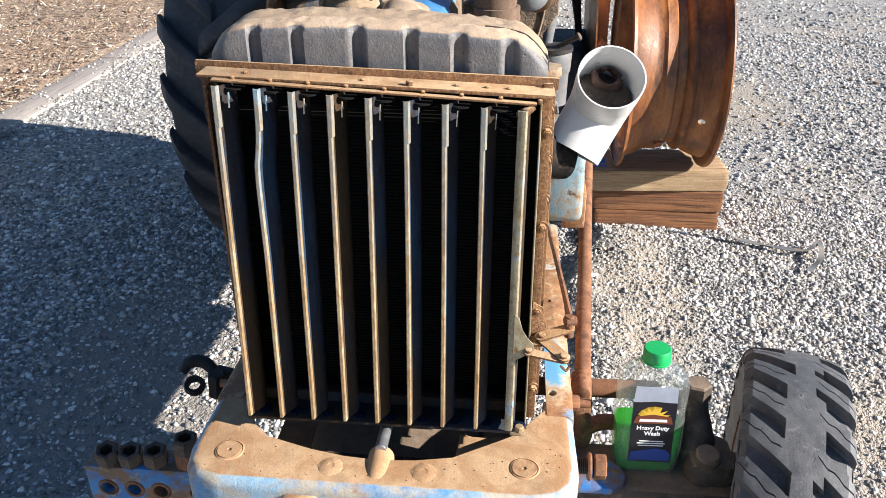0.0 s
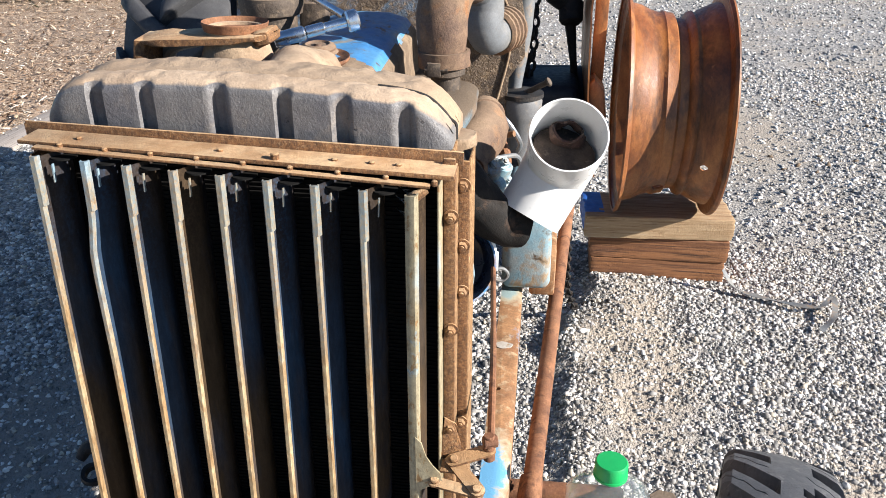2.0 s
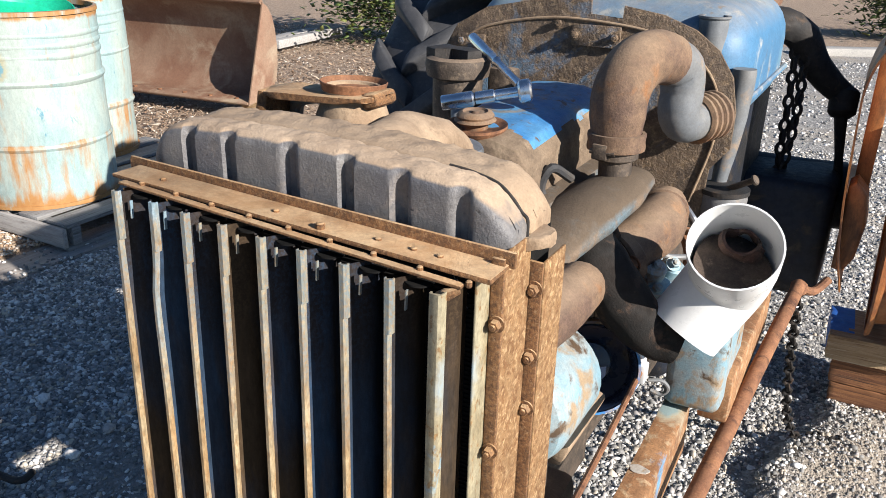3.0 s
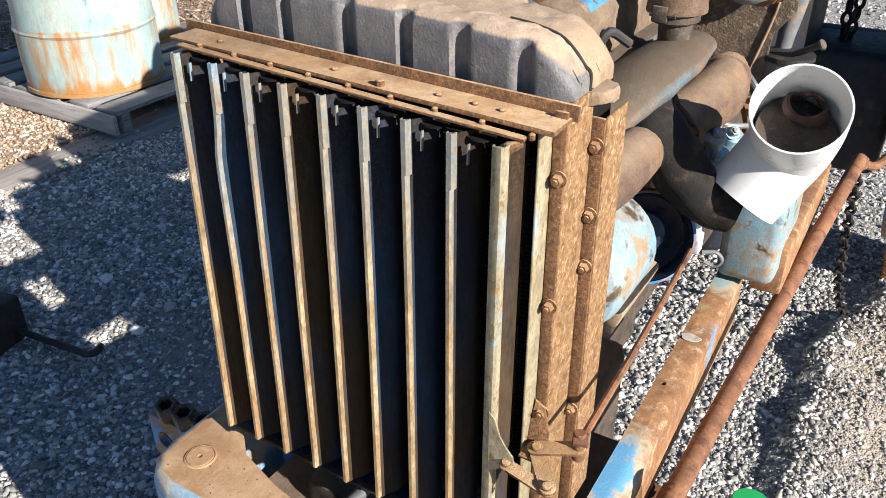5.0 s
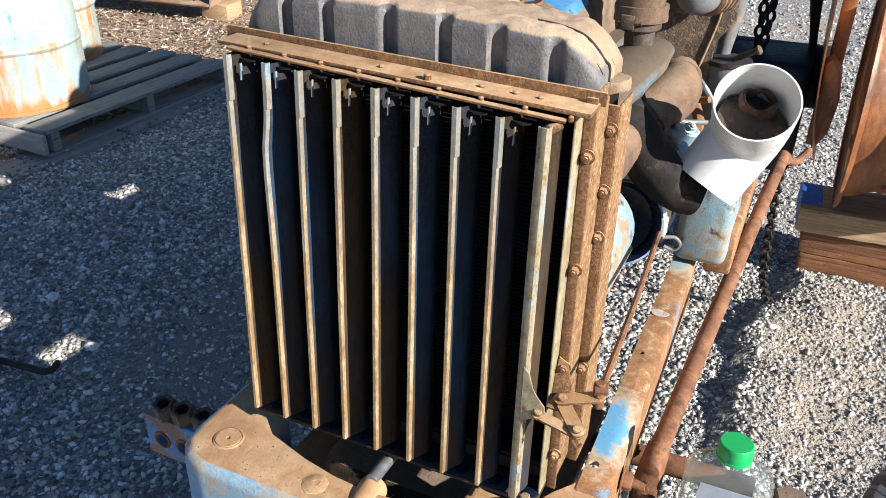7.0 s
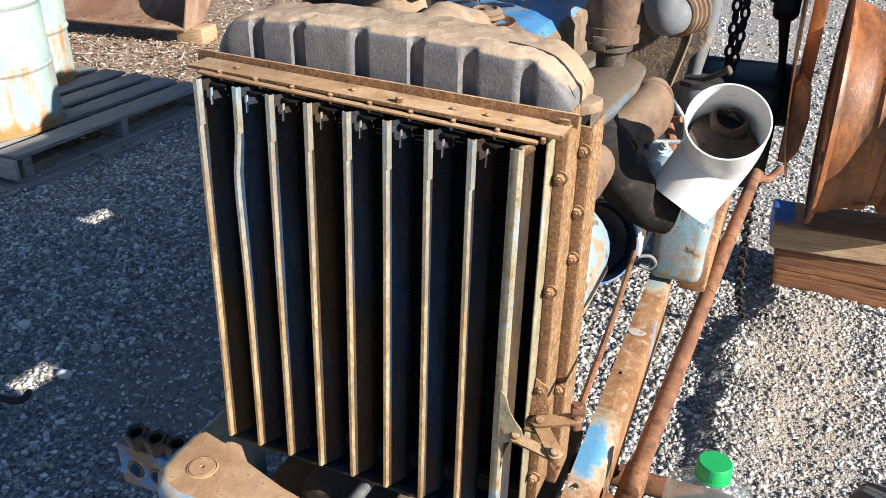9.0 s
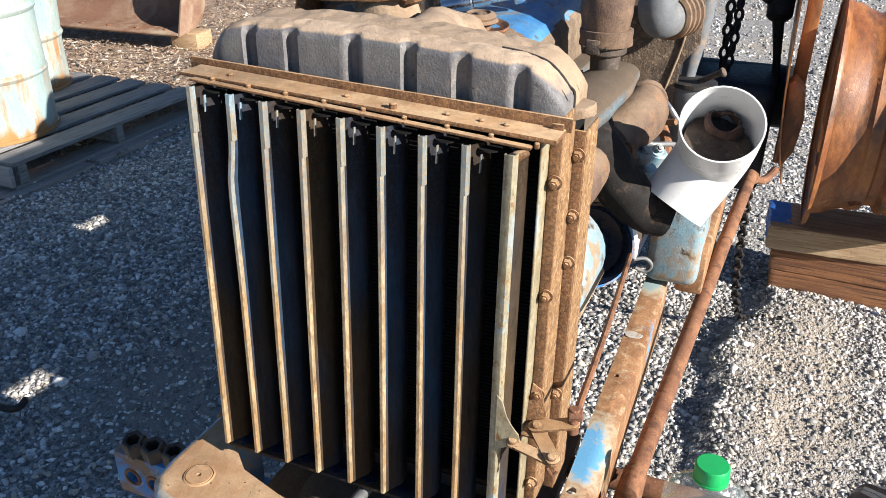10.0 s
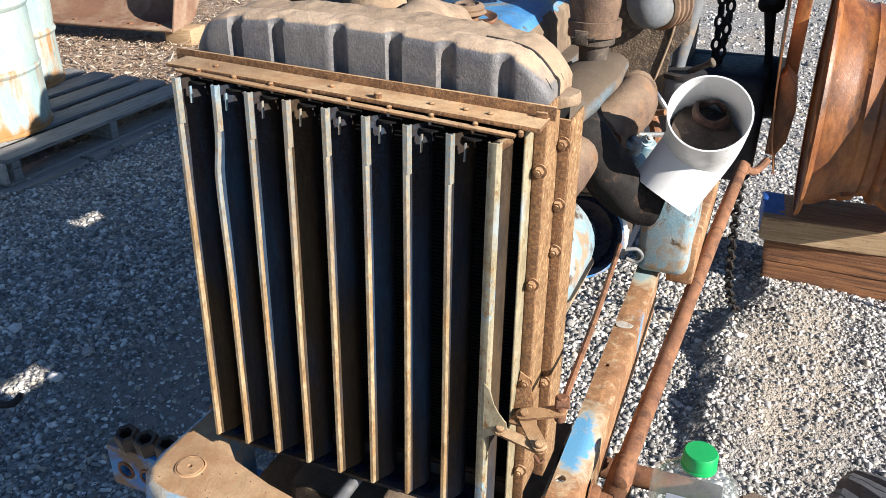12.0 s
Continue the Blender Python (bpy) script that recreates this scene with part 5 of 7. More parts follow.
    intake = part("intake_manifold", bm, M_engine, tractor, "grimy blue-grey intake manifold")
    bm = bm_new()
    add_tube(bm, [(0.130, 1.55, 1.06), (0.128, 1.55, 1.10), (0.126, 1.55, 1.14)], 0.024, 16, 4)
    add_cyl(bm, (0.126, 1.55, 1.126), (0.125, 1.55, 1.156), 0.033, n=20, bevel=0.002)
    part("pipe_stub", bm, M_grime, intake, "grimy pipe stub with clamp")
    bm = bm_new()
    add_box(bm, (0.114, 1.513, 1.142), (0.022, 0.010, 0.022), bevel=0.002)
    add_cyl(bm, (0.100, 1.512, 1.142), (0.136, 1.512, 1.142), 0.004, n=8)
    part("clamp_screw", bm, M_grime, intake, "dirty clamp screw")
    bm = bm_new()
    add_lathe(bm, [(0.036, 0.0), (0.0415, 0.0), (0.042, 0.004), (0.0408, 0.012), (0.042, 0.020), (0.0415, 0.024), (0.036, 0.024)], (0.1255, 1.55, 1.140), (-0.03, 0.02, 1), 26, closed=True)
    part("hose_band", bm, M_pipe, intake, "dusty hose clamp band")
    bm = bm_new()
    add_cyl(bm, (0.072, 1.48, 1.07), (0.135, 1.50, 1.065), 0.008, n=10, bevel=0.001)
    add_tube(bm, [(0.072, 1.48, 1.07), (0.066, 1.47, 1.05), (0.064, 1.465, 1.01)], 0.007, 8, 4)
    part("linkage", bm, M_steel, intake, "throttle linkage rod")
    bm = bm_new()
    add_tube(bm, [(0.08, 1.50, 1.10), (0.06, 1.47, 1.12), (0.05, 1.46, 1.09), (0.07, 1.46, 1.06)], 0.007, 8, 5)
    part("black_hose", bm, M_hose, intake)
    bm = bm_new()
    add_tube(bm, [(0.120, 1.46, 0.97), (0.155, 1.53, 0.99), (0.185, 1.61, 1.015), (0.180, 1.68, 1.03)], [0.035, 0.042, 0.043, 0.030], 16, 6)
    add_cyl(bm, (0.150, 1.515, 0.984), (0.160, 1.535, 0.99), 0.047, n=22, bevel=0.004)
    add_cyl(bm, (0.182, 1.655, 1.022), (0.180, 1.668, 1.026), 0.040, n=22, bevel=0.004)
    rough_up(bm, 0.003, 30, 2)
    exh = part("exhaust_manifold", bm, M_pipe, tractor, "rust-brown exhaust manifold")
    for k in range(5):
        a = 2 * math.pi * k / 5 + 0.4
        d = Vector((0.45, 0.85, 0.25)).normalized()
        u = d.orthogonal().normalized()
        p = Vector((0.150, 1.515, 0.984)) + (u * math.cos(a) + d.cross(u) * math.sin(a)) * 0.047
        bm = bm_new()
        add_bolt(bm, p, tuple(-d), 0.008, 0.009)
        part("flange_bolt", bm, M_rust, exh)
    # big intake bend to the bulkhead
    bm = bm_new()
    add_tube(bm, [(0.125, 1.55, 1.145), (0.122, 1.553, 1.185), (0.122, 1.56, 1.222), (0.130, 1.588, 1.252), (0.145, 1.632, 1.262), (0.158, 1.668, 1.254)], [0.033, 0.040, 0.041, 0.041, 0.039, 0.038], 22, 6, wall=0.004)
    elbow = part("intake_elbow", bm, M_pipe, tractor, "rust-brown air intake elbow")
    bm = bm_new()
    add_tube(bm, [(0.156, 1.663, 1.255), (0.170, 1.695, 1.238), (0.176, 1.70, 1.205), (0.176, 1.695, 1.175), (0.182, 1.71, 1.155), (0.198, 1.75, 1.155)], [0.037, 0.036, 0.033, 0.032, 0.032, 0.032], 20, 6)
    part("grey_bend", bm, M_greypipe, elbow, "blue-grey lower bend")
    bm = bm_new()
    for k in range(4):
        add_lathe(bm, [(0.034, 0.0), (0.040, 0.004), (0.040, 0.009), (0.034, 0.013)], Vector((0.192, 1.735, 1.155)) + Vector((0.013, 0.030, 0.001)).normalized() * 0.014 * k, (0.013, 0.030, 0.001), 20)
    part("ribbed_hose", bm, M_pipe, elbow, "ribbed dusty hose end")
    # bulkhead plate
    arch = [(-0.30, 0.88), (-0.315, 1.10), (-0.305, 1.20), (-0.27, 1.262), (-0.21, 1.296), (-0.10, 1.318), (-0.015, 1.322), (-0.015, 1.296), (0.042, 1.292), (0.042, 1.314), (0.11, 1.304), (0.165, 1.284), (0.205, 1.255), (0.232, 1.215), (0.244, 1.16), (0.244, 1.10), (0.214, 1.06), (0.210, 0.955), (0.10, 0.945), (0.05, 0.88)]
    bm = bm_new()
    add_prism(bm, arch, frame_of((0, 1.80, 0), (1, 0, 0), (0, 0, 1)), -0.006, bevel=0.001)
    plate = part("bulkhead", bm, M_plate, tractor, "grimy steel bulkhead plate with flaking blue paint")
    bm = bm_new()
    line = [(-0.285, 1.16), (-0.262, 1.225), (-0.21, 1.262), (-0.10, 1.285), (0.0, 1.286), (0.10, 1.274), (0.165, 1.246), (0.208, 1.195), (0.217, 1.12), (0.190, 1.0)]
    add_tube(bm, [(x, 1.799, z) for x, z in line], 0.0025, 8, 5)
    part("plate_bead", bm, M_tan, plate, "raised bead round the plate")
    bm = bm_new()
    add_box(bm, (0.0, 1.795, 1.262), (0.085, 0.008, 0.036), bevel=0.002)
    part("cover_strip", bm, M_plate, plate)
    bm = bm_new()
    add_box(bm, (-0.235, 1.792, 1.232), (0.056, 0.012, 0.032), bevel=0.004)
    part("lug", bm, M_plate, plate)
    for x, z in ((-0.252, 1.235), (-0.218, 1.233), (-0.036, 1.262), (0.034, 1.262), (0.145, 1.235), (0.17, 1.225), (-0.07, 1.278)):
        bm = bm_new()
        add_bolt(bm, (x, 1.787 if x < -0.2 else (1.792 if abs(x) < 0.04 else 1.8005), z), (0, -1, 0), 0.0065, 0.009)
        part("plate_bolt", bm, M_plate, plate)
    # bulkhead sides and box behind
    bm = bm_new()
    add_box(bm, (-0.03, 1.95, 0.79), (0.36, 0.26, 0.18), bevel=0.03)
    add_box(bm, (-0.20, 1.93, 1.0), (0.05, 0.10, 0.26), bevel=0.008)
    add_box(bm, (-0.08, 1.97, 0.63), (0.22, 0.34, 0.54), bevel=0.03)
    part("bell_housing", bm, M_grime, tractor, "dark grimy bell housing")
    # fuel tank
    bm = bm_new()
    add_box(bm, (-0.02, 2.10, 1.205), (0.53, 0.50, 0.23), bevel=0.085, seg=6)
    ft = part("fuel_tank", bm, M_fuel, tractor, "rounded blue fuel tank", sharp=60)
    bm = bm_new()
    add_tube(bm, [(-0.285, 1.86, 1.165), (0.247, 1.86, 1.165), (0.247, 2.33, 1.165)], 0.006, 8, 1)
    part("tank_seam", bm, M_fuel, ft, "raised welded seam")
    bm = bm_new()
    add_lathe(bm, [(0.024, -0.09), (0.024, 0.0), (0.027, 0.003), (0.027, 0.006), (0.021, 0.006), (0.021, -0.03), (0, -0.03)], (0.176, 1.872, 1.296), (0, 0, 1), 22)
    part("pipe_neck", bm, M_greypipe, ft, "grey open pipe neck")
    bm = bm_new()
    add_tube(bm, [(0.10, 2.0, 1.335), (0.14, 2.05, 1.33), (0.16, 2.1, 1.322)], [0.03, 0.034, 0.03], 12, 4, squash=0.5)
    part("grey_filter_top", bm, M_tan, ft)
    bm = bm_new()
    add_tube(bm, [(0.238, 1.862, 1.222), (0.238, 1.862, 1.20), (0.234, 1.862, 1.12), (0.226, 1.86, 1.04), (0.224, 1.858, 1.00)], [0.019, 0.020, 0.018, 0.014, 0.012], 18, 4)
    rough_up(bm, 0.001, 40)
    part("side_pipe", bm, M_greypipe, ft, "dusty upright pipe beside the tank")
    # oil bath filter beside the engine
    bm = bm_new()
    add_lathe(bm, [(0, -0.20), (0.040, -0.20), (0.042, -0.022), (0.052, -0.018), (0.055, 0.0), (0.053, 0.010), (0.044, 0.014), (0.03, 0.010), (0, 0.008)], (-0.182, 1.64, 1.218), (0, 0, 1), 28)
    fl = part("filter_housing", bm, M_grime, tractor, "black filter housing with broken rim")
    bm = bm_new()
    add_prism(bm, [(-0.062, -0.02), (-0.03, -0.04), (0.0, -0.015), (0.045, -0.035), (0.060, 0.0), (0.02, 0.03), (-0.01, 0.018), (-0.045, 0.045)], Matrix.Translation((-0.186, 1.64, 1.224)) @ Matrix.Scale(0.78, 4), 0.026, bevel=0.004)
    part("filter_lid", bm, M_black, fl, "ragged black lid")
    bm = bm_new()
    add_box(bm, (-0.125, 1.70, 1.13), (0.05, 0.03, 0.16), bevel=0.006)
    part("filter_bracket", bm, M_grime, fl)
    bm = bm_new()
    add_tube(bm, [(-0.160, 1.60, 1.17), (-0.135, 1.55, 1.165), (-0.105, 1.50, 1.135), (-0.09, 1.47, 1.09)], 0.010, 12, 5)
    part("grey_hose", bm, M_greypipe, fl, "blue-grey hose")
    # grey canister under the plate corner
    bm = bm_new()
    add_lathe(bm, [(0, 0), (0.034, 0), (0.036, 0.07), (0.039, 0.075), (0.041, 0.11), (0.039, 0.115), (0.038, 0.122), (0, 0.122)], (0.240, 1.83, 0.90), (0, 0, 1), 26)
    can = part("canister", bm, M_can, tractor, "grey canister with a sooty lid")
    bm = bm_new()
    add_lathe(bm, [(0.038, 0.118), (0.043, 0.118), (0.043, 0.126), (0, 0.130)], (0.240, 1.83, 0.90), (0, 0, 1), 26)
    part("canister_lid", bm, M_black, can, "sooty lid")
    bm = bm_new()
    add_cyl(bm, (0.240, 1.83, 1.02), (0.290, 1.80, 1.055), 0.0055, n=12, bevel=0.001)
    add_cyl(bm, (0.288, 1.80, 1.053), (0.294, 1.799, 1.057), 0.009, n=12, bevel=0.002)
    part("stay", bm, M_grime, can)
    # hose stub beside the radiator, exhaust bend
    bm = bm_new()
    add_tube(bm, [(0.095, 1.13, 0.99), (0.135, 1.19, 1.0), (0.155, 1.28, 1.01), (0.160, 1.345, 1.012), (0.162, 1.368, 1.008)], [0.036, 0.037, 0.037, 0.033, 0.018], 18, 6)
    add_cyl(bm, (0.118, 1.165, 0.996), (0.126, 1.178, 0.998), 0.048, n=24, bevel=0.004)
    rough_up(bm, 0.002, 40, 4)
    part("water_elbow", bm, M_pipe, tractor, "rusty rounded water elbow")
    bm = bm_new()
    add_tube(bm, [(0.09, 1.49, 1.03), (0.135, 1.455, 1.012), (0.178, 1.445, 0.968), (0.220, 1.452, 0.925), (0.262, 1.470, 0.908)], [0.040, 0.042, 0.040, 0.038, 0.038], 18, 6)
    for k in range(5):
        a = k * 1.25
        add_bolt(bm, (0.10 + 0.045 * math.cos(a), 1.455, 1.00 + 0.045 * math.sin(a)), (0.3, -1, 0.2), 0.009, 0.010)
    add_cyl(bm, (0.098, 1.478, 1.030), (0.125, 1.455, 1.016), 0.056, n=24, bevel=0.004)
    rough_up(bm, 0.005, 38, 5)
    part("exhaust_bend", bm, M_soot_shade, tractor, "sooty brown exhaust bend with shade in its colour")
    # generator with blue mounting cap
    bm = bm_new()
    add_lathe(bm, [(0, 0), (0.050, 0.002), (0.072, 0.016), (0.078, 0.04), (0.078, 0.15), (0.066, 0.17), (0, 0.17)], (0.120, 1.20, 0.875), (0, 1, 0), 28)
    gen = part("generator", bm, M_pale, tractor, "pale blue and rusty generator body")
    bm = bm_new()
    add_box(bm, (0.172, 1.345, 0.808), (0.026, 0.15, 0.032), Matrix.Rotation(radians(20), 3, "Y"), bevel=0.006)
    part("generator_bracket", bm, M_tan, gen, "dusty bracket")
    bm = bm_new()
    add_lathe(bm, [(0, 0.0), (0.058, 0.0), (0.065, 0.010), (0.066, 0.070), (0.064, 0.076), (0.061, 0.072), (0.057, 0.045), (0.034, 0.032), (0.030, 0.040), (0.012, 0.043), (0, 0.043)], (0.130, 1.50, 0.822), (0.45, -1, 0.35), 36)
    bowl = part("drive_cover", bm, M_darkblue, tractor, "glossy dark blue round cover with shade in its colour")
    bm = bm_new()
    add_lathe(bm, [(0.0665, 0.058), (0.0700, 0.060), (0.0705, 0.070), (0.0690, 0.077), (0.0655, 0.0775), (0.0663, 0.070)], (0.130, 1.50, 0.822), (0.45, -1, 0.35), 36, closed=True)
    part("cover_rim", bm, M_beam, bowl, "chipped blue rim of the cover")
    bm = bm_new()
    add_tube(bm, [(0.205, 1.49, 0.80), (0.214, 1.495, 0.83), (0.205, 1.50, 0.87)], 0.009, 10, 4)
    add_box(bm, (0.218, 1.495, 0.825), (0.012, 0.02, 0.03), bevel=0.002)
    part("clamp_bracket", bm, M_pvc, bowl, "whitish clamp bracket")
    bm = bm_new()
    add_tube(bm, [(0.205, 1.60, 0.752), (0.225, 1.61, 0.752), (0.236, 1.615, 0.738), (0.226, 1.615, 0.724), (0.208, 1.61, 0.730)], 0.0035, 8, 5)
    part("wire_loop", bm, M_greypipe, bowl, "blue-grey wire loop")
    # pale blue carburettor bits and pipes
    bm = bm_new()
    for k, (x, y, z, r) in enumerate(((0.195, 1.55, 0.965, 0.022), (0.205, 1.56, 0.935, 0.02), (0.19, 1.58, 0.985, 0.016), (0.215, 1.60, 0.95, 0.018))):
        add_cyl(bm, (x, y, z - 0.012), (x + 0.008, y - 0.006, z + 0.014), r, n=12, bevel=0.004)
    part("carburettor", bm, M_pale, tractor, "pale blue carburettor cluster")
    for k, (pts, r, m) in enumerate(((((0.13, 1.66, 0.98), (0.18, 1.67, 0.95), (0.21, 1.66, 0.90)), 0.008, M_tan), (((0.16, 1.70, 1.0), (0.21, 1.69, 0.985), (0.235, 1.68, 0.99)), 0.006, M_pipe),
                                     (((0.10, 1.62, 0.93), (0.17, 1.62, 0.91), (0.20, 1.60, 0.87)), 0.008, M_tan), (((0.17, 1.60, 1.0), (0.20, 1.62, 0.965), (0.24, 1.66, 0.955), (0.25, 1.70, 0.92)), 0.0045, M_greypipe),
                                     (((0.15, 1.56, 0.92), (0.20, 1.55, 0.90), (0.22, 1.57, 0.86), (0.20, 1.62, 0.82)), 0.0055, M_hose), (((0.20, 1.74, 0.97), (0.22, 1.72, 0.93), (0.215, 1.70, 0.88)), 0.010, M_rust),
                                     (((0.19, 1.72, 1.03), (0.225, 1.70, 1.0), (0.245, 1.72, 0.96), (0.24, 1.76, 0.93)), 0.005, M_steel), (((0.12, 1.58, 0.99), (0.17, 1.60, 0.98), (0.19, 1.64, 0.95)), 0.006, M_rust))):
        bm = bm_new()
        add_tube(bm, pts, r, 8, 6)
        part("fuel_pipe", bm, m, tractor, "thin bent pipe beside the carburettor")
    for x, y, z in ((0.205, 1.545, 0.975), (0.222, 1.585, 0.968), (0.198, 1.60, 1.0), (0.212, 1.535, 0.945), (0.228, 1.60, 0.93)):
        bm = bm_new()
        add_bolt(bm, (x, y, z), (0.5, -0.6, 0.6), 0.008, 0.010)
        part("carburettor_screw", bm, M_pale, tractor, "pale blue screw head")
    bm = bm_new()
    add_box(bm, (0.15, 1.68, 0.83), (0.12, 0.18, 0.16), bevel=0.02)
    rough_up(bm, 0.006, 16)
    part("gear_case", bm, M_grime, tractor, "grimy brown gear case")


engine()


def running_gear():
    # steering box
    bm = bm_new()
    add_box(bm, (0.268, 1.735, 0.785), (0.092, 0.19, 0.185), bevel=0.016, seg=3)
    rough_up(bm, 0.002, 25)
    part("steering_box", bm, M_pale, tractor, "pale blue steering box with oily stains")
    bm = bm_new()
    add_box(bm, (0.30, 1.90, 0.70), (0.05, 0.42, 0.09), bevel=0.006)
    part("rail_extension", bm, M_rail, tractor)
    # front axle: beam halves with holes, nuts standing on the left one
    bm = bm_new()
    add_box(bm, (-0.405, 1.082, 0.430), (0.305, 0.055, 0.090), bevel=0.006)
    cutter = bm_new()
    for x in (-0.520, -0.472, -0.424, -0.36, -0.31):
        add_cyl(cutter, (x, 1.04, 0.428), (x, 1.08, 0.428), 0.0125, n=18)
    bm = cut(bm, cutter)
    ax = part("axle_beam", bm, M_beam, tractor, "blue axle beam with a row of bolt holes")
    for x, z in ((-0.515, 0.006), (-0.474, 0.006), (-0.430, 0.008), (-0.372, 0.038)):
        bm = bm_new()
        add_lathe(bm, [(0.0120, 0.028), (0.0155, 0.030), (0.0185, 0.030), (0.0215, 0.026), (0.0215, 0.0), (0.0120, 0.0)], (x, 1.072, 0.472 + z), (0.05, -0.16 + 5 * (x + 0.45) * 0.3, 1), 6, closed=True)
        part("axle_nut", bm, M_nut, ax, "dark rusty steel nut", smooth=False)
    for x in (-0.520, -0.472, -0.424):
        bm = bm_new()
        add_lathe(bm, [(0.0126, -0.004), (0.0126, 0.002), (0.017, 0.002), (0.0195, -0.001)], (x, 1.0545, 0.428), (0, -1, 0), 22)
        part("hole_ring", bm, M_rust, ax, "rusty worn ring round the hole")
    bm = bm_new()
    add_cyl(bm, (-0.372, 1.080, 0.46), (-0.372, 1.080, 0.51), 0.026, n=6, bevel=0.002)
    part("bolt_head", bm, M_rust, ax)
    bm = bm_new()
    add_box(bm, (0.40, 1.100, 0.470), (0.36, 0.110, 0.078), bevel=0.006)
    axr = part("axle_beam", bm, M_grime, tractor, "dirty right axle beam")
    bm = bm_new()
    add_prism(bm, [(-0.07, -0.035), (0.05, -0.035), (0.068, -0.02), (0.075, 0.0), (0.068, 0.02), (0.05, 0.035), (-0.07, 0.035)], Matrix.Translation((0.292, 1.065, 0.5095)), 0.014, bevel=0.004)
    part("axle_plate", bm, M_beam, axr, "blue rounded axle plate")
    bm = bm_new()
    add_cyl(bm, (0.225, 1.03, 0.568), (0.305, 1.03, 0.568), 0.0115, n=16)
    for k in range(18):
        add_lathe(bm, [(0.0115, 0), (0.0132, 0.0014), (0.0115, 0.0028)], (0.252 + 0.003 * k, 1.03, 0.568), (1, 0, 0), 16)
    bolt = part("stud_bolt", bm, M_black, axr, "threaded dark stud")
    bm = bm_new()
    add_cyl(bm, (0.310, 1.03, 0.568), (0.329, 1.03, 0.568), 0.020, n=6, bevel=0.002)
    add_cyl(bm, (0.300, 1.03, 0.568), (0.306, 1.03, 0.568), 0.022, n=20, bevel=0.002)
    part("stud_nut", bm, M_rust, bolt, "rusty nut")
    # tie rod, drag rod
    bm = bm_new()
    add_cyl(bm, (0.16, 1.25, 0.550), (0.44, 1.25, 0.556), 0.017, n=16, bevel=0.003)
    part("tie_rod", bm, M_rust, tractor, "rusty tie rod")
    bm = bm_new()
    add_tube(bm, [(0.300, 1.185, 0.585), (0.302, 1.24, 0.600), (0.333, 1.76, 0.650), (0.366, 2.274, 0.698)], 0.0145, 16, 4)
    rough_up(bm, 0.0006, 60)
    drag = part("drag_link", bm, M_rust, tractor, "long rusty steering drag link")
    bm = bm_new()
    add_tube(bm, [(0.300, 1.23, 0.598), (0.297, 1.18, 0.57), (0.296, 1.155, 0.53)], [0.017, 0.020, 0.019], 14, 4)
    add_lathe(bm, [(0, 0.02), (0.018, 0.015), (0.024, 0.0), (0.020, -0.02), (0, -0.026)], (0.296, 1.158, 0.525), (0, 0, 1), 14)
    add_tube(bm, [(0.296, 1.158, 0.528), (0.33, 1.165, 0.545), (0.37, 1.175, 0.54)], [0.012, 0.014, 0.013], 10, 4)
    part("ball_joint", bm, M_rust, drag, "crusty ball joint")
    bm = bm_new()
    add_cyl(bm, (0.366, 2.27, 0.705), (0.366, 2.272, 0.678), 0.018, n=14, bevel=0.004)
    add_tube(bm, [(0.366, 2.28, 0.69), (0.395, 2.32, 0.67), (0.42, 2.36, 0.69)], 0.010, 10, 4)
    part("rear_joint", bm, M_rust, drag)
    bm = bm_new()
    add_tube(bm, [(-0.27, 1.22, 0.55), (-0.33, 1.222, 0.555), (-0.365, 1.225, 0.558)], [0.013, 0.015, 0.017], 12, 4)
    add_tube(bm, [(-0.365, 1.225, 0.558), (-0.395, 1.24, 0.572), (-0.420, 1.235, 0.572), (-0.430, 1.222, 0.558)], [0.010, 0.012, 0.012, 0.008], 12, 5)
    add_lathe(bm, [(0.011, -0.008), (0.017, -0.010), (0.020, 0.0), (0.017, 0.010), (0.011, 0.008)], (-0.408, 1.215, 0.535), (0.2, -0.5, 1), 18, closed=True)
    add_cyl(bm, (-0.362, 1.205, 0.525), (-0.358, 1.205, 0.575), 0.0165, n=6, bevel=0.002)
    part("tie_rod_end", bm, M_black, tractor, "black tie rod end with a hex nut")
    # steering knuckle
    bm = bm_new()
    add_tube(bm, [(0.495, 1.12, 0.44), (0.488, 1.13, 0.53), (0.480, 1.15, 0.60), (0.480, 1.15, 0.645)], [0.036, 0.032, 0.022, 0.016], 14, 5)
    add_cyl(bm, (0.480, 1.15, 0.62), (0.480, 1.15, 0.652), 0.022, n=6, bevel=0.003)
    add_box(bm, (0.505, 1.11, 0.50), (0.08, 0.09, 0.10), bevel=0.02)
    add_cyl(bm, (0.495, 1.085, 0.54), (0.495, 1.08, 0.565), 0.020, n=14, bevel=0.004)
    add_tube(bm, [(0.48, 1.15, 0.610), (0.465, 1.16, 0.605), (0.450, 1.165, 0.60)], [0.020, 0.018, 0.014], 10, 4)
    rough_up(bm, 0.003, 40, 3)
    part("steering_knuckle", bm, M_grime, tractor, "greasy rusty steering knuckle")


running_gear()


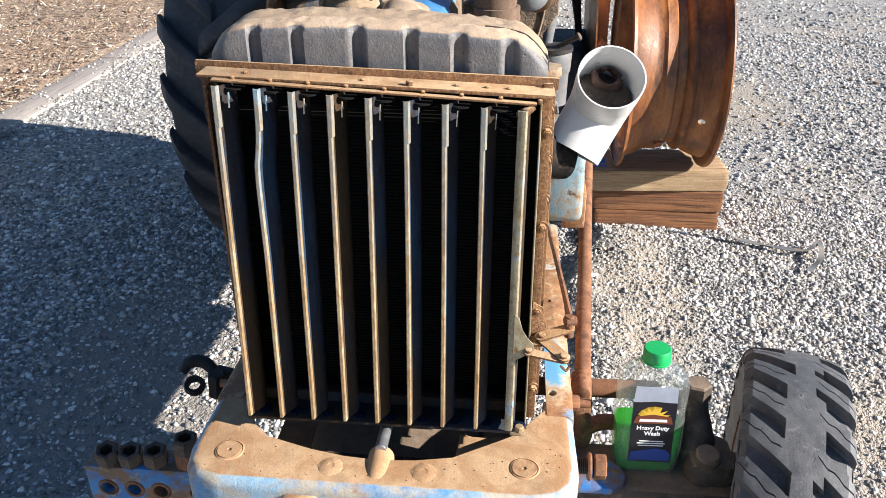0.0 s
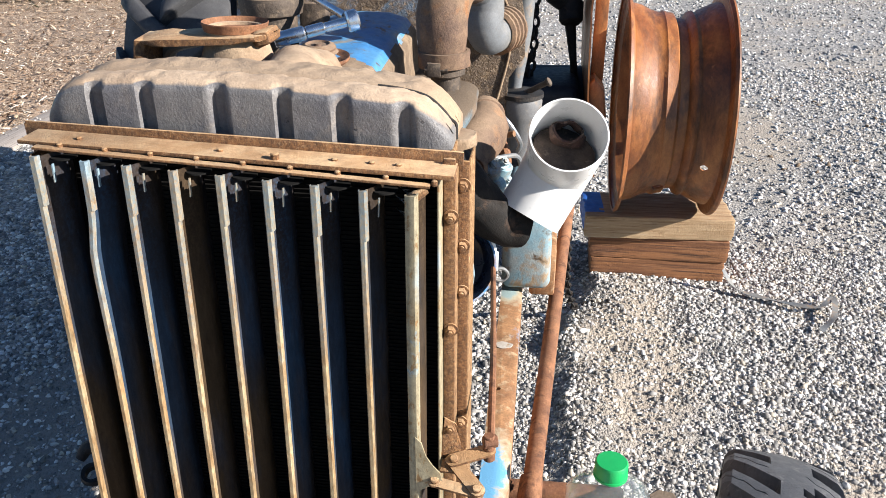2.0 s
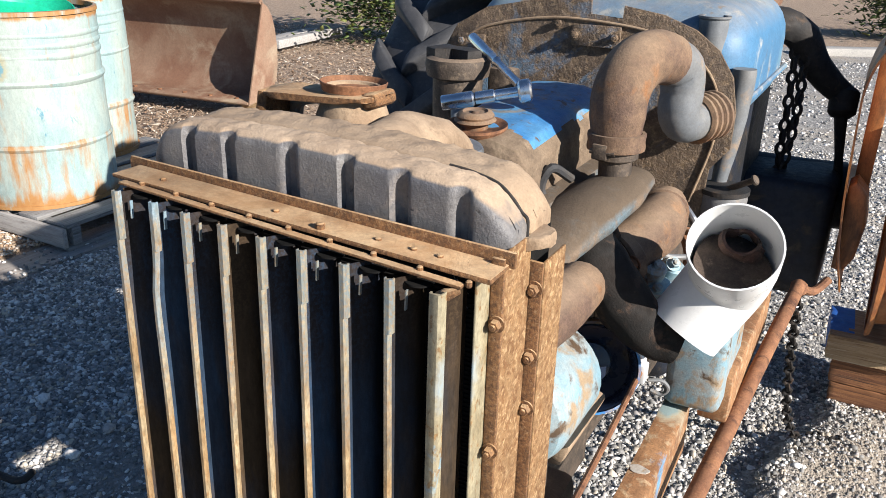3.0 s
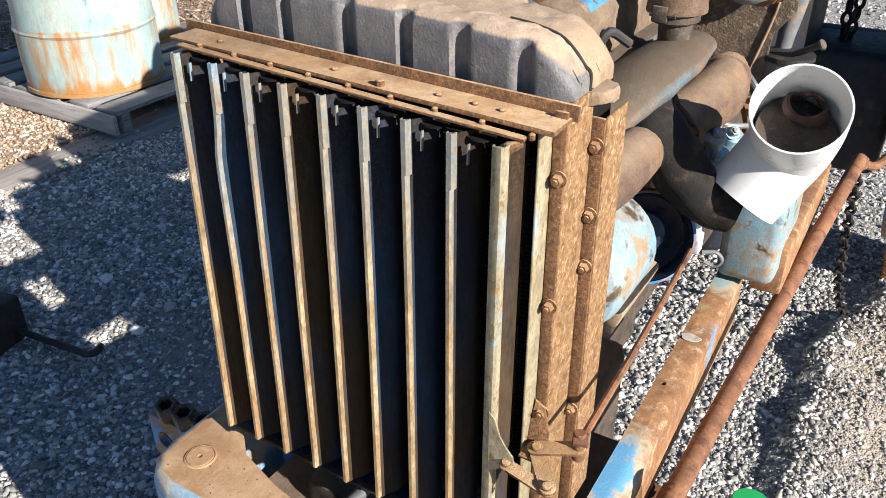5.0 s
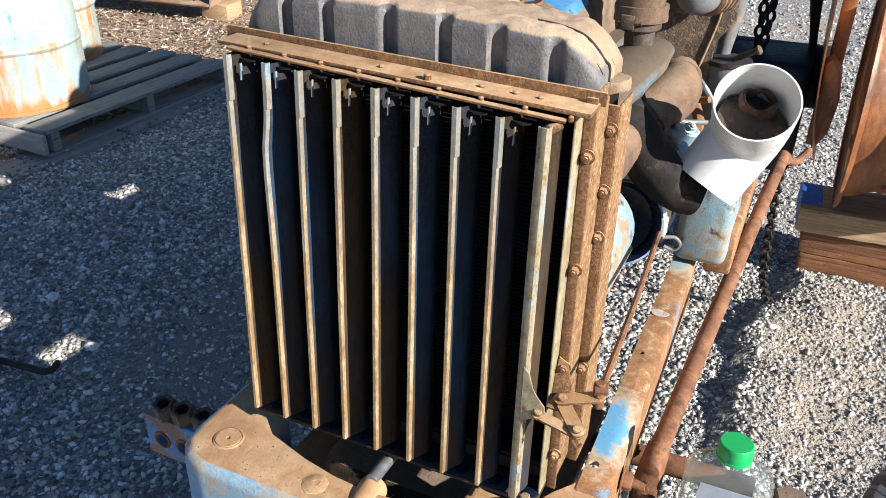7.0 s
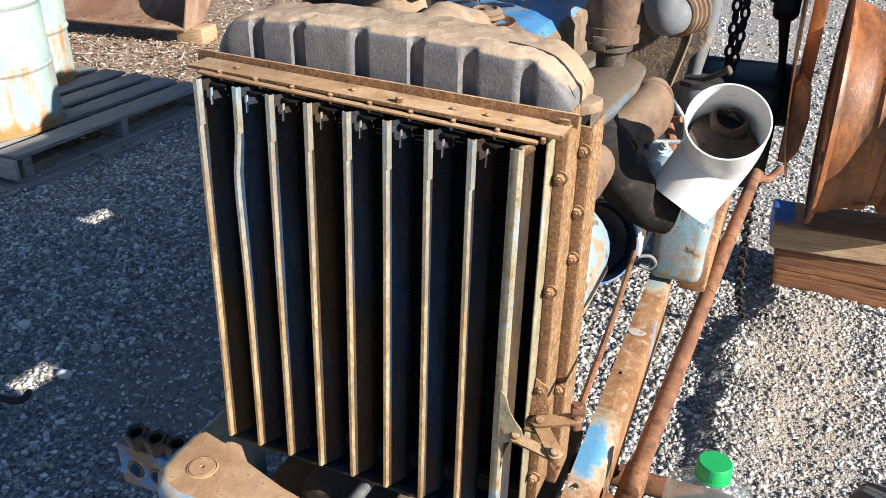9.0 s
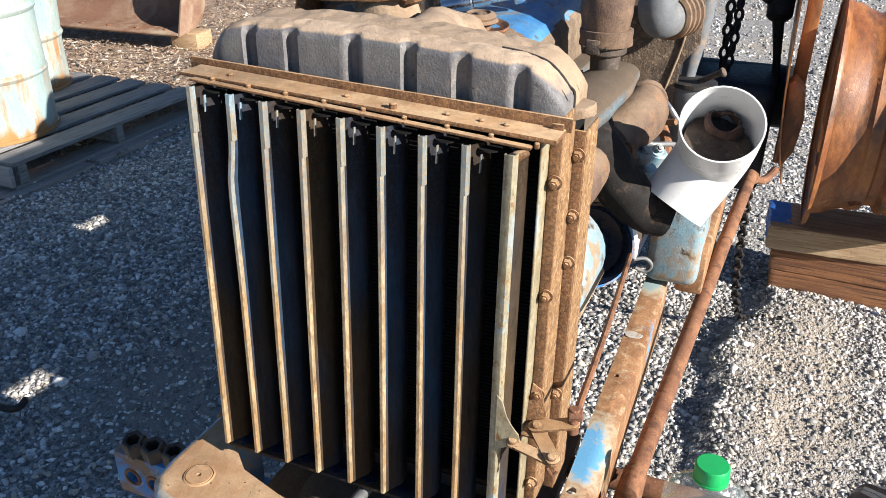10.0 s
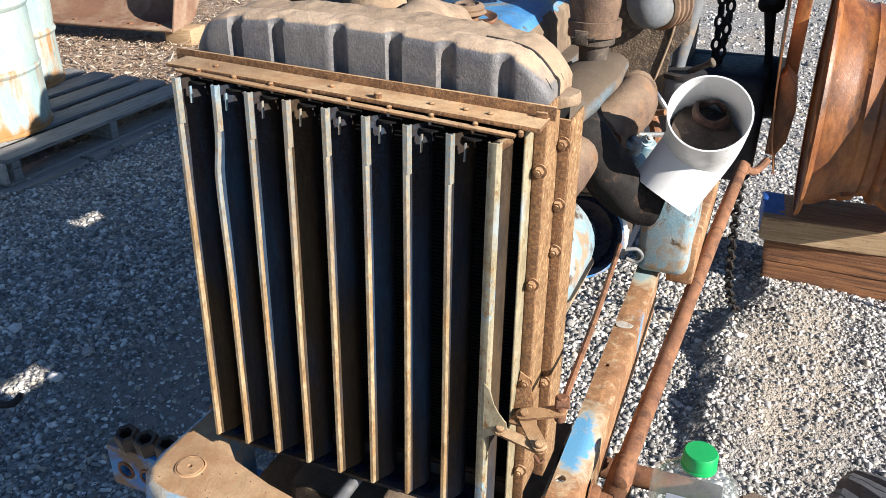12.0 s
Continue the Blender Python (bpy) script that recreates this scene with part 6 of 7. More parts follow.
def wheel_front():
    xc, yc, zc, R, half = 0.632, 1.132, 0.338, 0.332, 0.082
    steer = Matrix.Translation((xc, yc, zc)) @ Matrix.Rotation(radians(-15), 4, "Z")
    n = 27
    pitch = 2 * math.pi * R / n
    # the rows run aslant with the lugs, so that every void has straight walls
    phases = [0.0, 0.02, 0.10, 0.20, 0.235, 0.255, 0.285, 0.30, 0.40, 0.48, 0.50, 0.52, 0.60, 0.70, 0.72, 0.745, 0.765, 0.80, 0.90, 0.98]
    xs = [-half, -0.078, -0.070, -0.062, -0.054, -0.046, -0.038, -0.031, -0.026, -0.023, -0.020, -0.014, -0.010, -0.007, 0.0, 0.010, 0.018, 0.022, 0.026, 0.031, 0.036, 0.040, 0.044, 0.050, 0.056, 0.063, 0.070, 0.078, half]
    bm = bm_new()
    grid = []
    for i in range(n):
        for ph in phases:
            row = []
            for x in xs:
                u = abs(x)
                crown = 0.010 * (u / half) ** 2 + (0.012 * ((u - 0.070) / 0.012) ** 2 if u > 0.070 else 0.0)
                deep = 0.0
                odd = (i * 7) % 3 == 0
                if x < 0:
                    if 0.26 < ph < 0.74 and u > (0.0085 if odd else 0.0215):
                        deep = 0.019 if 0.29 < ph < 0.715 else 0.016
                    if u > 0.074 and 0.22 < ph < 0.77:
                        deep = max(deep, 0.012)
                else:
                    if (ph > 0.76 or ph < 0.24) and u > (0.024 if odd else 0.038):
                        deep = 0.019 if (ph > 0.79 or ph < 0.21) else 0.016
                    if u > 0.074 and (ph > 0.74 or ph < 0.26):
                        deep = max(deep, 0.012)
                sipe = (ph == 0.0 and x < -0.024) or (ph == 0.5 and x > 0.030)
                tri = abs((u * 1000 / 26) % 1.0 - 0.5) * 2
                near = max(0.0, 1 - min(abs(ph - (0.0 if x < 0 else 0.5)), abs(ph - 1.0) if x < 0 else 9) / 0.12)
                slip = 0.0075 * (tri - 0.5) * near if u > 0.020 else 0.0
                arc = (i + ph) * pitch - 0.80 * x + slip
                a = arc / R
                r = R - crown - deep - (0.0045 if sipe else 0.0) + 0.0009 * noise.noise((x * 50, a * 18, 2.0))
                row.append(bm.verts.new(steer @ Vector((x, r * math.sin(a), r * math.cos(a)))))
            for r, x in ((0.298, half - 0.002), (0.27, half - 0.006), (0.235, 0.068), (0.205, 0.058), (0.205, -0.058), (0.235, -0.068), (0.27, -half + 0.006), (0.298, -half + 0.002)):
                a = ((i + ph) * pitch - 0.80 * max(-half, min(half, x))) / R
                row.append(bm.verts.new(steer @ Vector((x, r * math.sin(a), r * math.cos(a)))))
            grid.append(row)
    m = len(grid[0])
    for i in range(len(grid)):
        p, q = grid[i], grid[(i + 1) % len(grid)]
        for j in range(m):
            bm.faces.new((p[j], p[(j + 1) % m], q[(j + 1) % m], q[j]))
    w = part("front_wheel", bm, M_ftyre, tractor, "worn grey tyre with deep slanting tread voids", sharp=28)
    bm = bm_new()
    add_lathe(bm, [(0.0, -0.01), (0.06, -0.01), (0.10, 0.02), (0.17, 0.03), (0.20, 0.0), (0.216, -0.058), (0.222, -0.066), (0.222, 0.066), (0.206, 0.062), (0.19, 0.02), (0.0, 0.01)], (xc, yc, zc), steer.to_3x3() @ Vector((1, 0, 0)), 40)
    part("front_rim", bm, M_rust, w, "rusty front wheel rim")


wheel_front()


def wheel_rear():
    xc, yc, zc, R = -0.755, 3.00, 0.69, 0.69
    bm = bm_new()
    prof = [(0.36, -0.12), (0.42, -0.155), (0.54, -0.165), (0.615, -0.150), (0.638, -0.11), (0.648, 0.0), (0.638, 0.11), (0.615, 0.150), (0.54, 0.165), (0.42, 0.155), (0.36, 0.12)]
    add_lathe(bm, prof, (xc, yc, zc), (1, 0, 0), 80, closed=True)
    w = part("rear_wheel", bm, M_tyre, tractor, "large black rear tractor tyre with angled lugs", sharp=45)
    n = 22
    for k in range(n):
        for side in (-1, 1):
            a = 2 * math.pi * (k + (0.5 if side > 0 else 0.0)) / n
            tmp = bm_new()
            hgt, wd, cols = 0.055, 0.033, []
            for j in range(10):
                f = j / 9
                px, q0 = -0.02 + f * 0.185, f * 0.15 + 0.02 * f * f
                col = []
                for dq, h in ((-1.15, 0.0), (-1.0, 0.72), (-0.86, 0.94), (-0.6, 1.0), (0.6, 1.0), (0.86, 0.94), (1.0, 0.72), (1.15, 0.0)):
                    s = abs(px)
                    end = 0.75 if j in (0, 9) else 1.0
                    rr = R - hgt - 1.2 * max(0.0, s - 0.09) ** 1.5 - 10 * max(0.0, s - 0.13) ** 2 + h * hgt * (1.0 if s < 0.14 else 0.8) * end
                    ang = a + (q0 + dq * wd) / R
                    col.append(tmp.verts.new((xc + side * px, yc + rr * math.sin(ang), zc + rr * math.cos(ang))))
                cols.append(col)
            for p, q in zip(cols, cols[1:]):
                for k2 in range(7):
                    tmp.faces.new((p[k2], p[k2 + 1], q[k2 + 1], q[k2]))
            tmp.faces.new(cols[0])
            tmp.faces.new(cols[-1][::-1])
            part("tyre_lug", tmp, M_tyre, w, sharp=55)
    bm = bm_new()
    add_lathe(bm, [(0.0, 0.03), (0.12, 0.03), (0.16, 0.06), (0.30, 0.05), (0.345, 0.02), (0.35, 0.12), (0.375, 0.135), (0.375, 0.12), (0.36, 0.10), (0.355, -0.12), (0.375, -0.135), (0.345, -0.12), (0.34, -0.02), (0.0, -0.01)], (xc, yc, zc), (1, 0, 0), 48)
    part("rear_rim", bm, M_rust, w, "rusty rear wheel disc")


wheel_rear()


def rear_body():
    bm = bm_new()
    add_box(bm, (-0.03, 2.60, 0.75), (0.34, 1.0, 0.60), bevel=0.04, seg=3)
    add_cyl(bm, (-0.60, 3.02, 0.69), (0.45, 3.10, 0.68), 0.11, 0.10, n=24, bevel=0.02)
    rough_up(bm, 0.005, 12)
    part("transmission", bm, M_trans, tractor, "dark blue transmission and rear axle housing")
    # left mudguard: curved sheet over the tyre
    bm = bm_new()
    sec = []
    for k in range(19):
        a = radians(48 + 90 * k / 18)
        sec.append((3.02 - 0.76 * math.cos(a), 0.69 + 0.76 * math.sin(a)))
    cols = []
    for y, z in sec:
        cols.append([bm.verts.new((x, y, z)) for x in (-0.70, -0.46)] + [bm.verts.new((x, y * 0.995 + 0.0134, z - 0.004)) for x in (-0.46, -0.70)])
    for p, q in zip(cols, cols[1:]):
        for k in range(4):
            bm.faces.new((p[k], p[(k + 1) % 4], q[(k + 1) % 4], q[k]))
    bm.faces.new(cols[0])
    bm.faces.new(cols[-1])
    guard = part("mudguard", bm, M_darkblue, tractor, "dark blue curved rear mudguard")
    bm = bm_new()
    out = [(y, z) for y, z in sec] + [(3.45, 0.95), (3.0, 0.90), (2.6, 0.92), (2.45, 1.02)]
    add_prism(bm, out, frame_of((-0.46, 0, 0), (0, 1, 0), (0, 0, 1)), 0.004)
    part("guard_side", bm, M_darkblue, guard, "dark blue mudguard side")
    # seat and lift linkage
    bm = bm_new()
    add_lathe(bm, [(0, 0), (0.14, 0.01), (0.19, 0.04), (0.205, 0.10), (0.200, 0.10), (0.18, 0.045), (0.13, 0.02), (0, 0.008)], (-0.02, 2.75, 1.22), (0, -0.2, 1), 32)
    part("seat", bm, M_bucket, tractor, "faded red pan seat")
    bm = bm_new()
    add_tube(bm, [(0.10, 2.90, 1.20), (0.20, 2.95, 1.17), (0.27, 3.0, 1.06), (0.345, 3.03, 0.99)], [0.05, 0.045, 0.04, 0.035], 12, 5)
    add_cyl(bm, (0.345, 3.03, 1.01), (0.35, 3.0, 0.94), 0.040, n=12, bevel=0.01)
    rough_up(bm, 0.006, 20)
    lift = part("lift_arm", bm, M_black, tractor, "greasy black lift arm")
    bm = bm_new()
    add_tube(bm, [(0.345, 3.02, 0.96), (0.365, 3.02, 0.82), (0.385, 3.02, 0.66)], [0.02, 0.012, 0.016], 10, 4)
    part("lift_rod", bm, M_black, lift, "black lift rod")
    bm = bm_new()
    add_box(bm, (0.235, 2.96, 0.61), (0.30, 0.30, 0.34), bevel=0.03, seg=3)
    add_cyl(bm, (0.10, 3.15, 0.67), (0.40, 3.20, 0.67), 0.09, n=24, bevel=0.01)
    rough_up(bm, 0.004, 15)
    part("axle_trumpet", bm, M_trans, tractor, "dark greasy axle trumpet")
    # rusty mudguard strip beside the bare rim
    bm = bm_new()
    line = [(0.444, 2.70, 0.53), (0.424, 2.70, 0.62), (0.412, 2.70, 0.72), (0.405, 2.70, 0.82), (0.400, 2.70, 0.98), (0.400, 2.70, 1.07), (0.424, 2.70, 1.155), (0.493, 2.70, 1.245), (0.60, 2.72, 1.33), (0.70, 2.76, 1.38)]
    pts = curve_through(line, 4)
    cols = []
    for p in pts:
        cols.append([bm.verts.new(p + Vector(d)) for d in ((0, 0, 0), (-0.010, 0.46, 0.0), (-0.007, 0.46, -0.004), (0.005, 0, -0.004))])
    for p, q in zip(cols, cols[1:]):
        for k in range(4):
            bm.faces.new((p[k], p[(k + 1) % 4], q[(k + 1) % 4], q[k]))
    bm.faces.new(cols[0])
    bm.faces.new(cols[-1])
    st = part("guard_strip", bm, M_rim, tractor, "curved rusty steel guard strip")
    bm = bm_new()
    add_prism(bm, [(0.0, 0.56), (0.028, 0.555), (0.052, 0.60), (0.062, 0.70), (0.050, 0.78), (0.018, 0.815), (0.0, 0.80)], frame_of((0.412, 2.78, 0), (1, 0, 0), (0, 0, 1)), -0.10, bevel=0.010, seg=3)
    part("strip_bracket", bm, M_rim, st, "rusty box bracket")
    bm = bm_new()
    add_box(bm, (0.440, 2.90, 0.98), (0.040, 0.03, 0.66), bevel=0.004)
    part("guard_post", bm, M_rim, st, "dark rusty guard post")


rear_body()

# ---- loose things ----
def pvc_elbow():
    e = thing("pvc_elbow", (0.30, 1.47, 0.90), "white PVC pipe elbow slipped over the sooty exhaust", "pipe elbow")
    n = Vector((0.08, -0.74, 0.67)).normalized()
    mouth = Vector((0.326, 1.421, 1.076))
    bend = mouth - n * 0.105
    leg = Vector((-0.46, -0.33, -0.82)).normalized()
    pts = [mouth, mouth - n * 0.035, bend + n * 0.035, bend + n * 0.006 + leg * 0.012, bend + leg * 0.045, bend + leg * 0.10]
    bm = bm_new()
    add_tube(bm, pts, [0.0585, 0.0580, 0.0562, 0.0545, 0.0535, 0.0530], 40, 6, wall=0.0025)
    body = part("elbow", bm, M_pvc, e, "white plastic pipe elbow")
    bm = bm_new()
    add_tube(bm, [bend + leg * 0.08, bend + leg * 0.02 + n * 0.008, bend + n * 0.04], [0.046, 0.0475, 0.0495], 26, 4)
    rough_up(bm, 0.004, 42)
    part("liner", bm, M_plug, body, "sooty brown pipe inside")
    bm = bm_new()
    add_tube(bm, [bend + n * 0.03 + Vector((0, 0.02, 0.018)), bend + n * 0.052 + Vector((0.004, 0.02, 0.022))], [0.026, 0.022], 18, 3, wall=0.004)
    rough_up(bm, 0.012, 45)
    part("pipe_mouth", bm, M_flake, body, "broken rusty pipe mouth")


pvc_elbow()


def ratchet():
    e = thing("ratchet_wrench", (-0.08, 1.56, 1.197), "chrome ratchet wrench with socket lying on the rocker cover", "wrench")
    head = Vector((-0.020, 1.548, 1.207))
    tip = Vector((-0.195, 1.716, 1.252))
    d = (tip - head).normalized()
    bm = bm_new()
    L = (tip - head).length
    add_tube(bm, [head + d * L * f for f in (0.08, 0.2, 0.45, 0.5, 0.55, 0.95, 1.0)], [0.0082, 0.0068, 0.0070, 0.0092, 0.0082, 0.0098, 0.0075], 18, 3)
    part("handle", bm, M_chrome, e, "chrome handle")
    bm = bm_new()
    ax = Vector((-0.1, 0.05, 1)).normalized()
    s = Vector((-0.134, 1.499, 1.183))
    k = (s - head).normalized()
    add_lathe(bm, [(0, -0.010), (0.0145, -0.010), (0.0175, -0.007), (0.0175, 0.007), (0.0145, 0.010), (0, 0.010)], head, k, 28)
    part("ratchet_head", bm, M_chrome, e, "round chrome ratchet head")
    bm = bm_new()
    add_cyl(bm, head + k * 0.010, head + k * 0.045, 0.0080, n=20, bevel=0.001)
    add_cyl(bm, head + k * 0.045, s - k * 0.05, 0.0096, n=20, bevel=0.002)
    part("extension", bm, M_chrome, e, "chrome extension bar")
    bm = bm_new()
    add_lathe(bm, [(0.0090, 0), (0.0118, 0.003), (0.0118, 0.048), (0.0108, 0.050), (0.0085, 0.050), (0.0085, 0.02), (0, 0.02)], s - k * 0.05, k, 22)
    part("socket", bm, M_chrome, e, "open chrome socket")


ratchet()


def bottle():
    x, y, z = 0.401, 1.118, 0.5095
    e = thing("wash_bottle", (x, y, z), "clear plastic car wash bottle part full of green liquid, green cap", "bottle")
    clear = bpy.data.materials.new("clear_plastic")
    clear.use_nodes = True
    nt = clear.node_tree
    b = nt.nodes["Principled BSDF"]
    b.inputs["Base Color"].default_value = (0.60, 0.63, 0.63, 1)
    b.inputs["Roughness"].default_value = 0.08
    thin = nt.nodes.new("ShaderNodeBsdfTransparent")
    thin.inputs[0].default_value = (0.95, 0.97, 0.97, 1)
    body = nt.nodes.new("ShaderNodeMixShader")
    body.inputs[0].default_value = 0.13
    nt.links.new(thin.outputs[0], body.inputs[1])
    nt.links.new(b.outputs[0], body.inputs[2])
    shine = nt.nodes.new("ShaderNodeBsdfGlossy")
    shine.inputs["Roughness"].default_value = 0.12
    edge = nt.nodes.new("ShaderNodeLayerWeight")
    edge.inputs[0].default_value = 0.25
    mixed = nt.nodes.new("ShaderNodeMixShader")
    nt.links.new(calc(nt, "MULTIPLY", edge.outputs["Facing"], 0.45), mixed.inputs[0])
    nt.links.new(body.outputs[0], mixed.inputs[1])
    nt.links.new(shine.outputs[0], mixed.inputs[2])
    nt.links.new(mixed.outputs[0], nt.nodes["Material Output"].inputs[0])
    liquid = bpy.data.materials.new("green_liquid")
    liquid.use_nodes = True
    b = liquid.node_tree.nodes["Principled BSDF"]
    b.inputs["Base Color"].default_value = (0.006, 0.46, 0.010, 1)
    b.inputs["Roughness"].default_value, b.inputs["Transmission Weight"].default_value, b.inputs["IOR"].default_value = 0.1, 0.5, 1.1
    turn = Matrix.Rotation(radians(2), 3, "Z")

    def loft(levels, mat, name, parent, label, shrink=0.0, cap_top=True):
        bm = bm_new()
        rings = []
        for h, w, d, r in levels:
            rings.append([bm.verts.new(Vector((x, y, z + h)) + turn @ Vector((px, py, 0))) for px, py in rounded(max(w - shrink, 0.01), max(d - shrink, 0.01), max(min(r, (d - shrink) / 2 - 0.0005), 0.002), 6)])
        for p, q in zip(rings, rings[1:]):
            for k in range(len(p)):
                bm.faces.new((p[k], p[(k + 1) % len(p)], q[(k + 1) % len(p)], q[k]))
        bm.faces.new(rings[0][::-1])
        if cap_top:
            bm.faces.new(rings[-1])
        return part(name, bm, mat, parent, label, sharp=50)
    shape = [(0.0, 0.098, 0.056, 0.018), (0.004, 0.106, 0.062, 0.020), (0.03, 0.110, 0.064, 0.020), (0.10, 0.110, 0.064, 0.020), (0.118, 0.107, 0.061, 0.020), (0.135, 0.109, 0.062, 0.020),
             (0.170, 0.110, 0.062, 0.022), (0.178, 0.106, 0.060, 0.024), (0.190, 0.084, 0.054, 0.026), (0.199, 0.048, 0.044, 0.0215), (0.202, 0.040, 0.040, 0.0198), (0.210, 0.038, 0.038, 0.0188)]
    shell = loft(shape, clear, "shell", e, "clear plastic bottle body")
    loft([(0.003, 0.094, 0.052, 0.016), (0.03, 0.105, 0.059, 0.018), (0.086, 0.105, 0.059, 0.018)], liquid, "liquid", shell, "bright green liquid")
    bm = bm_new()
    ringed = []
    for h, r in ((0.204, 0.0222), (0.207, 0.0222), (0.2075, 0.0212), (0.209, 0.0208), (0.225, 0.0206), (0.2275, 0.0195), (0.2278, 0.0)):
        ribs = 0.0009 if 0.2085 < h < 0.226 else 0.0
        ringed.append([bm.verts.new((x + (r + ribs * (k % 2)) * math.cos(math.pi * k / 40), y + (r + ribs * (k % 2)) * math.sin(math.pi * k / 40), z + h)) for k in range(80)] if r else [bm.verts.new((x, y, z + h))])
    for p, q in zip(ringed, ringed[1:]):
        for k in range(80):
            bm.faces.new((p[k], p[(k + 1) % 80], q[(k + 1) % 80], q[k]) if len(q) > 1 else (p[k], p[(k + 1) % 80], q[0]))
    part("cap", bm, surface("green_cap_plastic", (0.01, 0.34, 0.09), (0.012, 0.38, 0.10), 10, rough=0.4, bump=0.03, grain=0.1), e, "ribbed green screw cap")
    # label: dark panel with shapes and the readable words
    f = Vector((x, y, z)) + turn @ Vector((0, -0.0328, 0))
    place = Matrix.Translation(f) @ turn.to_4x4() @ Matrix.Rotation(radians(90), 4, "X")
    dark = surface("label_black_print", (0.010, 0.010, 0.014), (0.015, 0.013, 0.02), 10, rough=0.35, bump=0.01, grain=0.1)
    bm = bm_new()
    add_prism(bm, [(-0.032, 0.028), (0.036, 0.026), (0.034, 0.146), (0.0, 0.149), (-0.034, 0.146)], place, 0.0008)
    lab = part("label", bm, dark, e, "black printed label")
    bm = bm_new()
    add_prism(bm, [(-0.034, 0.147), (0.034, 0.147), (0.032, 0.176), (-0.032, 0.177)], place, 0.0006)
    part("label_top", bm, surface("label_silver_print", (0.40, 0.43, 0.50), (0.34, 0.37, 0.44), 20, rough=0.4, bump=0.01, grain=0.1), lab, "silver-grey label top")
    up = place @ Matrix.Translation((0, 0, 0.0010))
    bm = bm_new()
    add_prism(bm, [(p, q) for p, q in [(0.026 * (1 if k % 2 else 0.55) * math.cos(math.pi * k / 14), 0.118 + 0.022 * (1 if k % 2 else 0.55) * math.sin(math.pi * k / 14)) for k in range(15)]], up, 0.0004)
    part("emblem_burst", bm, plain("label_yellow", (0.75, 0.48, 0.05)), lab, "yellow burst emblem")
    bm = bm_new()
    add_prism(bm, [(-0.031, 0.106), (0.031, 0.106), (0.027, 0.120), (0.0, 0.124), (-0.027, 0.120)], up @ Matrix.Translation((0, 0, 0.0005)), 0.0004)
    part("emblem_plate", bm, plain("label_red_brown", (0.16, 0.045, 0.02)), lab, "red-brown emblem plate")
    bm = bm_new()
    add_prism(bm, [(-0.022, 0.110), (0.022, 0.110), (0.021, 0.115), (-0.021, 0.115)], up @ Matrix.Translation((0, 0, 0.0010)), 0.0003)
    part("emblem_bar", bm, plain("label_white", (0.8, 0.8, 0.8)), lab, "white emblem bar")
    white = plain("label_white_letters", (0.85, 0.85, 0.85))
    for text, h, size in (("Heavy Duty", 0.093, 0.0106), ("Wash", 0.082, 0.0106)):
        cu = bpy.data.curves.new("lettering", "FONT")
        cu.body, cu.size, cu.align_x, cu.extrude, cu.offset = text, size, "CENTER", 0.0002, 0.0003
        tmp = new("tmp", cu)
        me = bpy.data.meshes.new_from_object(tmp.evaluated_get(bpy.context.evaluated_depsgraph_get()))
        bpy.data.objects.remove(tmp)
        bm = bm_new()
        bm.from_mesh(me)
        bpy.data.meshes.remove(me)
        bmesh.ops.transform(bm, matrix=up @ Matrix.Translation((0.001, h, 0)), verts=bm.verts)
        part("lettering", bm, white, lab, smooth=False)
    for k, (w, h) in enumerate(((0.038, 0.070), (0.044, 0.0655), (0.040, 0.061))):
        bm = bm_new()
        add_box(bm, up @ Vector((0.001, h, 0.0002)), (w, 0.0004, 0.0018), turn)
        part("print_bar", bm, white, lab)
    bm = bm_new()
    add_prism(bm, [(-0.032, 0.030), (0.034, 0.030), (0.034, 0.044), (0.026, 0.052), (0.010, 0.056), (-0.006, 0.052), (-0.028, 0.048)], up, 0.0004)
    part("car_picture", bm, plain("label_blue_car", (0.02, 0.06, 0.28)), lab, "blue car shape on the label")


bottle()


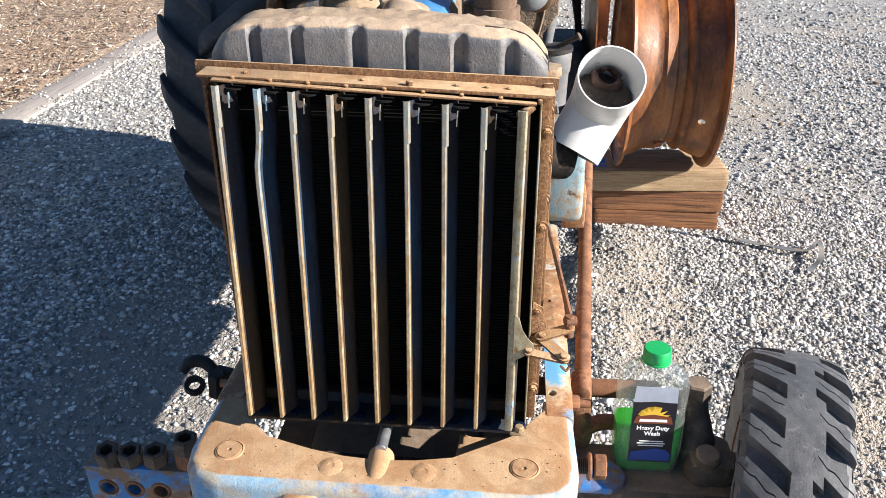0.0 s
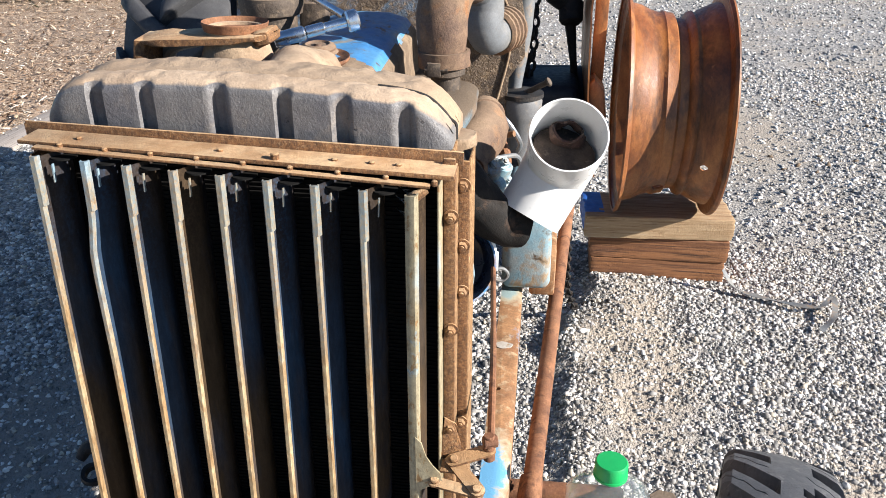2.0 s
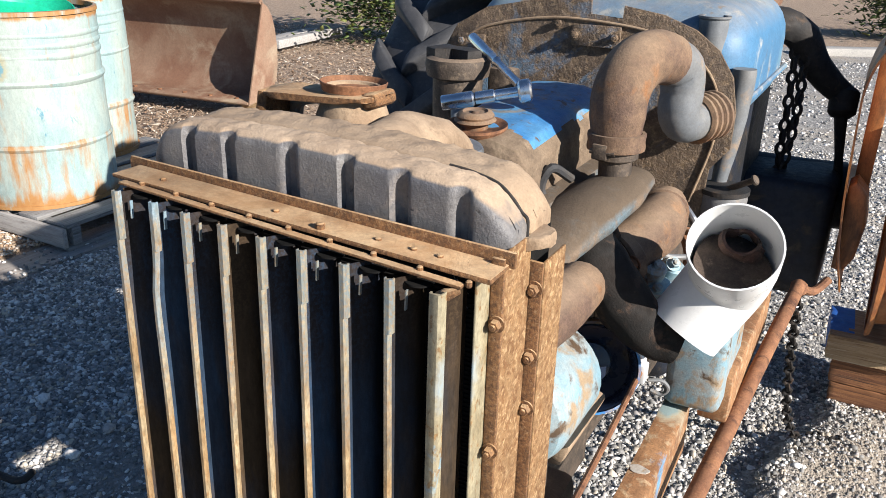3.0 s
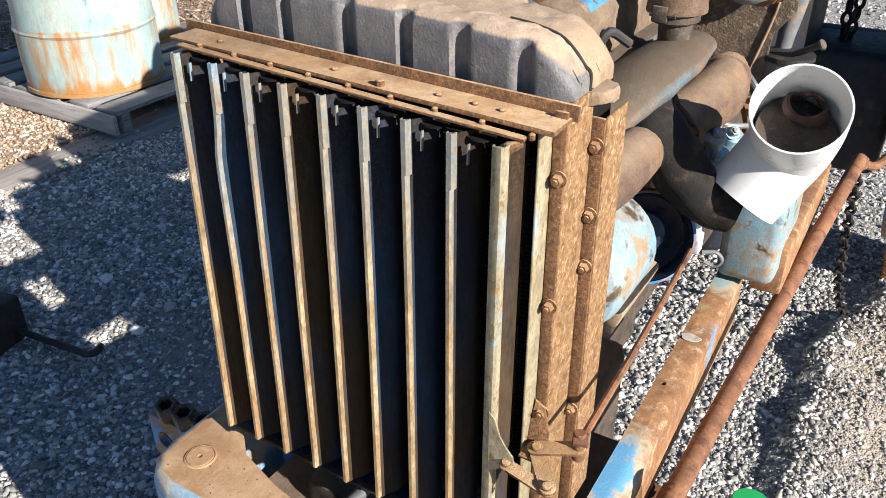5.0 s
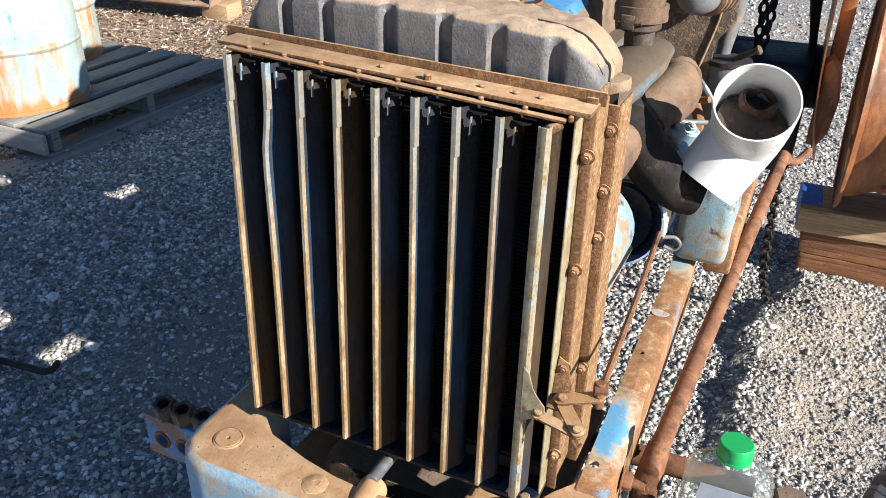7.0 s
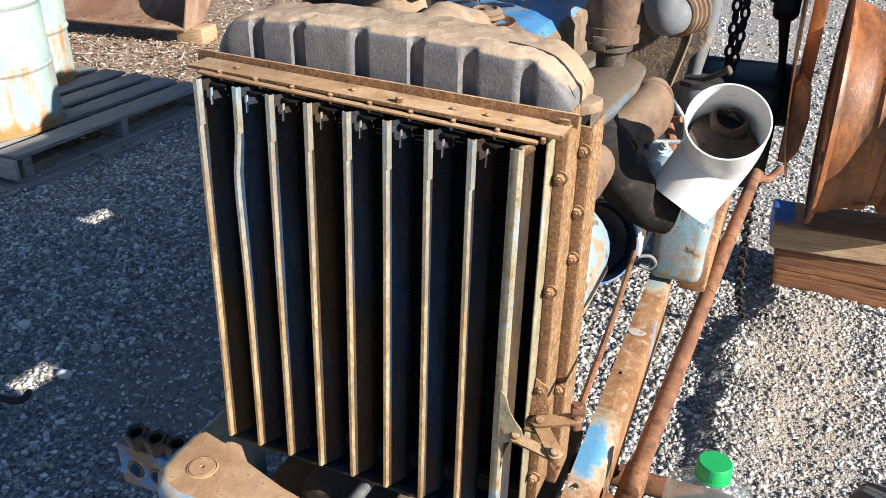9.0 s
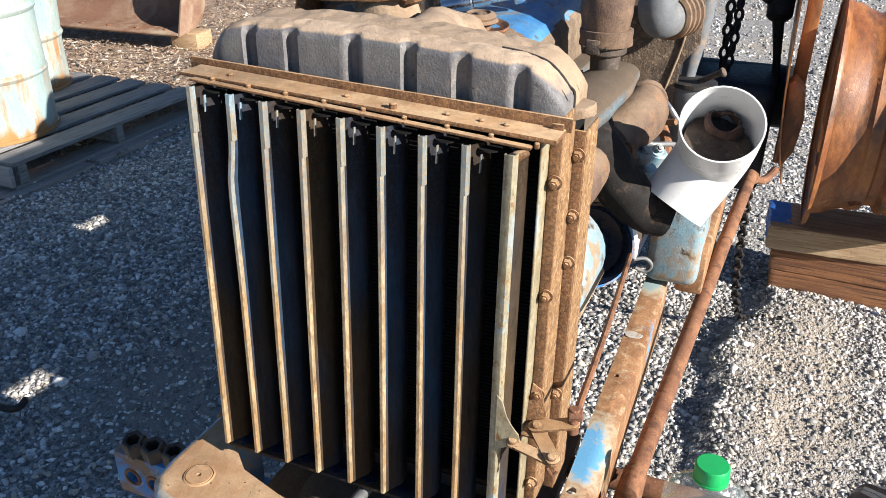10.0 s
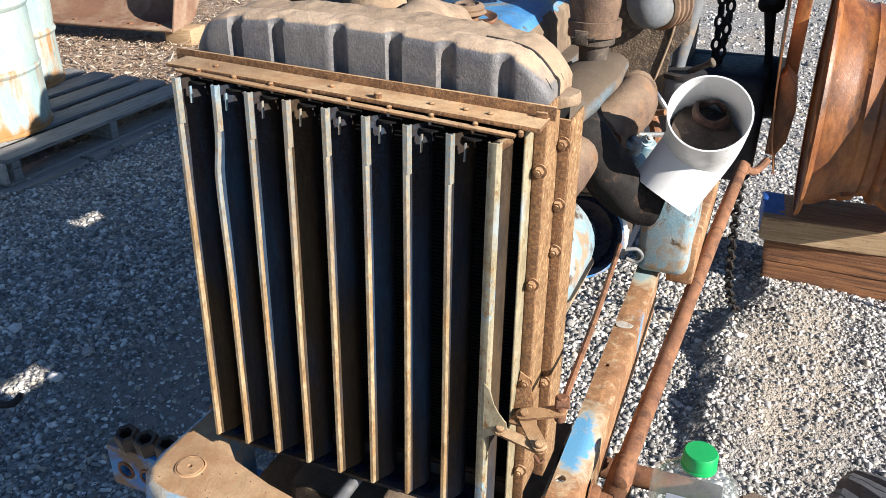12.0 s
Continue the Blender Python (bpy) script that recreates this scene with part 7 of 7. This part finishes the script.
def timber_stack():
    spec = ((0.478, 0.952, 2.975, 0.23, 0.030, 0.086, M_timber, 0.4), (0.470, 0.958, 2.972, 0.24, 0.117, 0.086, M_timber, -0.5), (0.440, 0.958, 2.960, 0.235, 0.204, 0.083, M_pine, 3.0))
    for x0, x1, y0, dy, z0, h, mat, yaw in spec:
        bm = bm_new()
        nx, ny, nz = 30, 12, 6
        rot = Matrix.Rotation(radians(yaw), 3, "Z")
        c = Vector(((x0 + x1) / 2, y0 + dy / 2, z0 + h / 2))
        add_box(bm, (0, 0, 0), (x1 - x0, dy, h - 0.001), bevel=0.003)
        bmesh.ops.subdivide_edges(bm, edges=[e for e in bm.edges if e.calc_length() > 0.3], cuts=nx)
        bmesh.ops.subdivide_edges(bm, edges=[e for e in bm.edges if 0.15 < e.calc_length() < 0.3], cuts=ny)
        bmesh.ops.subdivide_edges(bm, edges=[e for e in bm.edges if 0.05 < e.calc_length() < 0.1], cuts=nz)
        for v in bm.verts:
            s = 0.0022 * noise.noise((v.co.x * 5, v.co.y * 60, v.co.z * 60 + z0 * 50)) + 0.0015 * noise.noise((v.co.x * 30, v.co.y * 80, v.co.z * 80))
            end = abs(abs(v.co.x) - (x1 - x0) / 2) < 0.01
            v.co += Vector((s * 2 if end else 0, s * (1 if v.co.y > 0 else -1), s * (1 if v.co.z > 0 else -1)))
            v.co = rot @ v.co + c
        mats = [mat]
        if mat is M_pine:
            mats.append(M_spraypaint)
            for f in bm.faces:
                m = f.calc_center_median()
                if m.x < 0.505 + 0.012 * noise.noise((m.y * 30, m.z * 30, 4.0)) and m.y > 2.99 and (f.normal.z > 0.5 or f.normal.x < -0.5):
                    f.material_index = 1
        solid("timber_block", bm, mats, "pale sawn timber block with a blue painted end" if mat is M_pine else "reddish sawn hardwood block in the stack", "timber block", group="blocks under the rim")


timber_stack()


def bare_rim():
    xc, yc, zc = 0.697, 3.07, 0.665
    e = thing("wheel_rim", (xc, yc, 0.29), "bare orange-rusted tractor wheel rim standing on timber blocks", "wheel rim")
    prof = [(0.372, -0.172), (0.375, -0.166), (0.369, -0.156), (0.337, -0.149), (0.327, -0.112), (0.312, -0.079), (0.305, -0.052), (0.309, -0.040), (0.305, -0.024), (0.303, -0.006), (0.286, 0.004), (0.284, 0.032), (0.306, 0.044), (0.309, 0.056),
            (0.304, 0.068), (0.318, 0.092), (0.330, 0.121), (0.338, 0.149), (0.370, 0.156), (0.376, 0.166), (0.373, 0.172)]
    prof = [(r + 0.0008 * math.sin(h * 260), h * 0.95) for r, h in prof]
    inner = [(r - 0.007, h * 0.985) for r, h in prof[::-1]]
    lean = Matrix.Translation((xc, yc, 0.29)) @ Matrix.Rotation(radians(-0.8), 4, "Y") @ Matrix.Translation((-xc, -yc, -0.29))
    bm = bm_new()
    add_lathe(bm, prof + inner, (xc, yc, zc), (1, 0, 0), 96, closed=True)
    cutter = bm_new()
    a = radians(237)
    for ang, h, r in ((202, 0.097, 0.012), (227, -0.027, 0.020)):
        d = Vector((0, math.cos(radians(ang)), math.sin(radians(ang))))
        p = Vector((xc + h, yc, zc))
        add_cyl(cutter, p + d * 0.24, p + d * 0.42, r, n=16)
    bm = cut(bm, cutter)
    bmesh.ops.transform(bm, matrix=lean, verts=bm.verts)
    part("rim_band", bm, M_rim, e, "orange-rusted ribbed rim band", sharp=40)
    for k in range(6):
        a = 2 * math.pi * k / 6 + 0.3
        d = Vector((0, math.cos(a), math.sin(a)))
        bm = bm_new()
        add_box(bm, Vector((xc, yc, zc)) + d * 0.245, (0.07, 0.05, 0.05), Matrix.Rotation(a - math.pi / 2, 3, "X"), bevel=0.006)
        bmesh.ops.transform(bm, matrix=lean, verts=bm.verts)
        part("rim_lug", bm, M_rim, e, "welded rim lug")


bare_rim()


def chain(points, link=0.034, wire=0.0045, name="chain", label="", sag_turn=0.0, metal=M_black):
    """Oval links along a line, each turned a quarter from the last."""
    line = curve_through(points, 12)
    dist = [0.0]
    for a, b in zip(line, line[1:]):
        dist.append(dist[-1] + (b - a).length)
    e = thing(name, tuple(Vector((line[0].x, line[0].y, min(p.z for p in line)))), label, "chain")
    n = int(dist[-1] / (link * 0.74))
    for k in range(n):
        s = (k + 0.5) * dist[-1] / n
        i = max(j for j in range(len(dist)) if dist[j] <= s)
        i = min(i, len(line) - 2)
        f = (s - dist[i]) / max(1e-6, dist[i + 1] - dist[i])
        p = line[i].lerp(line[i + 1], f)
        t = (line[i + 1] - line[i]).normalized()
        u = t.orthogonal().normalized()
        u = Matrix.Rotation(radians(90 * (k % 2) + 20 + sag_turn * k), 3, t) @ u
        bm = bm_new()
        ring = []
        for j in range(14):
            a = 2 * math.pi * j / 14
            ring.append(p + t * (link / 2 - wire) * math.cos(a) + u * (0.0058 + wire) * math.sin(a))
        w = t.cross(u)
        cols = []
        for j in range(14):
            tang = (ring[(j + 1) % 14] - ring[j - 1]).normalized()
            nrm = tang.cross(w).normalized()
            cols.append([bm.verts.new(ring[j] + (nrm * math.cos(b) + w * math.sin(b)) * wire) for b in [2 * math.pi * q / 6 for q in range(6)]])
        for j in range(14):
            a, b = cols[j], cols[(j + 1) % 14]
            for q in range(6):
                bm.faces.new((a[q], a[(q + 1) % 6], b[(q + 1) % 6], b[q]))
        part("chain_link", bm, metal, e)
    return e


chain([(0.200, 2.93, 1.20), (0.208, 2.945, 1.0), (0.212, 2.94, 0.78), (0.224, 2.93, 0.76), (0.236, 2.94, 0.95), (0.226, 2.95, 1.18)], 0.046, 0.0060, label="heavy black chain hanging in a loop behind the tank")
chain([(0.365, 2.34, 0.66), (0.372, 2.46, 0.42), (0.385, 2.58, 0.20), (0.42, 2.68, 0.065), (0.47, 2.74, 0.05), (0.50, 2.70, 0.055), (0.53, 2.76, 0.055)], 0.034, 0.0046, metal=M_soot_shade, label="rusty chain hanging down to the gravel", name="chain")


def strap():
    bm = bm_new()
    pts = curve_through([(0.93, 2.90, 0.13), (0.98, 2.88, 0.07), (1.05, 2.86, 0.055), (1.15, 2.82, 0.055), (1.24, 2.80, 0.06), (1.30, 2.86, 0.065), (1.27, 2.74, 0.06), (1.21, 2.66, 0.05)], 6)
    cols = []
    for i, p in enumerate(pts):
        zz = max(p.z, ground_z(p.x, p.y) + 0.018)
        c = Vector((p.x, p.y, zz))
        t = (pts[min(i + 1, len(pts) - 1)] - pts[max(i - 1, 0)]).normalized()
        w = Vector((-t.y, t.x, 0.3 * math.sin(i * 0.7))).normalized() * 0.010
        cols.append([bm.verts.new(c + w), bm.verts.new(c - w), bm.verts.new(c - w - Vector((0, 0, 0.0015))), bm.verts.new(c + w - Vector((0, 0, 0.0015)))])
    for p, q in zip(cols, cols[1:]):
        for k in range(4):
            bm.faces.new((p[k], p[(k + 1) % 4], q[(k + 1) % 4], q[k]))
    bm.faces.new(cols[0])
    bm.faces.new(cols[-1])
    solid("strap", bm, M_greypipe, "thin grey steel strap lying on the gravel", "strap")


strap()


def hooked_rod():
    bm = bm_new()
    add_tube(bm, [(-1.78, 1.385, 0.042), (-1.577, 1.411, 0.036), (-1.42, 1.428, 0.036), (-1.365, 1.434, 0.036), (-1.345, 1.450, 0.038), (-1.352, 1.480, 0.040)], 0.010, 12, 6)
    solid("hooked_rod", bm, M_black, "black steel rod with a hooked end on the gravel", "rod")
    bm = bm_new()
    add_box(bm, (-1.69, 1.36, 0.075), (0.16, 0.12, 0.14), Matrix.Rotation(radians(12), 3, "Z"), bevel=0.008)
    solid("black_box", bm, M_black, "small black steel box on the shaded gravel", "box")


hooked_rod()


def pallet():
    e = thing("pallet", (-3.13, 3.2, 0.0), "weathered grey timber pallet beside the gravel", "pallet")
    x0, x1, y0, y1 = -3.92, -2.605, 2.575, 3.86
    for k in range(7):
        w = 0.130 if k % 3 else 0.145
        xc = x0 + 0.07 + k * (x1 - x0 - 0.14) / 6
        bm = bm_new()
        add_box(bm, (xc, (y0 + y1) / 2, 0.135), (w, y1 - y0 + 0.01 * math.sin(k * 5), 0.018), Matrix.Rotation(radians(0.35 * math.sin(k * 3)), 3, "Z"), bevel=0.002)
        part("deck_board", bm, M_palletwood, e)
    for yc in (y0 + 0.05, (y0 + y1) / 2, y1 - 0.05):
        bm = bm_new()
        add_box(bm, ((x0 + x1) / 2, yc, 0.082), (x1 - x0, 0.045, 0.086), bevel=0.003)
        part("bearer", bm, M_palletwood, e)
    for xc in (x0 + 0.06, (x0 + x1) / 2, x1 - 0.06):
        bm = bm_new()
        add_box(bm, (xc, (y0 + y1) / 2, 0.028), (0.11, y1 - y0, 0.018), bevel=0.002)
        part("bottom_board", bm, M_palletwood, e)
    bm = bm_new()
    add_box(bm, ((x0 + x1) / 2, y0 - 0.012, 0.085), (x1 - x0, 0.022, 0.09), bevel=0.003)
    part("front_bearer", bm, M_greywood, e, "grey front bearer")


pallet()


def drum(at, seed, label):
    e = thing("steel_drum", at, label, "drum", group="steel drums")
    x, y, z = at
    R, H = 0.318, 0.88
    bm = bm_new()
    prof = [(0, 0.012), (R - 0.002, 0.012)]
    for k in range(1, 40):
        prof.append((R, 0.012 + (H - 0.02) * k / 40))
    prof += [(R, H - 0.006), (R - 0.006, H - 0.006), (R - 0.006, 0.10), (0, 0.10)]
    add_lathe(bm, prof, at, (0, 0, 1), 72)
    for v in bm.verts:
        d = Vector((v.co.x - x, v.co.y - y, 0))
        v.co += d * 0.03 * noise.noise((v.co.x * 4 + seed, v.co.y * 4, v.co.z * 5))
    shell = part("drum_shell", bm, M_drum, e, "faded pale green paint streaked with rust")
    for name, c, w, t in (("bottom_chime", 0.010, 0.010, 0.007), ("rolling_hoop", 0.285, 0.014, 0.009), ("rolling_hoop", 0.575, 0.014, 0.009), ("corrugation", 0.690, 0.012, 0.0045), ("corrugation", 0.735, 0.012, 0.0045), ("corrugation", 0.780, 0.012, 0.0045), ("top_chime", H - 0.006, 0.010, 0.008)):
        bm = bm_new()
        add_lathe(bm, [(R - 0.004, c - w * 1.5), (R + t * 0.6, c - w * 0.7), (R + t, c), (R + t * 0.6, c + w * 0.7), (R - 0.004, c + w * 1.5)] if t in (0.009, 0.0045) else [(R - 0.008, c - w), (R + t, c - w), (R + t, c + w * 0.8), (R - 0.008, c + w)], at, (0, 0, 1), 72, closed=True)
        rough_up(bm, 0.003, 6, seed)
        part(name, bm, M_drum, e)
    return e


drum((-3.10, 2.87, 0.145), 1, "faded pale green steel drum streaked with orange rust")
drum((-3.62, 3.47, 0.145), 2, "second faded rusty steel drum on the pallet")
bm = bm_new()
add_lathe(bm, [(0, 0.0), (0.16, 0.01), (0.22, 0.05), (0.24, 0.12), (0.235, 0.12), (0.21, 0.055), (0.15, 0.02), (0, 0.01)], (-3.14, 2.87, 0.925), (0.25, 0, 1), 32)
solid("plastic_tub", bm, surface("green_plastic", (0.01, 0.36, 0.20), (0.012, 0.40, 0.24), 8, rough=0.4, bump=0.03), "bright green plastic tub inside the drum", "tub")

def loader_bucket():
    e = thing("loader_bucket", (-4.6, 5.3, 0.12), "old rusty steel loader bucket resting on a timber block", "bucket")
    W = 2.2
    rot = Matrix.Rotation(radians(6), 4, "Z")
    place = Matrix.Translation((-3.655, 5.12, 0.155)) @ rot
    sec = [(-0.20, -0.02), (0.0, 0.0), (0.06, 0.012), (0.12, 0.05), (0.165, 0.12), (0.19, 0.22), (0.195, 0.35), (0.18, 0.48), (0.15, 0.58), (0.10, 0.65), (0.04, 0.68)]
    bm = bm_new()
    outl = sec + [(y + 0.008, z - 0.010 if k < 6 else z + 0.008) for k, (y, z) in enumerate(sec)][::-1]
    add_prism(bm, outl, place @ frame_of((0, 0, 0), (0, 1, 0), (0, 0, 1)), -W)
    shell = part("bucket_shell", bm, M_bucket, e, "rusty curved bucket back")
    for x in (0.0, -W):
        bm = bm_new()
        add_prism(bm, sec, place @ frame_of((x, 0, 0), (0, 1, 0), (0, 0, 1)), 0.014, bevel=0.002)
        part("side_plate", bm, M_bucket, e, "rusty red-brown side plate")
    bm = bm_new()
    add_box(bm, place @ Vector((-W / 2, -0.14, -0.004)), (W, 0.14, 0.014), rot.to_3x3() @ Matrix.Rotation(radians(6), 3, "X"), bevel=0.003)
    lip = part("cutting_edge", bm, M_bucket, e, "worn tan cutting edge")
    for k in range(9):
        bm = bm_new()
        add_cyl(bm, place @ Vector((-0.14 - k * 0.24, -0.14, 0.0)), place @ Vector((-0.14 - k * 0.24, -0.14, 0.012)), 0.016, n=12, bevel=0.003)
        part("edge_bolt", bm, M_rust, lip)
    bm = bm_new()
    add_tube(bm, [place @ Vector((0, 0.04, 0.69)), place @ Vector((-W, 0.04, 0.69))], 0.02, 10, 1)
    part("top_bar", bm, M_bucket, e, "rounded top bar")
    bm = bm_new()
    add_box(bm, (-3.68, 5.12, 0.07), (0.22, 0.20, 0.13), Matrix.Rotation(radians(5), 3, "Z"), bevel=0.006)
    solid("wood_block", bm, M_pine, "pale timber block under the bucket corner", "timber block")


loader_bucket()

bm = bm_new()
add_box(bm, (-5.57, 8.15, 0.12), (1.4, 0.12, 0.09), Matrix.Rotation(radians(96), 3, "Z"), bevel=0.006)
solid("old_plank", bm, M_greywood, "old grey plank lying on the mulch", "plank", group="planks on the mulch")
bm = bm_new()
add_box(bm, (-5.85, 8.0, 0.10), (1.5, 0.16, 0.06), Matrix.Rotation(radians(99), 3, "Z"), bevel=0.006)
solid("old_plank", bm, M_greywood, "old grey plank lying on the mulch", "plank", group="planks on the mulch")
